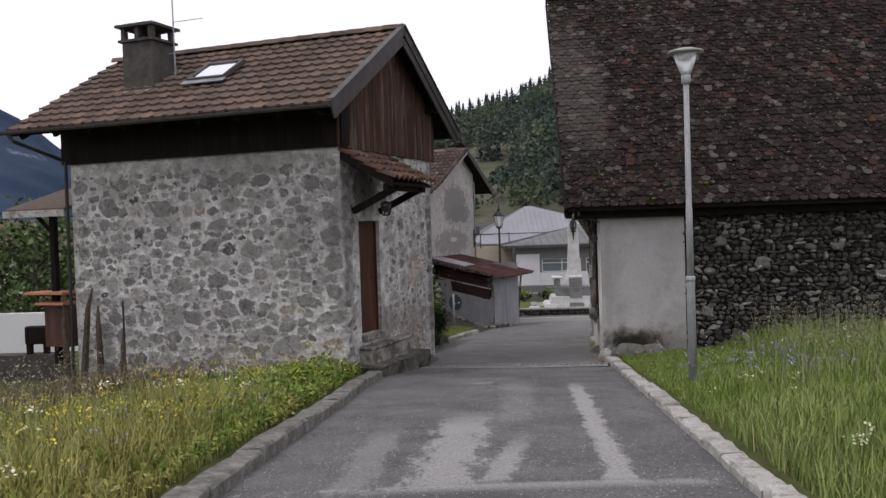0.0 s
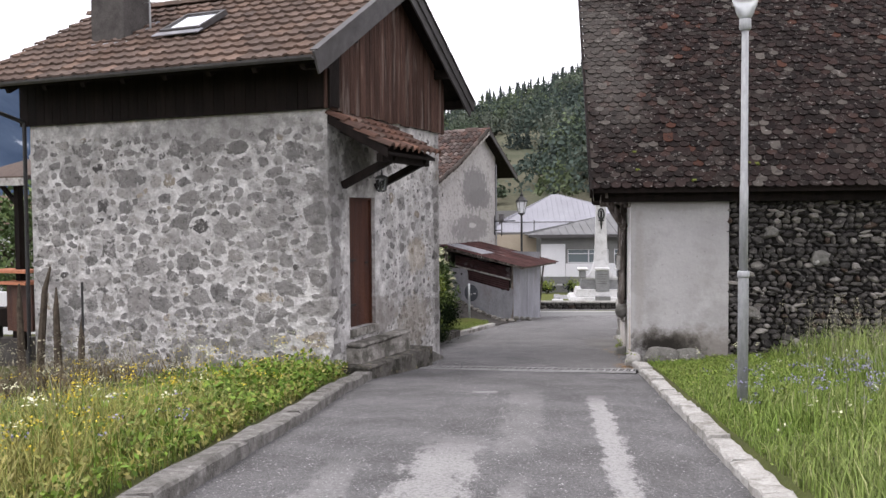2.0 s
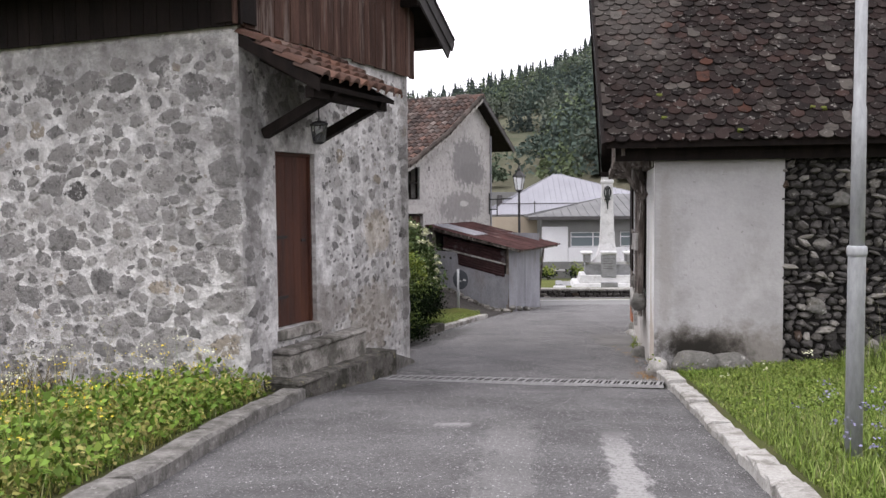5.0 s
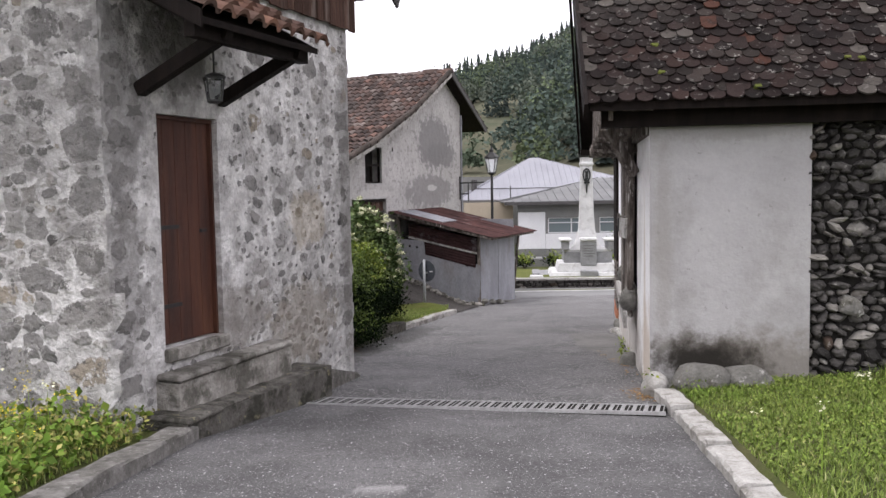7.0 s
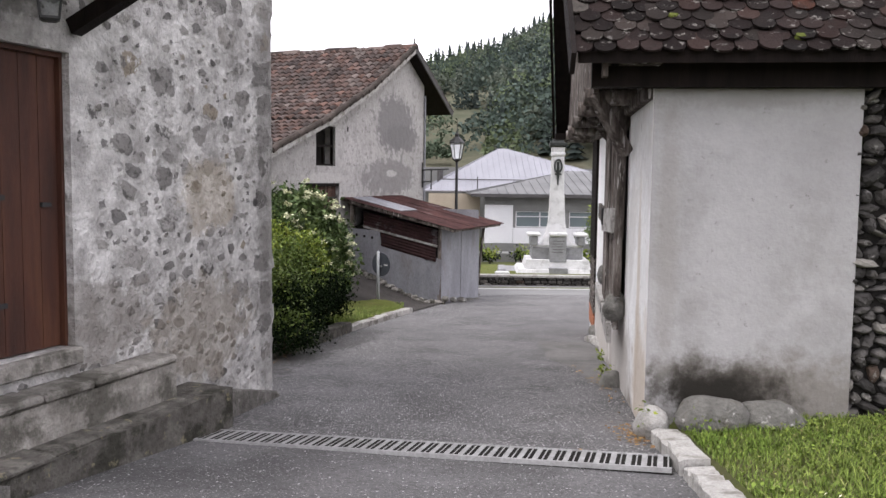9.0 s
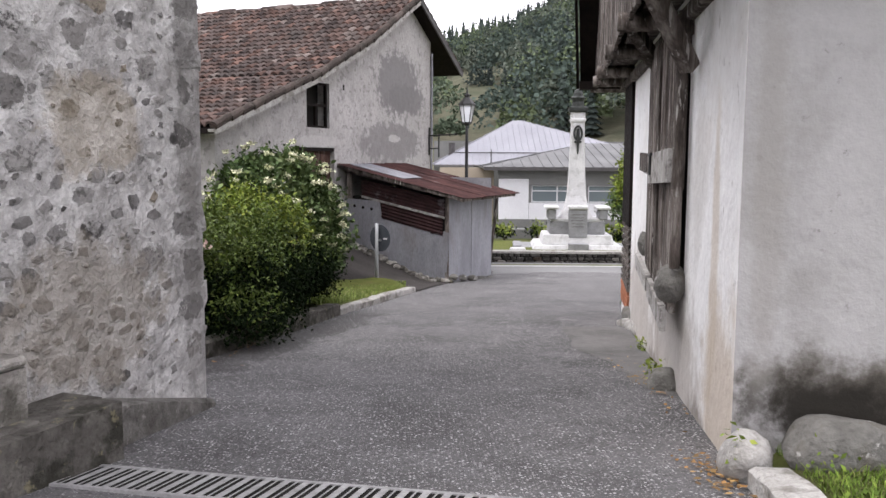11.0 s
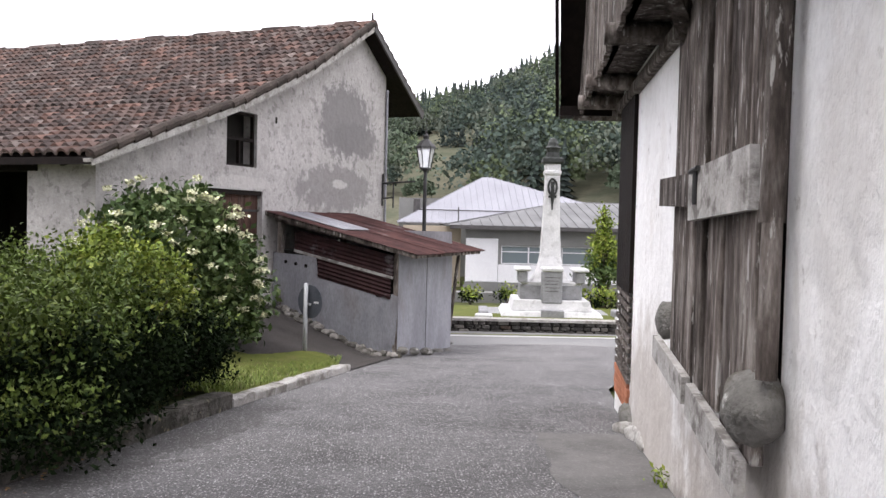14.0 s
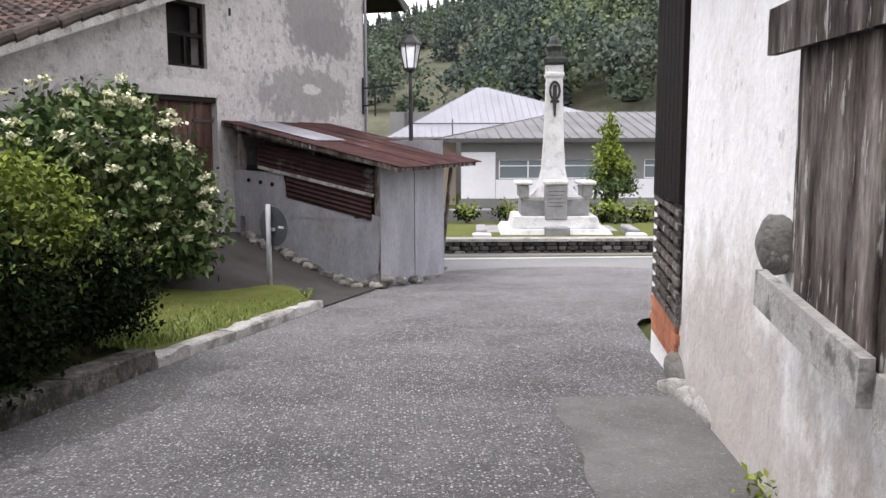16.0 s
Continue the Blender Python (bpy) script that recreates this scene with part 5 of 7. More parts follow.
part("gable_back", prism([(-0.3, 1.62), (9.9, 1.62), (4.8, 6.8)], -0.36, -0.3, fro), DARK_WOOD, barn)
y = -0.28
while y < 9.85:
    e = min(y + rng.uniform(0.15, 0.22), 9.88)
    lo = 1.54 + rng.uniform(-0.03, 0.03)
    pts = [(y, lo), (e - 0.012, lo), (e - 0.012, max(vz(e) - 0.02, lo + 0.02))] + ([(4.8, 6.8)] if y < 4.8 < e else []) + [(y, max(vz(y) - 0.02, lo + 0.02))]
    part("gable_board", prism(pts, -0.42 - rng.uniform(0, 0.012), -0.385, fro), GREY_PLANK, barn)
    y = e
for y0, y1, z0, z1, xa, xb in ((-0.45, 4.8, 1.6, 6.9, -0.66, -1.02), (10.05, 4.8, 1.6, 6.9, -0.7, -1.02)):
    part("barge_board", new_beam((xa, y0, z0), (xb, y1, z1), 0.04, 0.2, up=(0, 0, 1)), DARK_WOOD, barn, "dark weathered barge board")
part("soffit", new_box(-0.4, 0.02, -0.3, 9.9, 1.62, 1.66), GREY_PLANK, barn)
for yy in (1.4, 2.9, 5.0, 7.2, 8.6, 9.7):
    part("joist", new_rod((-0.5, yy, 1.53), (0.5, yy, 1.53), 0.085, seg=9), GREY_PLANK, barn, smooth=True)
part("side_plate", new_box(-0.07, 0.3, 0.03, 8.5, 1.38, 1.5), GREY_PLANK, barn, "grey weathered wall plate", bevel=0.015)
part("tie_board", new_box(-0.68, -0.02, 9.6, 9.95, 1.5, 1.62), DARK_WOOD, barn)
part("strut", new_beam((-0.06, 1.62, 1.0), (-0.4, 1.3, 1.55), 0.11, 0.11), GREY_PLANK, barn)
part("strut", new_beam((-0.02, 4.0, 1.25), (-0.4, 3.1, 1.58), 0.1, 0.12), GREY_PLANK, barn)
# boarded hatch
ht = thing("wooden_hatch", HR, "closed double hatch of bare grey planks", "hatch")
# Near-black sheet added as the shade behind the planks.
part("hatch_back", new_box(0.1, 0.14, 2.004, 4.296, -0.636, 1.446), SHADE_BLACK, ht)
part("frame_post", new_box(-0.05, 0.05, 4.18, 4.3, -0.62, 1.4), GREY_PLANK, ht)
part("frame_head", new_box(-0.06, 0.05, 1.9, 4.3, 1.28, 1.4), GREY_PLANK, ht)
s = 2.0
while s < 4.1:
    e = min(s + rng.uniform(0.16, 0.25), 4.24)
    if s < 3.06 < e:
        e = 3.0
    x_ = -0.09 - rng.uniform(0, 0.03)
    lo = -0.67 - 0.07 * (4.3 - s) + rng.uniform(-0.02, 0.02)
    part("plank", new_box(x_, -0.055, s, e - rng.uniform(0.008, 0.026), lo, 1.38), GREY_PLANK, ht, bevel=0.006)
    s = 3.12 if e == 3.0 else e
bm = bmesh.new()
rod(bm, (-0.09, 1.88, -0.47), (-0.085, 1.89, 0.15), 0.042, 0.04, 10)
rod(bm, (-0.085, 1.9, 0.13), (-0.07, 1.9, 1.45), 0.05, 0.046, 10)
part("pole", bm, GREY_PLANK, ht, "round weathered pole")
part("cross_bar", new_beam((-0.125, 4.42, 0.335), (-0.15, 3.05, 0.3), 0.04, 0.18), GREY_PLANK, ht, "bleached grey cross bar")
part("cross_bar_pale", new_beam((-0.165, 3.12, 0.27), (-0.13, 2.0, 0.31), 0.04, 0.26), PALE_PLANK, ht, "pale bleached cross bar")
bm = bmesh.new()
rod(bm, (-0.19, 3.05, 0.39), (-0.19, 2.85, 0.4), 0.014, seg=6)
rod(bm, (-0.19, 2.92, 0.4), (-0.19, 2.92, 0.22), 0.012, seg=6)
part("bolt", bm, IRON, ht, "rusty sliding bolt")
part("sill_board", new_beam((-0.14, 4.4, -0.7), (-0.145, 3.24, -0.78), 0.045, 0.15), PALE_PLANK, ht, "pale broken sill board")
part("sill_board", new_beam((-0.145, 3.12, -0.8), (-0.15, 1.98, -0.895), 0.045, 0.17), PALE_PLANK, ht, "pale broken sill board")


def boulder(name, m, seed, label, sc, parent=None, mat=BOULDER):
    bm = bmesh.new()
    bmesh.ops.create_icosphere(bm, subdivisions=3, radius=1.0)
    for v in bm.verts:
        k = 1 + 0.22 * noise.noise(v.co * 1.3 + Vector((seed * 3.1, 0, 0))) + 0.08 * noise.noise(v.co * 4 + Vector((0, seed, 0)))
        v.co = Vector((v.co.x * sc[0], v.co.y * sc[1], v.co.z * sc[2])) * k
    ob = part(name, bm, mat, None, smooth=True)
    ob.matrix_basis = m
    return tagged(ob, label, "stone")


boulder("propping_stone", HR @ pose(-0.1, 2.02, -0.6, 5, 10, 0), 21, "rounded grey stone wedged on the sill board", (0.12, 0.18, 0.145))
boulder("propping_stone", HR @ pose(-0.045, 4.5, -0.54, 0, 0, 0), 2, "smooth grey stone set in the limewashed wall", (0.085, 0.09, 0.135))
boulder("wall_foot_stone", HR @ pose(0.5, -0.22, -1.12, 0, 0, 10), 3, "large flat grey boulder at the wall foot", (0.3, 0.2, 0.165))
boulder("wall_foot_stone", HR @ pose(0.95, -0.2, -1.14, 0, 0, -20), 4, "grey boulder leaning at the wall foot", (0.27, 0.18, 0.16))
boulder("corner_stone", HR @ pose(0.04, -0.2, -1.22, 0, 0, 0), 5, "pale split stone at the wall corner", (0.13, 0.16, 0.15), mat=PALE_STONE)
boulder("corner_stone", HR @ pose(-0.08, 2.35, -1.5, 0, 0, 0), 6, "small stone at the foot of the side wall", (0.14, 0.16, 0.13))
boulder("corner_stone", HR @ pose(0.02, 7.0, -1.8, 0, 0, 0), 8, "pale broken footing stone of the side wall", (0.12, 0.3, 0.18))
for k in range(3):
    boulder("footing_stone", HR @ pose(0.0, 6.1 + 0.3 * k, -1.8 - 0.024 * k, 0, 0, 20 * k), 10 + k, "rough stone in the footing of the limewashed wall",
            (0.03, 0.24, 0.09), mat=PALE_STONE)
# plank door and lattice at the far end
ld = thing("lattice_door", HR, "dark plank door above a slatted wooden grille", "door")
# Black sheet painted as the shade behind door and slats.
part("door_back", new_box(0.2, 0.24, 6.9, 8.25, -1.45, 1.5), SHADE_BLACK, ld)
for k in range(7):
    part("plank", new_box(-0.04, 0.0, 6.96 + 0.178 * k, 7.125 + 0.178 * k, -0.55, 1.45), DARK_WOOD, ld)
for k in range(9):
    part("slat", new_beam((-0.02, 6.98, -0.62 - 0.1 * k), (-0.02, 8.2, -0.62 - 0.1 * k + 0.05), 0.03, 0.045), GREY_PLANK, ld)
for yy in (6.97, 7.6, 8.2):
    part("upright", new_box(0.0, 0.03, yy - 0.03, yy + 0.03, -1.42, -0.55), GREY_PLANK, ld)
for k in range(4):
    for j in range(5):
        part("brick", new_box(-0.03, 0.1, 6.97 + 0.25 * j + 0.06 * (k % 2), 7.2 + 0.25 * j + 0.06 * (k % 2), -1.72 + 0.075 * k, -1.655 + 0.075 * k), BRICK, ld)


# ---- long barn with the red tiled roof ----
HB = pose(-2.40, 26.80, 0, 0, 0, 64.4)
lb = thing("long_barn", HB, "old rendered barn with curved red tile roof", "barn")
CURVE = [(-0.45, 0.86), (0.0, 1.02), (2.95, 2.05), (5.2, 3.02), (7.75, 4.4)]
cz = lambda x: float(np.interp(x, [p[0] for p in CURVE] + [10.4], [p[1] for p in CURVE] + [2.82]))
part("gable_wall_low", wall_bm(9.1, -3.6, 0.9, 0.4, [(2.27, 4.08, -1.5, 0.58)], gab), RENDER, lb, "flaking grey rendered wall")
for a, b in ((0.0, 2.98), (3.88, 9.1)):
    xs_ = sorted({a, b, *(p[0] for p in CURVE if a < p[0] < b)})
    part("gable_wall", prism([(a, 0.9), (b, 0.9)] + [(q, cz(q) - 0.1) for q in xs_[::-1]], 0.0, 0.4, gab), RENDER, lb)
part("gable_wall", prism([(2.98, 1.97), (3.88, 1.97), (3.88, cz(3.88) - 0.1), (2.98, cz(2.98) - 0.1)], 0, 0.4, gab), RENDER, lb)
part("gable_wall", prism([(2.98, 0.9), (3.88, 0.9), (3.88, 1.0), (2.98, 1.0)], 0, 0.4, gab), RENDER, lb)
part("side_wall", wall_bm(16, -3.6, 0.9, 0.35, [(1.3, 5.2, -1.9, 0.78), (6.5, 8.0, -1.0, 0.5)], fro, 0.402), RENDER, lb)
part("back_wall", new_box(8.75, 9.1, 0.41, 16, -3.6, 3.4), RENDER, lb)
part("end_wall", new_box(0.36, 8.74, 15.6, 16, -3.6, 0.9), RENDER, lb)
# Two near-black sheets stand for the unlit inside of the barn.
part("inner_back", new_box(3.4, 3.45, 0.5, 9, -3, 0.9), SHADE_BLACK, lb, "near-black sheet painted as shade inside the barn")
part("inner_side", new_box(0.4, 3.4, 5.6, 5.65, -3, 0.9), SHADE_BLACK, lb)
part("lintel", new_box(-0.03, 0.3, 1.1, 5.4, 0.7, 0.88), DARK_WOOD, lb)
secs = CURVE + [(10.4, 2.82)]
part("roof_deck", prism(secs + [(q, z - 0.1) for q, z in secs[::-1]], -0.36, 16.3, gab), DARK_WOOD, lb, "roof deck with dark soffit")
tl = []
for (xa, za), (xb, zb) in zip(CURVE[:-1], CURVE[1:]):
    u_ = Vector((xb - xa, 0, zb - za))
    tl += tile_rows((xa, 16.2, za + 0.005), (0, -1, 0), u_, 16.6, u_.length + 0.16, 0.21, 0.3, 0, 0.012)
tl.sort(key=lambda m: m.translation.y + 0.3 * m.translation.x)
scatter("roof_tile", lb, ROUND_TILE, OLD_CLAY, tl, 300, "roof_tiles_rest", "red-brown round tiles")
tb = tile_rows((10.45, -0.4, 2.8), (0, 1, 0), Vector((-2.7, 0, 1.6)), 16.6, 3.2, 0.21, 0.3, 0, 0.0)
scatter("roof_tile", lb, ROUND_TILE, OLD_CLAY, tb, 0, "far_slope_tiles", "red-brown round tiles")
for k in range(34):
    part("ridge_tile", prism([(-0.15, -0.06), (-0.1, 0.06), (0, 0.1), (0.1, 0.06), (0.15, -0.06), (0, 0.03)], 0, 0.5,
                             lambda s, z, a, k=k: (7.75 + s, -0.38 + 0.49 * k + a, 4.43 + z + 0.03 * math.sin(k * 1.7))), OLD_CLAY, lb)
part("finial", new_rod((7.75, -0.3, 4.45), (7.72, -0.32, 4.68), 0.035, 0.02, seg=6), CEMENT, lb)
for (xa, za), (xb, zb) in zip(CURVE[:-1], CURVE[1:]):
    n_ = round((xb - xa) / 0.34)
    for k in range(n_):
        qa, qb = Vector((xa, -0.33, za)).lerp(Vector((xb, -0.33, zb)), k / n_), Vector((xa, -0.33, za)).lerp(Vector((xb, -0.33, zb)), (k + 1.12) / n_)
        part("verge_tile", new_rod(qa + Vector((0, rng.uniform(-0.012, 0.012), 0.035)), qb + Vector((0, 0, 0.055 + rng.uniform(0, 0.015))), 0.082, 0.07, 9), VERGE_CLAY, lb)
    part("verge_trim", new_beam((xa, -0.3, za - 0.07), (xb, -0.3, zb - 0.07), 0.14, 0.1), PALE_STONE, lb, "pale mortar verge")
part("barge_board", new_beam((7.75, -0.37, 4.36), (10.45, -0.37, 2.74), 0.04, 0.16), DARK_METAL, lb)
for k in range(28):
    part("rafter_end", new_beam((-0.42, 0.2 + 0.58 * k, 0.78), (0.3, 0.2 + 0.58 * k, 1.02), 0.07, 0.08), DARK_WOOD, lb)
# its window and door
wn1 = thing("window_1", HB, "dark unglazed barn window with a wooden cross bar", "window", kind="structure")
# Dark sheet in place of the shade behind the window opening.
part("opening_back", new_box(2.95, 3.9, 0.3, 0.33, 0.95, 2.0), SHADE_BLACK, wn1)
for a in ((2.98, 3.03, 1.0, 1.97), (3.83, 3.88, 1.0, 1.97), (3.03, 3.83, 1.92, 1.97), (3.03, 3.83, 1.0, 1.05), (3.03, 3.83, 1.46, 1.52), (3.42, 3.46, 1.05, 1.46)):
    part("window_frame", new_box(a[0], a[1], 0.06, 0.12, a[2], a[3]), DARK_WOOD, wn1)
dr2 = thing("door_2", HB, "old brown double plank barn door", "door", kind="structure")
for k in range(9):
    part("plank", new_box(2.29 + 0.198 * k, 2.48 + 0.198 * k, 0.1, 0.14, -1.5, 0.5), PLANK, dr2)
part("lintel", new_box(2.15, 4.2, 0.02, 0.2, 0.5, 0.58), DARK_WOOD, dr2)
part("hinge", new_box(3.6, 4.15, 0.08, 0.1, 0.2, 0.24), IRON, dr2)
part("vent_hole", new_box(4.46, 4.52, -0.004, 0.03, 1.88, 2.0), SHADE_BLACK, lb)
part("downpipe", new_rod((9.1, -0.04, 3.2), (9.1, -0.04, -2.8), 0.03, seg=8), SHEET, lb, "pale rain pipe")
br = thing("wall_bracket", HB, "black iron wire bracket on the barn corner", "bracket")
bm = bmesh.new()
rod(bm, (9.0, 0.0, 0.98), (8.45, -1.1, 1.0), 0.022, seg=6)
rod(bm, (9.0, 0.0, 0.62), (8.8, -0.4, 0.64), 0.02, seg=6)
rod(bm, (9.0, -0.02, 0.45), (9.0, -0.02, 1.2), 0.025, seg=6)
rod(bm, (8.8, -0.4, 0.4), (8.8, -0.4, 0.98), 0.02, seg=6)
part("arms", bm, IRON, br)

# ---- corrugated shed ----
sh = thing("corrugated_shed", HB, "lean-to shed of zinc sheets with rusty corrugated roof", "shed")


def corrugated(name, a, b, c, material, parent, pitch=0.076, amp=0.012, label="", bend=0.0):
    """A wavy sheet: corner a, along b (waves cross it), height along c."""
    a, b, c = Vector(a), Vector(b), Vector(c)
    nr = b.cross(c).normalized()
    nn = max(8, int(b.length / pitch * 4))
    v, f = [], []
    for i in range(nn + 1):
        q = a + b * (i / nn) + nr * amp * math.sin(i * math.pi / 2)
        for j in range(3):
            v.append(tuple(q + c * (j / 2) + nr * bend * math.sin(j * math.pi / 2) + nr * rng.uniform(-0.003, 0.003)))
    for i in range(nn):
        for j in range(2):
            f.append((i * 3 + j, i * 3 + 3 + j, i * 3 + 4 + j, i * 3 + 1 + j))
    ob = quick(name, v, f, material, parent, label)
    md = ob.modifiers.new("thickness", "SOLIDIFY")
    md.thickness = 0.004
    return ob


rz_ = lambda y: 0.2 + y * 0.225
for x, y in ((4.5, -2.6), (6.92, -2.6), (4.5, -0.15), (6.92, -0.15), (5.7, -2.6)):
    part("post", new_box(x - 0.05, x + 0.05, y - 0.05, y + 0.05, -3.0, rz_(y) - 0.02), GREY_PLANK, sh)
# Near-black block fills the shed as its painted inner shade.
part("inner_lining", new_box(4.53, 6.9, -2.5, -0.1, -3.0, -0.5), SHADE_BLACK, sh)
# side that faces down the lane
part("zinc_panel", new_box(4.45, 4.458, -2.6, -0.02, -3.0, -1.28), SHEET, sh)
part("zinc_panel", prism([(-2.2, -1.3), (-0.02, -1.3), (-0.02, -0.55), (-0.95, -0.6), (-1.0, -0.95), (-2.2, -1.25)], 4.44, 4.448, lambda s, z, a: (a, s, z)), SHEET, sh)
for k in range(3):
    part("round_hole", new_rod((4.433, -0.3 - 0.22 * k, -0.72 - 0.03 * k), (4.441, -0.3 - 0.22 * k, -0.72 - 0.03 * k), 0.035, seg=10), SHADE_BLACK, sh)
corrugated("rusty_sheet", (4.43, -1.0, -0.98), (0, 0, 0.36), (0, -1.5, -0.33), RUST_DARK, sh, 0.07, 0.014, "rust-red corrugated sheet")
corrugated("rusty_sheet", (4.42, -0.5, -0.52), (0, 0, 0.42), (0, -2.05, -0.42), RUST_DARK, sh, 0.07, 0.014, "rust-brown corrugated sheet")
part("rail", new_beam((4.415, -0.5, -0.5), (4.415, -2.55, -0.92), 0.03, 0.05), PALE_PLANK, sh)
part("rail", new_beam((4.46, -0.05, 0.08), (4.46, -2.6, -0.45), 0.06, 0.08), GREY_PLANK, sh)
part("torn_sheet", prism([(-2.42, -2.2), (-2.6, -2.1), (-2.7, -1.25), (-2.55, -1.2), (-2.5, -1.7)], 4.36, 4.366, lambda s, z, a: (a - 0.08 * (z + 1.2), s, z)), SHEET, sh,
     "torn hanging zinc sheet")
# side along the road
part("zinc_panel", new_box(4.44, 5.68, -2.655, -2.645, -3.0, -0.42), SHEET, sh)
part("zinc_panel", new_box(5.7, 6.97, -2.66, -2.65, -3.0, -0.42), SHEET, sh)
part("zinc_panel", new_box(6.96, 6.97, -2.64, -0.02, -3.0, -0.1), SHEET, sh)
part("prop", new_beam((7.25, -2.7, -0.45), (7.02, -2.6, -2.2), 0.05, 0.05), GREY_PLANK, sh)
for k in range(3):
    xa = 4.15 + 1.13 * k
    corrugated("roof_sheet", (xa, -3.15, rz_(-3.15) + 0.03 + 0.006 * k), (1.2, 0, -0.01), (0, 3.13, 3.13 * 0.225), RUST, sh, 0.076, 0.012, "rusty corrugated roof sheet")
part("eave_batten", new_beam((4.15, -3.05, rz_(-3.05) - 0.03), (7.5, -3.05, rz_(-3.05) - 0.03), 0.05, 0.06), GREY_PLANK, sh)
for x in (4.2, 5.3, 6.4, 7.4):
    part("roof_rafter", new_beam((x, -3.1, rz_(-3.1) - 0.02), (x, 0, rz_(0) - 0.02), 0.05, 0.07), GREY_PLANK, sh)
corrugated("pale_sheet", (4.5, -1.5, rz_(-1.5) + 0.055), (1.0, 0, 0), (0, 1.35, 1.35 * 0.225), SHEET, sh, 0.076, 0.012, "pale zinc sheet")
for k in range(7):
    m = HB @ pose(4.4 + 0.35 * k, -2.78 - 0.08 * (k % 3), -2.2 - 0.05 * k, 0, 0, 37 * k)
    boulder("shed_foot_stone", m, 30 + k, "loose stone at the foot of the shed", (0.13, 0.09, 0.07))

for k in range(34):
    q = HB @ Vector((4.3 - 0.3 * rng.uniform(0, 1) ** 2, -2.75 + 2.5 * k / 34, 0))
    z = float(left_ground(left_x(q.y) - q.x, q.y))
    boulder("shed_rubble", pose(q.x, q.y, z + 0.035, 0, 0, 50 * k), 60 + k, "loose rubble piled along the shed foot",
            tuple(rng.uniform(0.04, 0.13, 2)) + (rng.uniform(0.04, 0.09),), mat=STEP_STONE if k % 3 else FOOTING)

# ---- street lamps ----
def lamp_post(x, y, z, h):
    p = thing("street_lamp", Matrix.Translation((x, y, z)), "galvanised street lamp with funnel head", "street lamp")
    part("base_sleeve", lathe([(0.055, -0.2), (0.055, 1.45), (0.052, 1.5), (0.048, 1.5)], 14), GALVA, p, smooth=True)
    part("pole", lathe([(0.046, 1.48), (0.044, 2.4), (0.038, 2.42), (0.035, h - 0.45)], 14), GALVA, p, smooth=True)
    part("band", lathe([(0.06, 1.44), (0.063, 1.46), (0.063, 1.5), (0.056, 1.51)], 14), GALVA, p, smooth=True)
    part("neck", lathe([(0.04, h - 0.46), (0.06, h - 0.44), (0.06, h - 0.34), (0.045, h - 0.33)], 14), GALVA, p, smooth=True)
    part("funnel", lathe([(0.05, h - 0.34), (0.08, h - 0.3), (0.12, h - 0.18), (0.16, h - 0.05)], 20), CLEAR, p, "frosted funnel shade", smooth=True)
    part("cap", lathe([(0.2, h - 0.065), (0.235, h - 0.05), (0.22, h - 0.03), (0.12, h + 0.0), (0.0, h + 0.01)], 24), GALVA, p, "pale domed cap", smooth=True)


lamp_post(3.15, 10.25, -0.85, 4.48)
ol = thing("lantern_lamp", Matrix.Translation((2.47, 33.6, -2.6)), "black iron lamp post with glass lantern", "street lamp")
part("post", lathe([(0.09, -0.3), (0.09, 0.4), (0.05, 0.5), (0.04, 3.4), (0.035, 3.85)], 10), IRON, ol, smooth=True)
part("cradle", lathe([(0.03, 3.8), (0.12, 3.86), (0.12, 3.9), (0.03, 3.9)], 6), IRON, ol)
part("pane", lathe([(0.115, 3.9), (0.2, 4.34)], 6), CLEAR, ol, "pale lantern glass")
for k in range(6):
    a = k * math.tau / 6
    part("rib", new_rod((0.12 * math.cos(a), 0.12 * math.sin(a), 3.88), (0.205 * math.cos(a), 0.205 * math.sin(a), 4.35), 0.012, seg=4), IRON, ol)
part("hood", lathe([(0.23, 4.33), (0.22, 4.37), (0.1, 4.5), (0.06, 4.53), (0.07, 4.6), (0.03, 4.64), (0.015, 4.74)], 6), IRON, ol)
part("spike", new_rod((0, 0, 4.7), (0, 0, 5.0), 0.012, 0.006, seg=5), IRON, ol)

# ---- road sign seen from behind ----
sg = thing("round_sign", pose(0.42, 28.3, -2.1, 0, 0, -40), "grey back of a small round road sign on a post", "road sign")
part("post", new_rod((0, 0, -0.3), (0, 0, 1.16), 0.035, seg=10), GALVA, sg, smooth=True)
part("disc", new_rod((0.02, 0.07, 0.86), (0.02, 0.085, 0.86), 0.27, seg=28), SIGN_BACK, sg)
part("maker_plate", new_box(0.12, 0.22, 0.062, 0.069, 0.84, 0.87), WHITE_WALL, sg, "small white plate")
part("clamp", new_box(-0.06, 0.06, 0.03, 0.069, 0.8, 0.84), GALVA, sg)

# ---- monument ----
MM = pose(6.55, 40.3, -2.72, 0, 0, -5)
mo = thing("war_memorial", MM, "white stone memorial column on stepped base with bronze top", "monument")
for a, z0, z1, mt in ((1.85, -0.3, 0.1, MARBLE_GREY), (1.5, 0.1, 0.26, MARBLE), (1.2, 0.26, 0.58, MARBLE)):
    bm = bmesh.new()
    box(bm, -a, a, -a * 0.85, a * 0.85, z0, z1)
    if z1 > 0.15:
        for v in bm.verts:
            if v.co.z > z1 - 0.01:
                v.co.x *= 0.93
                v.co.y *= 0.93
    part("step", bm, mt, mo, bevel=0.02)
part("pedestal", new_box(-0.92, 0.92, -0.7, 0.7, 0.58, 1.0), MARBLE_GREY, mo, bevel=0.02)
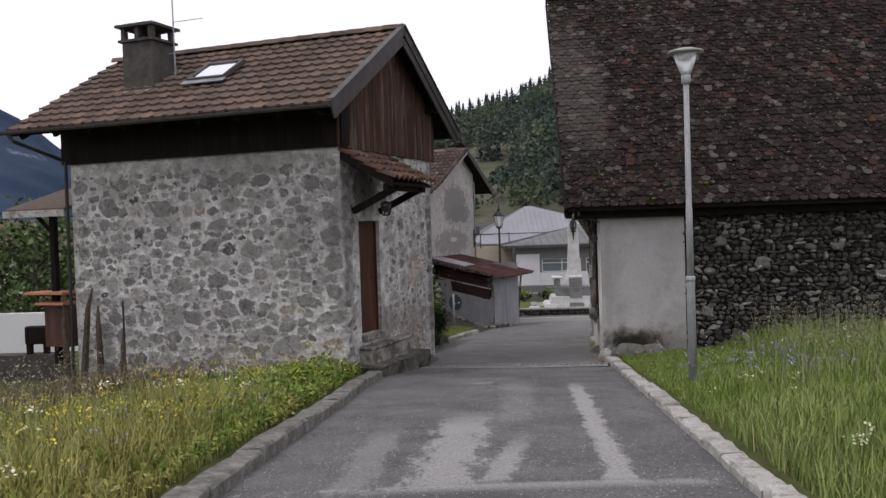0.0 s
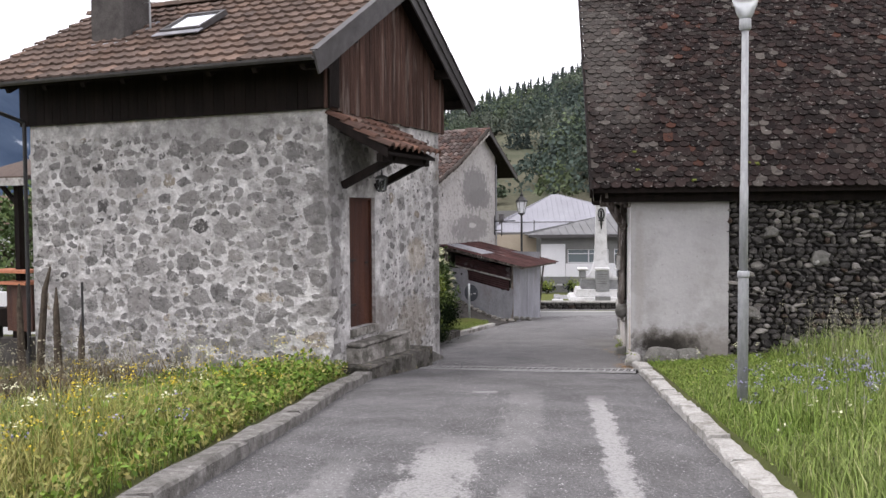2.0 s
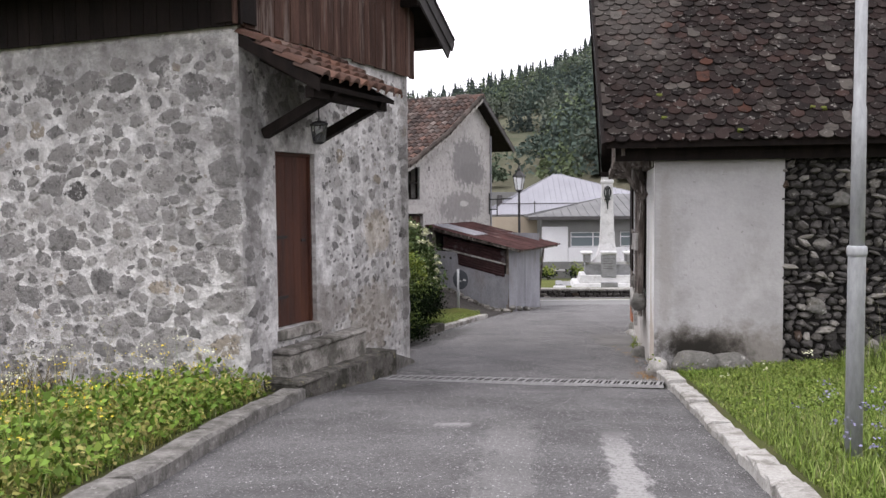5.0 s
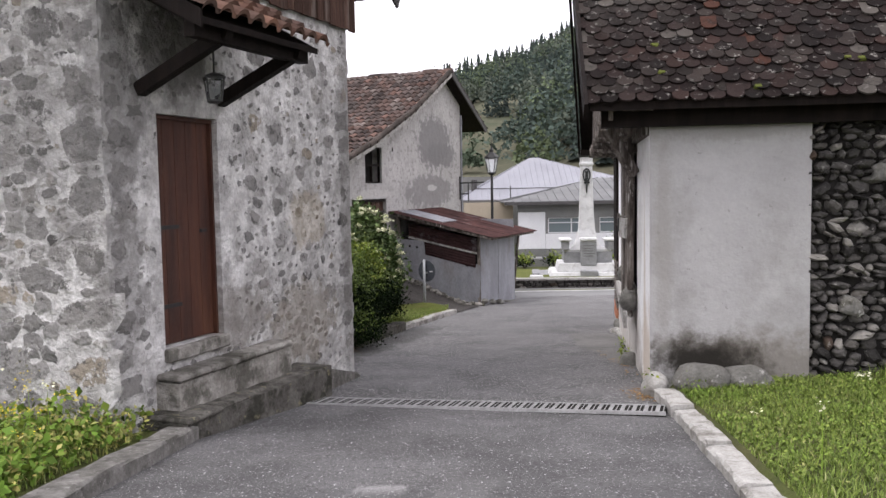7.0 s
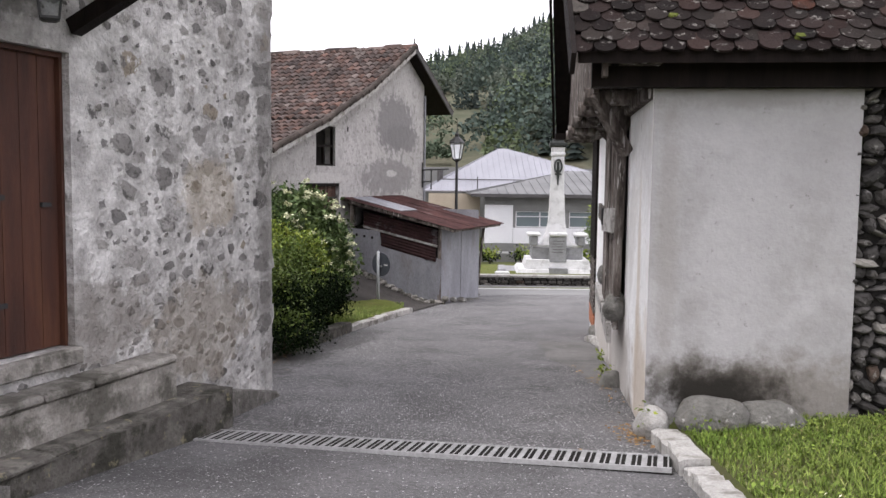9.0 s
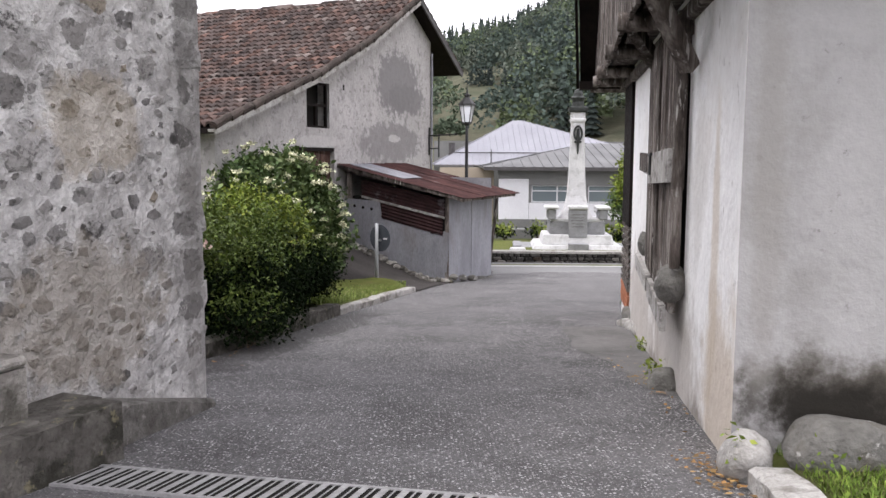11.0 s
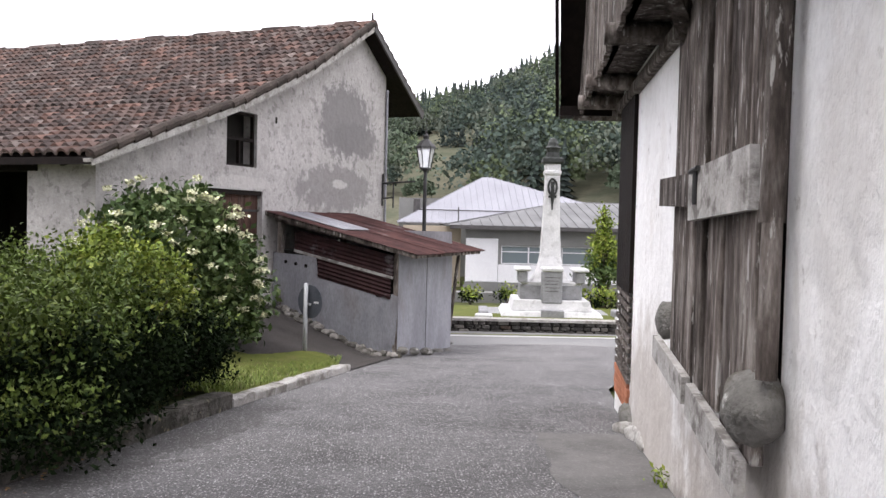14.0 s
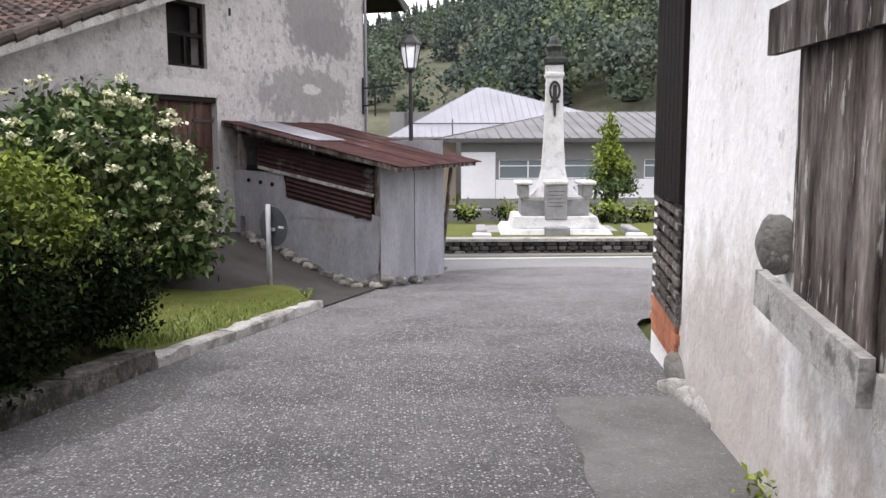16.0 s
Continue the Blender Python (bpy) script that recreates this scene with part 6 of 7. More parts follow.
part("pedestal_band", new_box(-0.88, 0.88, -0.66, 0.66, 1.0, 1.1), MARBLE, mo, bevel=0.015)
for sx in (-0.85, 0.85):
    part("urn_block", new_box(sx - 0.14, sx + 0.14, -0.8, 0.1, 1.08, 1.42), MARBLE_GREY, mo, bevel=0.03)
    part("urn_cap", new_box(sx - 0.24, sx + 0.24, -0.86, 0.16, 1.42, 1.52), MARBLE, mo, bevel=0.03)
part("inscribed_slab", new_box(-0.3, 0.3, -1.0, -0.6, 0.5, 1.42), MARBLE_GREY, mo, "grey marble slab with worn lettering", bevel=0.02)
part("slab_cap", new_box(-0.33, 0.33, -1.04, -0.58, 1.42, 1.56), MARBLE, mo, bevel=0.04)
part("front_block", new_box(-0.33, 0.33, -1.42, -1.1, 0.05, 0.33), MARBLE_GREY, mo, bevel=0.02)
for k in range(5):
    part("lettering", new_box(-0.22 + 0.03 * (k % 2), 0.22 - 0.04 * (k % 3), -1.004, -0.999, 1.25 - 0.1 * k, 1.265 - 0.1 * k), CEMENT, mo)
part("column", lathe([(0.92, 1.05), (0.7, 1.2), (0.54, 1.45), (0.43, 1.85), (0.37, 2.6), (0.33, 3.4), (0.3, 4.35)], 4, turn=math.pi / 4), MARBLE, mo)
part("capital", lathe([(0.32, 4.3), (0.36, 4.36), (0.36, 4.42), (0.32, 4.46), (0.33, 4.66)], 4, turn=math.pi / 4), MARBLE, mo)
part("plate", lathe([(0.36, 4.64), (0.44, 4.7), (0.44, 4.8), (0.32, 4.86)], 4, turn=math.pi / 4), BRONZE, mo)
part("brazier", lathe([(0.21, 4.84), (0.19, 5.0), (0.22, 5.1), (0.24, 5.14), (0.17, 5.2), (0.15, 5.3), (0.1, 5.4), (0.04, 5.44)], 12), BRONZE, mo)
wr = bmesh.new()
for k in range(16):
    a = k * math.tau / 16
    b = (k + 1) * math.tau / 16
    rod(wr, (0.13 * math.sin(a), -0.25, 3.95 + 0.24 * math.cos(a)), (0.13 * math.sin(b), -0.25, 3.95 + 0.24 * math.cos(b)), 0.035, seg=5)
rod(wr, (0, -0.26, 3.75), (0, -0.27, 3.25), 0.06, 0.02, 6)
rod(wr, (-0.12, -0.26, 3.66), (0.12, -0.26, 3.66), 0.04, seg=5)
rod(wr, (0, -0.24, 4.1), (0, -0.24, 3.7), 0.05, 0.06, 6)
part("wreath", wr, BRONZE, mo, "dark bronze wreath")
for sx in (-2.0, 2.0):
    for sy in (-1.75,):
        part("bench_block", new_box(sx - 0.25, sx + 0.25, sy - 0.2, sy + 0.2, -0.25, 0.22), MARBLE, mo, bevel=0.03)
        part("wing_wall", new_box(sx - 0.14, sx + 0.14, sy + 0.2, sy + 1.6, -0.25, 0.3), MARBLE_GREY, mo, bevel=0.03)
for k in range(5):
    cp = thing("chain_post", Matrix.Translation((8.3 + 0.9 * k, 36.6 - 0.08 * k, -2.62)), "thin black chain post on the lawn", "post", "chain posts")
    part("stake", new_rod((0, 0, -0.1), (0, 0, 0.42), 0.02, seg=6), IRON, cp)
    bm = bmesh.new()
    for q in range(6):
        u0, u1 = q / 6, (q + 1) / 6
        rod(bm, (0.9 * u0, -0.08 * u0, 0.38 - 0.5 * u0 * (1 - u0)), (0.9 * u1, -0.08 * u1, 0.38 - 0.5 * u1 * (1 - u1)), 0.012, seg=4)
    part("chain", bm, IRON, cp)
lw = thing("low_wall", pose(2.6, 34.95, -2.56, 0, 0, -3), "low dark rubble wall with a pale coping", "wall", kind="structure")
part("core", new_box(-20, 40, 0.05, 0.3, -0.3, 0.3), JOINT, lw)
part("coping", new_box(-20, 40, -0.03, 0.36, 0.3, 0.36), PALE_STONE, lw)
mats = []
for r_ in range(3):
    x = 0.0
    while x < 9:
        ln = rng.uniform(0.12, 0.3)
        mats.append(basis((x + ln / 2, 0.05, 0.05 + 0.1 * r_), (1, 0, 0), (0, 0, 1), (0, -1, 0), (ln * 0.5, 0.052, 0.05)))
        x += ln * 1.05
scatter("stone", lw, SQUARE, RUBBLE, mats, 200, "stones_rest")
tagged(quick("lawn_memorial", [(-14, 35.2, -2.52), (26, 33.2, -2.5), (26, 43, -2.68), (-14, 43, -2.68)], [(0, 1, 2, 3)], LAWN), "short mown lawn round the memorial", "lawn",
       kind="structure")
tagged(quick("lawn_small", [(0.02, 23.9, -1.86), (1.05, 27.25, -2.06), (0.75, 28.4, -2.09), (0.1, 28.6, -2.0), (-0.9, 26.5, -1.83), (-0.9, 24.2, -1.78)], [(0, 1, 2, 3, 4, 5)], LAWN),
       "small mossy lawn behind the kerb", "lawn", kind="structure")
yv, yf = [], []
yy_ = np.linspace(27.2, 33.6, 16)
for y in yy_:
    for d in np.linspace(0.0, 6.0, 14):
        yv.append((left_x(y) - d, y, left_ground(d, y) + 0.022 if d > 0 else road_z(y) + 0.01))
for j in range(15):
    for i in range(13):
        yf.append((j * 14 + i, j * 14 + i + 1, (j + 1) * 14 + i + 1, (j + 1) * 14 + i))
tagged(quick("pavement_yard", yv, yf, ASPHALT_YARD, smooth=True), "dark worn asphalt ramp up to the barn door", "pavement", kind="structure")

# ---- low public building behind the memorial ----
pb = thing("public_building", Matrix.Translation((0, 54, 0)), "single-storey white and grey building with sheet-metal roofs", "building")
part("main_wall", wall_bm(26, -3.4, 0.0, 0.3, [(6.75, 9.3, -1.8, -0.95), (9.6, 12.4, -1.8, -0.95), (13.2, 15.5, -1.8, -0.95)], lambda s, z, a: (s, a, z), 5.1), GREY_WALL, pb)
for a, b in ((6.75, 9.3), (9.6, 12.4), (13.2, 15.5)):
    wdw = thing("window", Matrix.Identity(4))
    wdw.parent = pb
    part("pane", new_box(a, b, 0.14, 0.16, -1.8, -0.95), GLASS, wdw)
    for z in (-1.8, -1.25, -0.99):
        part("window_frame", new_box(a, b, 0.08, 0.14, z, z + 0.05), WHITE_WALL, wdw)
    for q in (a, (a + b) / 2, b - 0.06):
        part("window_frame", new_box(q, q + 0.06, 0.08, 0.14, -1.8, -0.95), WHITE_WALL, wdw)
part("white_panel", new_box(5.1, 6.6, -0.06, -0.002, -2.65, -0.62), WHITE_WALL, pb, "white rendered panel", bevel=0.02)
part("white_dado", new_box(6.62, 26, -0.04, -0.002, -2.65, -1.82), WHITE_WALL, pb, "white dado under the windows")
part("plinth", new_box(5.0, 26, -0.08, -0.001, -3.4, -2.66), GREY_WALL, pb)
part("side_wall", new_box(2.2, 5.09, 3.0, 3.3, -3.4, -0.1), OCHRE_WALL, pb, "ochre wall under the eaves")
part("rear_wall", new_box(2.0, 26, 12, 12.3, -3.4, 1.5), GREY_WALL, pb)


def roof_plane(name, pts, material, parent, ribs, label=""):
    """A sheet roof with standing ribs: eave a-b, top d-c."""
    a, b, c, d = (Vector(p) for p in pts)
    nr = (b - a).cross(d - a).normalized()
    bm = bmesh.new()
    lo = [bm.verts.new(p - nr * 0.08) for p in (a, b, c, d)]
    hi = [bm.verts.new(p) for p in (a, b, c, d)]
    bm.faces.new(hi)
    bm.faces.new(lo[::-1])
    for i in range(4):
        bm.faces.new((lo[i], lo[(i + 1) % 4], hi[(i + 1) % 4], hi[i]))
    ob = part(name, bm, material, parent, label)
    bm = bmesh.new()
    ab = b - a
    fd, fc = (d - a).dot(ab) / ab.length_squared, (c - a).dot(ab) / ab.length_squared
    rise = (d - a) - ab * fd
    for k in range(1, ribs):
        f = k / ribs
        top_ = min(1.0, f / fd if fd > 1e-3 else 1.0, (1 - f) / (1 - fc) if fc < 0.999 else 1.0)
        beam(bm, a.lerp(b, f) + nr * 0.02, a.lerp(b, f) + rise * top_ + nr * 0.02, 0.05, 0.05, up=nr)
    tagged(part("ribs", bm, material, ob), kind="stuff")
    return ob


roof_plane("front_roof", [(4.3, -0.7, -0.02), (26, -0.7, -0.02), (26, 5, 1.25), (10.5, 5, 1.25)], ROOF_DULL, pb, 44, "dull grey ribbed roof")
roof_plane("front_roof_hip", [(4.3, 9, -0.02), (4.3, -0.7, -0.02), (10.5, 5, 1.25), (10.5, 5.1, 1.25)], ROOF_DULL, pb, 10)
part("fascia", new_box(4.3, 26, -0.74, -0.68, -0.2, -0.03), DARK_METAL, pb)
roof_plane("hall_roof", [(1.9, 3.2, 0.05), (16, 3.2, 0.05), (7.0, 7.6, 2.6), (6.6, 7.6, 2.6)], ROOF_SHEET, pb, 40, "pale blue-grey sheet roof")
roof_plane("hall_roof_left", [(1.9, 12, 0.05), (1.9, 3.2, 0.05), (6.6, 7.6, 2.6), (6.6, 7.7, 2.6)], ROOF_SHEET, pb, 20)
roof_plane("hall_roof_right", [(16, 3.2, 0.05), (16, 12, 0.05), (7.0, 7.7, 2.6), (7.0, 7.6, 2.6)], ROOF_SHEET, pb, 20)
part("snow_guard", new_beam((3.0, 4.2, 0.7), (13, 4.2, 0.7), 0.03, 0.05), DARK_METAL, pb)
part("flue", new_rod((2.9, 5.0, 0.3), (2.9, 5.0, 1.25), 0.18, seg=10), DARK_METAL, pb)
part("mast", new_rod((4.9, 2.5, 0.0), (4.9, 2.5, 0.85), 0.03, seg=6), DARK_METAL, pb)
sw = tagged(part("roadside_wall", new_box(-8, 30, 46.6, 46.9, -3.2, -2.55), GREY_WALL, None), "low grey concrete wall along the road", "wall", kind="structure")
sw.name = "wall_roadside"
tagged(quick("road_far", [(-60, 47, -2.84), (80, 47, -2.84), (80, 53, -3.0), (-60, 53, -3.0)], [(0, 1, 2, 3)], MAIN_ROAD), "pale asphalt forecourt", "road", kind="structure")


# ---- hill and mountain ----
AZ = [-60, -30, -12, -6, -0.9, 2.6, 6.0, 7.9, 11.0, 16, 25, 60]
EL = [0.0, 0.0, 0.045, 0.085, 0.098, 0.115, 0.129, 0.152, 0.172, 0.202, 0.235, 0.235]


def hill_z(r, az):
    top = np.interp(az, AZ, EL) * 340
    k = np.clip((r - 95) / (340 - 95), 0, 1.25)
    k = np.where(k > 1, 1 - (k - 1) * 0.4, k ** 0.9)
    return -3.3 + (top + 3) * k


hv, hf = [], []
rs, azs = np.linspace(90, 400, 40), np.linspace(-50, 50, 90)
for r in rs:
    for a in azs:
        q = radians(a)
        n_ = noise.noise(Vector((r * 0.03, a * 0.15, 0))) * 3 * min(1, (r - 90) / 60)
        hv.append((1 + r * math.sin(q), 8 + r * math.cos(q), float(hill_z(r, a)) + n_))
for j in range(39):
    for i in range(89):
        hf.append((j * 90 + i, j * 90 + i + 1, (j + 1) * 90 + i + 1, (j + 1) * 90 + i))
tagged(quick("backdrop_hill", hv, hf, MEADOW, smooth=True), "steep hillside of dry meadow", "hill", kind="structure")


def fir_points(base, h):
    """A fir as tiers of drooping four-cornered boughs."""
    out = []
    tiers = 11
    for k in range(tiers):
        f = k / tiers
        z = h * (0.1 + 0.9 * f)
        rad = h * 0.19 * (1 - f) ** 0.8 + 0.1
        m = 8
        a = rng.uniform(0, math.tau) + np.arange(m) * math.tau / m
        d = np.stack([np.cos(a), np.sin(a), np.zeros(m)], 1)
        s = np.stack([-np.sin(a), np.cos(a), np.zeros(m)], 1)
        rr = (rad * rng.uniform(0.65, 1.2, m))[:, None]
        top = np.array([0, 0, z + h * 0.1])
        out.append(np.stack([np.tile(top, (m, 1)), d * rr * 0.6 + s * rr * 0.42 + [0, 0, z], d * rr + [0, 0, z - h * 0.03], d * rr * 0.6 - s * rr * 0.42 + [0, 0, z]], 1))
    return np.concatenate(out) + np.array(base)


def crown_points(base, r, h, n=400):
    """A broadleaf crown as clumps of leaf sprays."""
    v = unit(rng.normal(size=(n, 3)))
    v[:, 2] = np.abs(v[:, 2]) * 1.2 - 0.25
    lump = 1 + 0.25 * np.sin(v[:, 0] * 5 + base[0]) * np.cos(v[:, 1] * 5 + base[1])
    c = v * lump[:, None] * np.array([r, r, h * 0.5]) * rng.uniform(0.7, 1.02, n)[:, None] + np.array([0, 0, h * 0.5]) + np.array(base)
    return leaf_quads(c, 0.58, 0.3, 0.9)


firs, broad = [], []
tries = 0
while len(firs) + len(broad) < 1500 and tries < 6000:
    tries += 1
    az, r = rng.uniform(-9, 20), math.sqrt(rng.uniform(110 ** 2, 352 ** 2))
    if az < -2 and r < 180:
        continue
    f = (r - 95) / 245
    meadow = noise.noise(Vector((az * 0.25, f * 5, 3.3)))
    if f < 0.55 and -6 < az < 5.0 + 8 * f and meadow > -0.3 and rng.uniform() < 0.92:
        continue
    q = radians(az)
    p = (1 + r * math.sin(q), 8 + r * math.cos(q), float(hill_z(r, az)) - 0.5)
    ridge_ = f > 0.86
    if rng.uniform() < (0.75 if ridge_ else 0.2):
        firs.append(fir_points(p, rng.uniform(6, 15) if ridge_ else rng.uniform(5, 12)))
    else:
        rr = rng.uniform(2.2, 6.2) * (0.7 if ridge_ else 1)
        broad.append(crown_points(p, rr, rr * rng.uniform(1.6, 2.4)))
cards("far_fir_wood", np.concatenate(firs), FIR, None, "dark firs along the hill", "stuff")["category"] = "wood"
for k_, (mt_, lb_) in enumerate(zip(HAZED_HILL_TONES, ("deep green", "green", "grey-green", "light green", "dark green"))):
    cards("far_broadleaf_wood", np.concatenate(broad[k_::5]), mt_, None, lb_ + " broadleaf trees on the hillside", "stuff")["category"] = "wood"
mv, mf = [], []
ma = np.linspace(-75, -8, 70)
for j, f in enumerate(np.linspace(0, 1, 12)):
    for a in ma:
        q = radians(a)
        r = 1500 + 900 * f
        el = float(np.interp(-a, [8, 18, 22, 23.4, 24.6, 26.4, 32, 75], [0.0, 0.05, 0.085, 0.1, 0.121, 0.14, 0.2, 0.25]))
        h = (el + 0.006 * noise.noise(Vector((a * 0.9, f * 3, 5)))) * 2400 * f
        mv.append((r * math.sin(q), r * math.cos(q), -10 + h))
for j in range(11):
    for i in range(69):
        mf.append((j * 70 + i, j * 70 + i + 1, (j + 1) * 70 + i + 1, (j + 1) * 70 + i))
tagged(quick("backdrop_mountain", mv, mf, HAZED_ROCK, smooth=True), "distant mountain with blue haze in its colour", "mountain", kind="structure")


# ---- grasses and weeds ----
def blades(xy, z, h, width, lean, material, name, label, category):
    """Grass blades: bent strips with a point, joined into one."""
    n = len(xy)
    a = rng.uniform(0, math.tau, n)
    d = np.stack([np.cos(a), np.sin(a), np.zeros(n)], 1)
    s = np.stack([-np.sin(a), np.cos(a), np.zeros(n)], 1)
    b = np.c_[xy, z]
    ln = (lean * rng.uniform(0.2, 1.3, n) * h)[:, None]
    hh = h[:, None]
    wv = (width * rng.uniform(0.6, 1.3, n))[:, None]
    mid = b + d * ln * 0.35 + np.array([0, 0, 0.6]) * hh
    tip = b + d * ln + np.array([0, 0, 1.0]) * hh
    q1 = np.stack([b - s * wv / 2, b + s * wv / 2, mid + s * wv * 0.42, mid - s * wv * 0.42], 1)
    q2 = np.stack([mid - s * wv * 0.42, mid + s * wv * 0.42, tip + s * wv * 0.06, tip - s * wv * 0.06], 1)
    V = np.stack([q1[:, 0], q1[:, 1], q1[:, 2], q1[:, 3], q2[:, 2], q2[:, 3]], 1).reshape(-1, 3)
    base = np.arange(n) * 6
    F = np.stack([np.stack([base, base + 1, base + 2, base + 3], 1), np.stack([base + 3, base + 2, base + 4, base + 5], 1)], 1).reshape(-1, 4)
    me = bpy.data.meshes.new(name)
    me.vertices.add(len(V))
    me.vertices.foreach_set("co", V.astype(np.float32).ravel())
    me.loops.add(F.size)
    me.loops.foreach_set("vertex_index", F.astype(np.int32).ravel())
    me.polygons.add(len(F))
    me.polygons.foreach_set("loop_start", np.arange(0, F.size, 4, dtype=np.int32))
    me.update(calc_edges=True)
    me.validate()
    return tagged(link_mesh(name, me, material, None), label, category, kind="stuff")


HLi, HRi = HL.inverted(), HR.inverted()


def strip(side, n, y0, y1, dmax, near=1.6):
    """Places beside the lane, thicker near it, outside the buildings."""
    y = rng.uniform(y0, y1, n)
    d = 0.33 + dmax * rng.uniform(0, 1, n) ** near if side < 0 else 0.24 + dmax * rng.uniform(0, 1, n) ** near
    x = left_x(y) - d if side < 0 else right_x(y) + d
    if side < 0:
        m = np.array(HLi)
        lx, ly = m[0, 0] * x + m[0, 1] * y + m[0, 3], m[1, 0] * x + m[1, 1] * y + m[1, 3]
        ok = ~((lx > -0.05) & (ly > -0.6) & (ly < 6))
        z = left_ground(d, y)
    else:
        m = np.array(HRi)
        lx, ly = m[0, 0] * x + m[0, 1] * y + m[0, 3], m[1, 0] * x + m[1, 1] * y + m[1, 3]
        ok = ly < -0.03
        z = right_ground(d, y)
    return np.c_[x, y][ok], z[ok], d[ok]


def bumps(xy, s=1.3):
    return np.array([0.5 + 0.5 * noise.noise(Vector((x * s, y * s, 0.7))) for x, y in xy])


P, Z, D = strip(1, 46000, 1.5, 15.9, 7.5, 1.25)
k = bumps(P)
tall = np.clip((P[:, 1] - 9) / 5, 0, 1) * np.clip((D - 1.3) / 1.2, 0, 1)
short = (0.55 * np.clip((P[:, 1] - 6.0) / 2, 0, 1) + 0.45 * np.clip((P[:, 1] - 9.5) / 2.5, 0, 1)) * np.clip((2.8 - D) / 0.8, 0, 1)
H = (0.16 + 0.24 * k * np.clip(D / 0.7, 0.35, 1)) * (1 + 0.5 * tall) * (1 - 0.86 * short) * rng.uniform(0.6, 1.25, len(P))
blades(P, Z, H, 0.008, 0.65, GRASS, "meadow_grass", "tall green meadow grass", "grass")
P, Z, D = strip(1, 52000, 8.5, 15.85, 2.9, 1.0)
blades(P, Z, rng.uniform(0.015, 0.065, len(P)) * (0.4 + bumps(P, 2.2)) * np.clip((P[:, 1] - 7.8) / 1.2, 0.4, 1), 0.0065, 1.1, LAWN_BLADE, "short_lawn_grass", "short dense green grass", "grass")
P, Z, D = strip(1, 24000, 7.0, 15.8, 3.2, 1.0)
m = bumps(P, 1.6) + rng.normal(size=len(P)) * 0.1 > 0.47
cards("clover", leaf_quads(np.c_[P, Z + rng.uniform(0.01, 0.07, len(P))][m], 0.024, 2.5, 0.9), LAWN_BLADE, None, "low clover among the short grass", "stuff")["category"] = "herbs"
P, Z, D = strip(1, 3200, 8, 15.7, 5.5, 0.8)
m = (D > 1.0) & ((P[:, 1] < 9.5) | (D > 2.3))
P, Z = P[m][:480], Z[m][:480]
H = rng.uniform(0.45, 0.85, len(P)) * (0.75 + 0.4 * np.clip((P[:, 1] - 11) / 4, 0, 1))
blades(P, Z, H, 0.007, 0.3, DRY, "dry_grass_stalks", "dry pale grass stalks with seed heads", "grass")
top = np.repeat(np.c_[P, Z + H * 0.98], 7, 0) + rng.normal(size=(len(P) * 7, 3)) * [0.025, 0.025, 0.07]
cards("seed_heads", leaf_quads(top, 0.035, 0.2, 0.4), DRY, None, "pale feathery seed heads", "stuff")["category"] = "grass"

P, Z, D = strip(-1, 46000, 1.5, 15.5, 5.5, 1.15)
k = bumps(P, 1.1)
edge_ = np.clip(D / 0.9, 0.3, 1)
H = (0.24 + 0.46 * k) * edge_ * rng.uniform(0.6, 1.2, len(P)) * (1 - 0.5 * np.clip((P[:, 1] - 9) / 2.5, 0, 1))
pick_ = (bumps(P, 0.7) + rng.normal(size=len(P)) * 0.12) > 0.43
blades(P[pick_], Z[pick_], H[pick_], 0.008, 0.65, WEED, "yellow_weeds", "yellow-green tall weeds on the bank", "weeds")
blades(P[~pick_], Z[~pick_], H[~pick_], 0.008, 0.65, GRASS, "bank_grass", "tall green grass on the bank", "grass")
P, Z, D = strip(-1, 26000, 2.5, 14.0, 3.6, 1.2)
H = (0.08 + 0.42 * bumps(P, 1.1) * np.clip(D / 0.9, 0.3, 1)) * rng.uniform(0.3, 1.0, len(P))
sel = (bumps(P, 0.7) + rng.normal(size=len(P)) * 0.15) > 0.5
Q = np.c_[P, Z + H]
cards("weed_leaves", leaf_quads(Q[sel], 0.055, 0.8, 0.5), WEED, None, "yellow-green weed leaves", "stuff")["category"] = "weeds"
cards("nettle_leaves", leaf_quads(Q[~sel], 0.06, 0.8, 0.55), NETTLE, None, "fresh green nettle leaves", "stuff")["category"] = "weeds"
# broad fresh leaves by the door
n_ = 9000
P = np.c_[rng.uniform(-3.2, -1.45, n_), rng.uniform(7.5, 13.9, n_)]
P[:, 0] += (P[:, 1] - 9) * 0.07
off_ = left_x(P[:, 1]) - P[:, 0]
Z = left_ground(off_, P[:, 1]) + rng.uniform(0.04, 0.42, n_) * np.clip(off_ / 0.7, 0.3, 1) * (0.5 + 0.7 * bumps(P, 2.5))
Q = np.c_[P, Z][off_ > 0.32]
cut = rng.uniform(0, 1, len(Q)) < 0.45
cards("broad_leaves", leaf_quads(Q[cut], 0.075, 1.0, 0.7), NETTLE, None, "broad green leaves at the kerb", "stuff")["category"] = "weeds"
cards("pale_weed_leaves", leaf_quads(Q[~cut], 0.05, 1.0, 0.55), WEED, None, "pale yellow-green weed leaves by the house", "stuff")["category"] = "weeds"


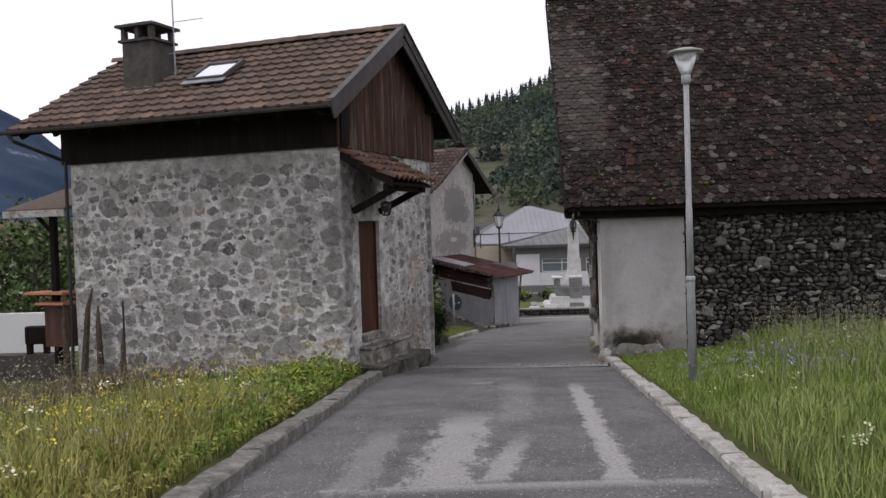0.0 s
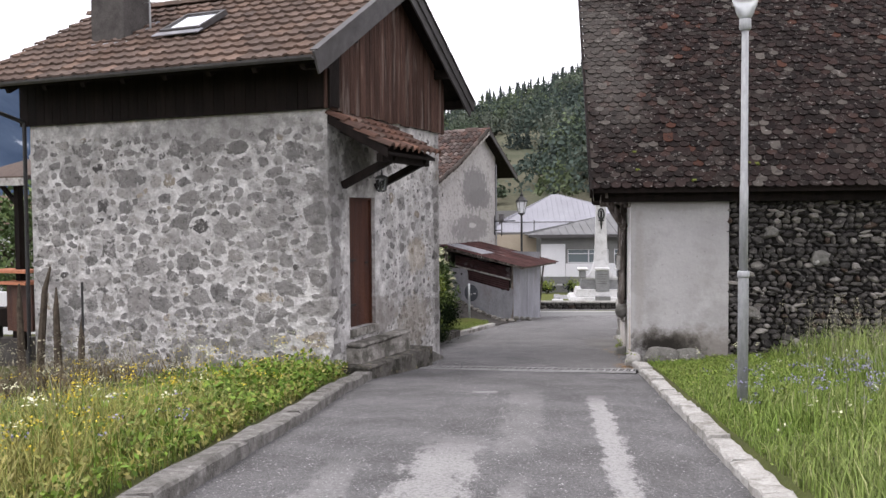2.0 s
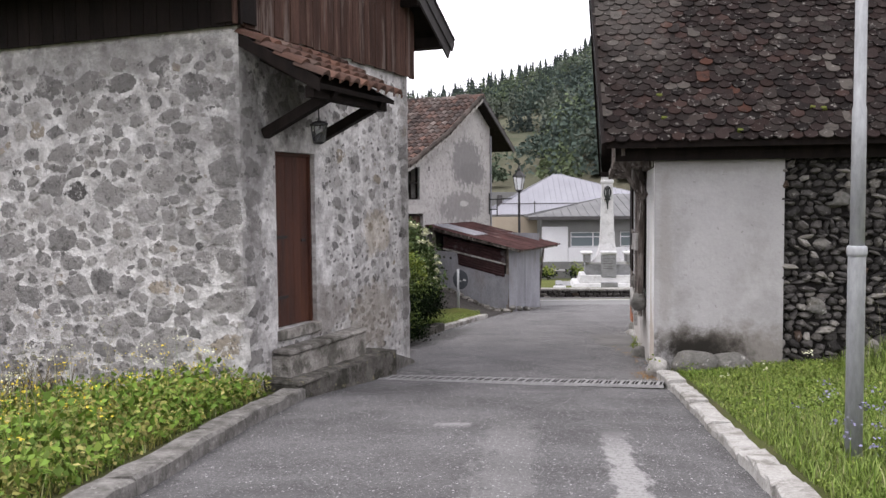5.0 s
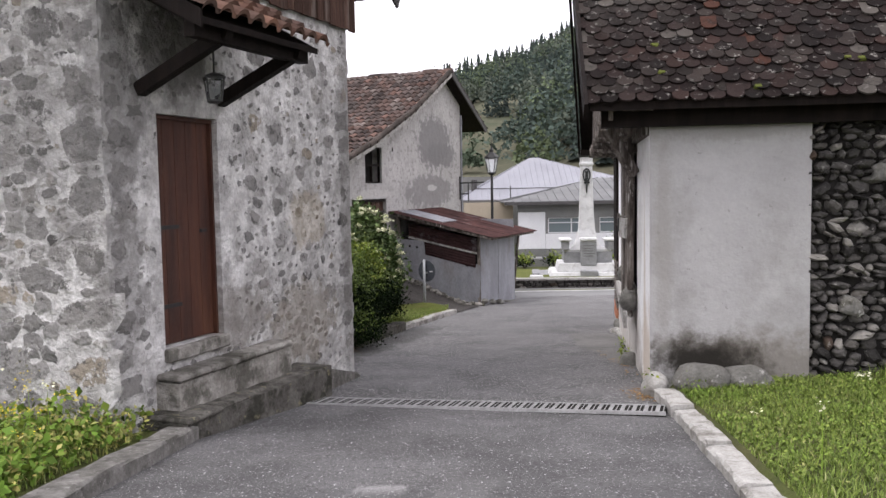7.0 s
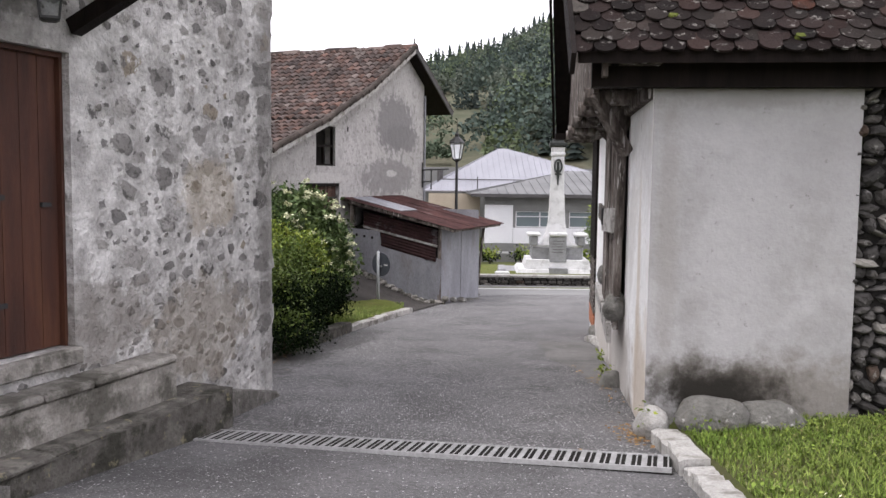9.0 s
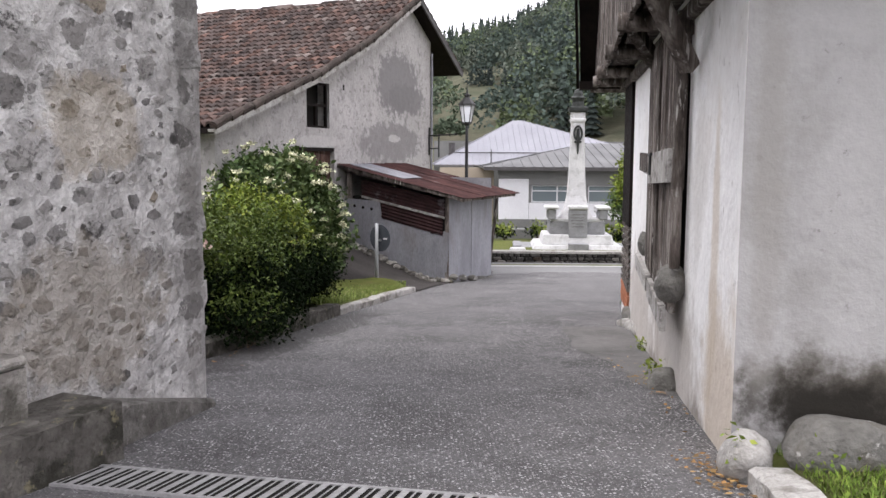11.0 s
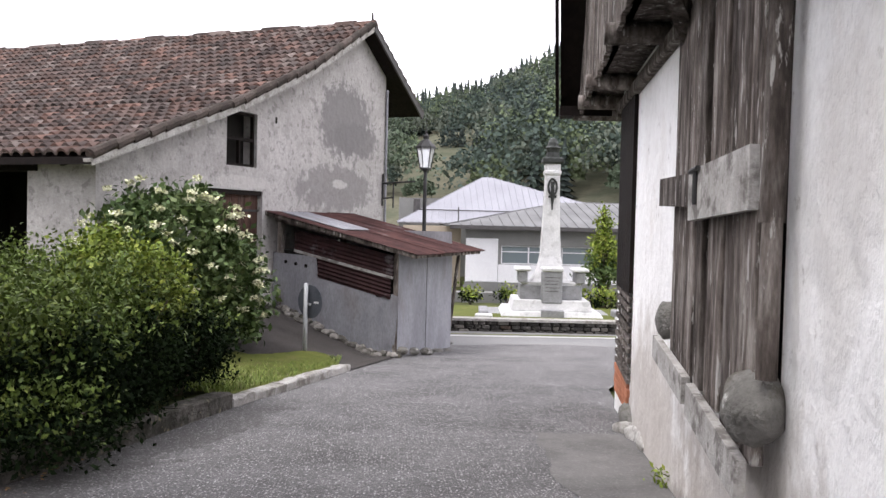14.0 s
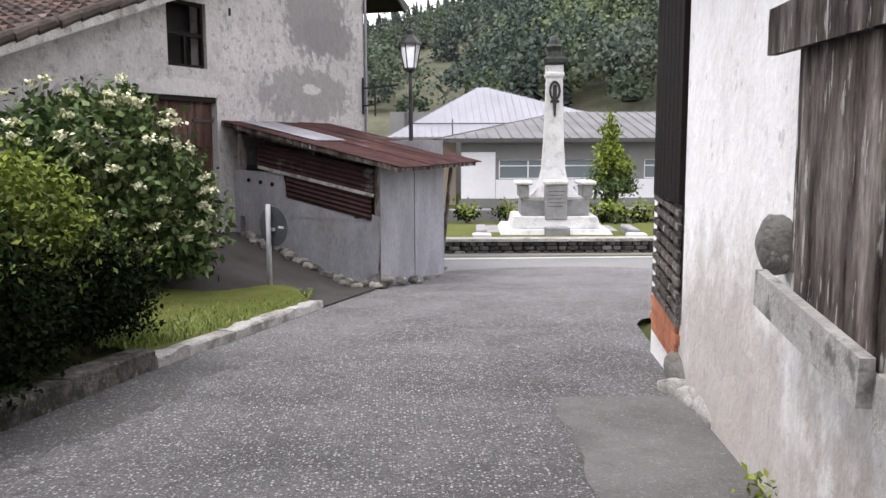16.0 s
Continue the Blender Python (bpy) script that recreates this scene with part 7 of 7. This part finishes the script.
def umbels(P, Z, hmin, hmax, material, name, label, stem=True, size=0.02, per=22, rad=0.045):
    n = len(P)
    H = rng.uniform(hmin, hmax, n)
    c = np.c_[P, Z + H]
    pts = np.repeat(c, per, 0) + rng.normal(size=(n * per, 3)) * [rad, rad, 0.012]
    cards(name, leaf_quads(pts, size, 2.0, 0.9), material, None, label, "stuff")["category"] = "flowers"
    if stem:
        blades(P, Z, H, 0.006, 0.02, NETTLE, name + "_stems", "thin green flower stems", "flowers")


P, Z, D = strip(-1, 50, 3, 13.6, 4.5, 1.0)
umbels(P, Z, 0.4, 0.75, PETAL, "white_umbels", "small white umbel flowers in the weeds")
P, Z, D = strip(-1, 330, 3, 13.0, 3.5, 1.0)
umbels(P, Z, 0.35, 0.7, YELLOW, "yellow_flowers", "small yellow flowers in the weeds", True, 0.018, 12, 0.05)
P, Z, D = strip(-1, 500, 2, 14.5, 5.0, 0.7)
m = D > 1.2
H = rng.uniform(0.6, 1.0, m.sum())
blades(P[m], Z[m], H, 0.007, 0.3, DRY, "dry_bank_stalks", "pale dry stalks on the bank", "grass")
top = np.repeat(np.c_[P[m], Z[m] + H], 8, 0) + rng.normal(size=(m.sum() * 8, 3)) * [0.03, 0.03, 0.09]
cards("bank_seed_heads", leaf_quads(top, 0.035, 0.2, 0.4), DRY, None, "pale feathery seed heads", "stuff")["category"] = "grass"
P, Z, D = strip(-1, 9000, 8, 15.0, 6.0, 0.6)
m = (D > 2.8) & (bumps(P, 0.8) > 0.38)
blades(P[m], Z[m], rng.uniform(0.3, 0.7, m.sum()), 0.012, 0.8, DEAD, "dead_scrub", "brown dead grass on the bank by the house", "grass")
P, Z, D = strip(1, 80, 3, 13.5, 6, 1.0)
umbels(P, Z, 0.25, 0.5, PETAL, "white_daisies", "white daisies in the grass", True, 0.02, 10, 0.018)
P, Z, D = strip(1, 110, 8.6, 11.6, 2.0, 0.7)
umbels(P, Z, 0.2, 0.42, MAUVE, "mauve_flowers", "pale mauve wildflowers beside the kerb", True, 0.02, 10, 0.03)
P, Z, D = strip(-1, 25, 3, 9.0, 1.4, 1.0)
umbels(P, Z, 0.25, 0.5, MAUVE, "mauve_bank_flowers", "pale mauve wildflowers in the weeds", True, 0.02, 10, 0.03)
# tufts along wall foot and small lawn
P = np.c_[rng.uniform(-0.9, 1.0, 9000), rng.uniform(23.9, 28.4, 9000)]
ok = P[:, 0] < left_x(P[:, 1]) - 0.18
P = P[ok]
blades(P, np.array([-2.04 + 0.06 * (27 - y) for x, y in P]) - 0.06 * (P[:, 0] - 0.2), rng.uniform(0.03, 0.09, len(P)), 0.012, 0.6, GRASS, "small_lawn_grass", "short yellowish grass of the small lawn", "grass")
for x, y, z, n, r_, h_ in ((3.36, 18.5, -1.55, 80, 0.07, 0.17), (3.02, 15.55, -1.22, 50, 0.05, 0.16), (3.72, 20.3, -1.72, 50, 0.06, 0.14), (3.4, 15.42, -1.18, 70, 0.07, 0.14)):
    c = np.array((x, y, z)) + rng.normal(size=(n, 3)) * [r_ * 0.6, r_, 0] + np.c_[np.zeros(n), np.zeros(n), rng.uniform(0, h_, n)]
    cards("wall_weed", leaf_quads(c, 0.05, 0.6, 0.5), LIGHT_LEAF, None, "bright green weed at the wall foot", "stuff")["category"] = "weed"


# ---- shrubs ----
def shrub(name, base, label, masses, mat, leaf, n_leaf, light=None, flowers=None, stems=7):
    root = thing(name, Matrix.Translation(base), label, "shrub")
    allp = []
    for c, rad, cl in masses:
        allp.append(clumps(c, rad, cl, n_leaf, 0.11, 0.05))
        bm = bmesh.new()
        for k in range(stems):
            a = rng.uniform(0, math.tau)
            p0 = Vector((c[0] + 0.012 * math.cos(a), c[1] + 0.012 * math.sin(a), -0.1))
            p1 = Vector((c[0] + rad[0] * 0.35 * math.cos(a), c[1] + rad[1] * 0.35 * math.sin(a), c[2] * 0.8))
            p2 = Vector((c[0] + rad[0] * 0.7 * math.cos(a), c[1] + rad[1] * 0.7 * math.sin(a), c[2] + rad[2] * 0.5))
            rod(bm, p0, p1, 0.03, 0.02, 6)
            rod(bm, p1, p2, 0.02, 0.008, 5)
        part("trunk", bm, BARK, root, "thin grey stems")
    pts = np.concatenate(allp)
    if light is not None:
        # Highest leaves get the lighter colour: fresh shoots plus painted top light.
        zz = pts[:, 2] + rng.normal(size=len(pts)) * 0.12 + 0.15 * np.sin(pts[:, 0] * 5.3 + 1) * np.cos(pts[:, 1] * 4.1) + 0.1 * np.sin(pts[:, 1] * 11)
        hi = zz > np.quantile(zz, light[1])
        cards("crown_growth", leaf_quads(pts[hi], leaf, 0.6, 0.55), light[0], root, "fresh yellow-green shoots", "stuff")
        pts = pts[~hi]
    cards("crown", leaf_quads(pts, leaf, 0.6, 0.55), mat, root, "dense crown leaves", "stuff")
    if flowers is not None:
        fm, n, per, rad_, size = flowers
        pts = np.concatenate([np.array(c) + unit(rng.normal(size=(n, 3)) + [0.5, -0.9, 0.45]) * np.array(r_) * rng.uniform(1.04, 1.18, n)[:, None] for c, r_, _ in masses])
        pts = pts[pts[:, 2] > 0.35]
        up_ = np.repeat(pts, per, 0) + rng.normal(size=(len(pts) * per, 3)) * [rad_, rad_, rad_ * 0.35]
        cards("blossom", leaf_quads(up_, size, 1.2, 0.9), fm, root, "flat blossom heads", "stuff")
    return root


# Near-black lower leaves and bright tops put self-shading into the hedge colours.
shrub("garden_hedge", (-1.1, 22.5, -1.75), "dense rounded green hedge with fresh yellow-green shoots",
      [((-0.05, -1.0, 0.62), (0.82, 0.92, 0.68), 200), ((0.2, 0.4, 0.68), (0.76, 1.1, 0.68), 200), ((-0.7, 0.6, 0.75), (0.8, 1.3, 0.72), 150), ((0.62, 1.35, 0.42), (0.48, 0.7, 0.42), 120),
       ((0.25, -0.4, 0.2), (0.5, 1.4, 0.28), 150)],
      SHADED_HEDGE_LEAF, 0.055, 95, (HEDGE_SHOOT, 0.76))
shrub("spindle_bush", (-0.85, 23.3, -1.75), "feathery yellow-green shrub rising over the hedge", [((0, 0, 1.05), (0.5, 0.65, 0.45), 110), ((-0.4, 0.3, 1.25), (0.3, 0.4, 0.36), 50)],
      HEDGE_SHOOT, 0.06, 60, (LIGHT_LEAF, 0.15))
shrub("low_shrub", (-0.62, 20.75, -1.68), "low dark spreading shrub over the kerb", [((0, 0, 0.2), (0.42, 0.75, 0.34), 90)], SHADED_HEDGE_LEAF, 0.05, 60, (HEDGE_SHOOT, 0.75))
shrub("elder_bush", (-1.3, 26.9, -1.8), "elder bush in bloom with cream flower heads",
      [((-0.1, -0.1, 1.3), (1.1, 1.05, 1.05), 260), ((0.5, 0.55, 0.8), (0.72, 0.8, 0.85), 140)], ELDER_LEAF, 0.12, 36, None, (PETAL, 46, 34, 0.036, 0.05))
shrub("rose_bush", (-1.75, 20.7, -1.65), "climbing rose with pale pink blooms", [((0, 0, 0.95), (0.55, 0.6, 0.85), 70)], ELDER_LEAF, 0.06, 26, None, (ROSE, 55, 22, 0.04, 0.05))
shrub("small_conifer", (9.2, 44.4, -2.8), "small yellow-green ornamental conifer", [((0, 0, 1.2), (0.9, 0.9, 0.35), 60), ((0.1, 0, 1.75), (0.66, 0.66, 0.35), 45), ((0, 0, 2.25), (0.42, 0.42, 0.4), 26), ((0, 0, 2.8), (0.22, 0.22, 0.4), 14), ((0, 0, 3.25), (0.08, 0.08, 0.3), 6)],
      ELDER_LEAF, 0.13, 30, (LIGHT_LEAF, 0.5))
for x, y, s_ in ((8.3, 43.2, 0.5), (9.0, 43.0, 0.55), (4.6, 45.4, 0.4), (6.0, 45.6, 0.35), (10.2, 43.4, 0.5), (3.4, 45.4, 0.4)):
    shrub("round_shrub", (x, y, -2.78), "small rounded garden shrub", [((0, 0, s_ * 0.6), (s_, s_, s_ * 0.7), 24)], SHADED_HEDGE_LEAF, 0.13, 22, (LIGHT_LEAF, 0.5), None, 3)


def tree(name, base, h, r, label, mat, n=60, leaf=0.22):
    root = thing(name, Matrix.Translation(base), label, "tree")
    bm = bmesh.new()
    rod(bm, (0, 0, -0.3), (0.1, 0, h * 0.45), 0.16, 0.11, 8)
    rod(bm, (0.1, 0, h * 0.45), (0.0, 0.1, h * 0.85), 0.11, 0.03, 7)
    for k in range(7):
        a = k * 2.4
        rod(bm, (0.08, 0, h * (0.3 + 0.06 * k)), (r * 0.7 * math.cos(a), r * 0.7 * math.sin(a), h * (0.45 + 0.06 * k)), 0.06, 0.02, 6)
    part("trunk", bm, BARK, root)
    cards("crown", leaf_quads(clumps((0, 0, h * 0.6), (r, r, h * 0.42), n, 40, 0.28), leaf, 0.5, 0.6), mat, root, "loose crown of leaves")
    return root


tree("garden_tree", (-14.0, 28.5, -2.4), 4.6, 2.2, "leafy garden tree behind the house", ELDER_LEAF, 110)
tree("garden_tree", (-17.5, 31.0, -2.4), 3.6, 1.8, "leafy garden tree behind the house", FOREST, 80)

# ---- garden gate, edge things far left ----
gt = thing("iron_gate", pose(-1.5, 19.6, -1.66, 0, 0, 32), "black iron lattice garden gate", "gate")
for xx in (0.0, 0.6):
    part("post", new_box(xx - 0.03, xx + 0.03, -0.03, 0.03, -0.2, 1.05), IRON, gt)
for k in range(6):
    part("bar", new_box(0.08 + 0.088 * k, 0.1 + 0.088 * k, -0.012, 0.012, 0.05, 0.98), IRON, gt)
for k in range(9):
    part("cross_bar", new_box(0.03, 0.57, -0.016, -0.012, 0.06 + 0.11 * k, 0.078 + 0.11 * k), IRON, gt)
gp = thing("gate_roof", pose(-1.75, 19.9, -0.55, 0, 0, 32), "small red tile cap above the gate", "roof")
part("slope", prism([(-0.35, 0.16), (0.0, 0.3), (0.35, 0.1), (0.3, 0.06), (0.0, 0.24), (-0.3, 0.12)], -0.3, 0.3, gab), RED_CLAY, gp)
part("upright", new_box(-0.04, 0.04, -0.04, 0.04, -1.3, 0.25), DARK_WOOD, gp)
tagged(part("wall_garden", new_box(-22, -9.2, 19.4, 19.75, -2.6, -1.35), CEMENT, None), "low grey garden wall with a grassy top", "wall", kind="structure")
tagged(part("wall_white", new_box(-30, -9.8, 24.0, 24.2, -2.6, -0.75), WHITE_WALL, None), "low white garden wall", "wall", kind="structure")
nb_ = thing("notice_box", Matrix.Translation((-9.75, 19.58, -1.36)), "dark wooden box on short legs on the garden wall", "box")
part("body", new_box(-0.27, 0.27, -0.12, 0.12, 0.25, 0.68), DARK_WOOD, nb_, bevel=0.03)
for xx in (-0.2, 0.2):
    part("leg", new_box(xx - 0.05, xx + 0.05, -0.08, 0.08, 0.0, 0.25), DARK_WOOD, nb_)
fh = thing("far_house", pose(-27, 44, -2.6, 0, 0, 20), "distant low house with brown roof", "house")
part("wall", new_box(-5, 5, -3, 3, -0.5, 3.2), WHITE_WALL, fh)
part("roof", prism([(-3.6, 3.1), (0, 5.0), (3.6, 3.1)], -5.5, 5.5, lambda s, z, a: (a, s, z)), CLAY, fh)

# ---- leaf litter ----
P = np.concatenate([np.c_[rng.normal(2.75, 0.16, 90), rng.normal(14.75, 0.13, 90)], np.c_[rng.normal(2.93, 0.07, 110), rng.normal(15.65, 0.22, 110)],
                    np.c_[rng.normal(3.25, 0.08, 70), rng.normal(18.3, 0.7, 70)], np.c_[rng.normal(-0.62, 0.1, 60), rng.normal(20.6, 0.6, 60)]])
P = P[P[:, 0] < right_x(P[:, 1]) - 0.03]
Z = np.array([lane_z(x, y) for x, y in P]) + rng.uniform(0.006, 0.03, len(P))
Q = leaf_quads(np.c_[P, Z], 0.045, 2.0, 0.6)
Q[:, :, 2] = np.c_[Z, Z, Z, Z] + (Q[:, :, 2] - Z[:, None]) * 0.25
cards("dry_leaf_litter", Q, DRY_LEAF, None, "dry orange-brown leaves blown against the wall foot", "stuff")["category"] = "leaves"
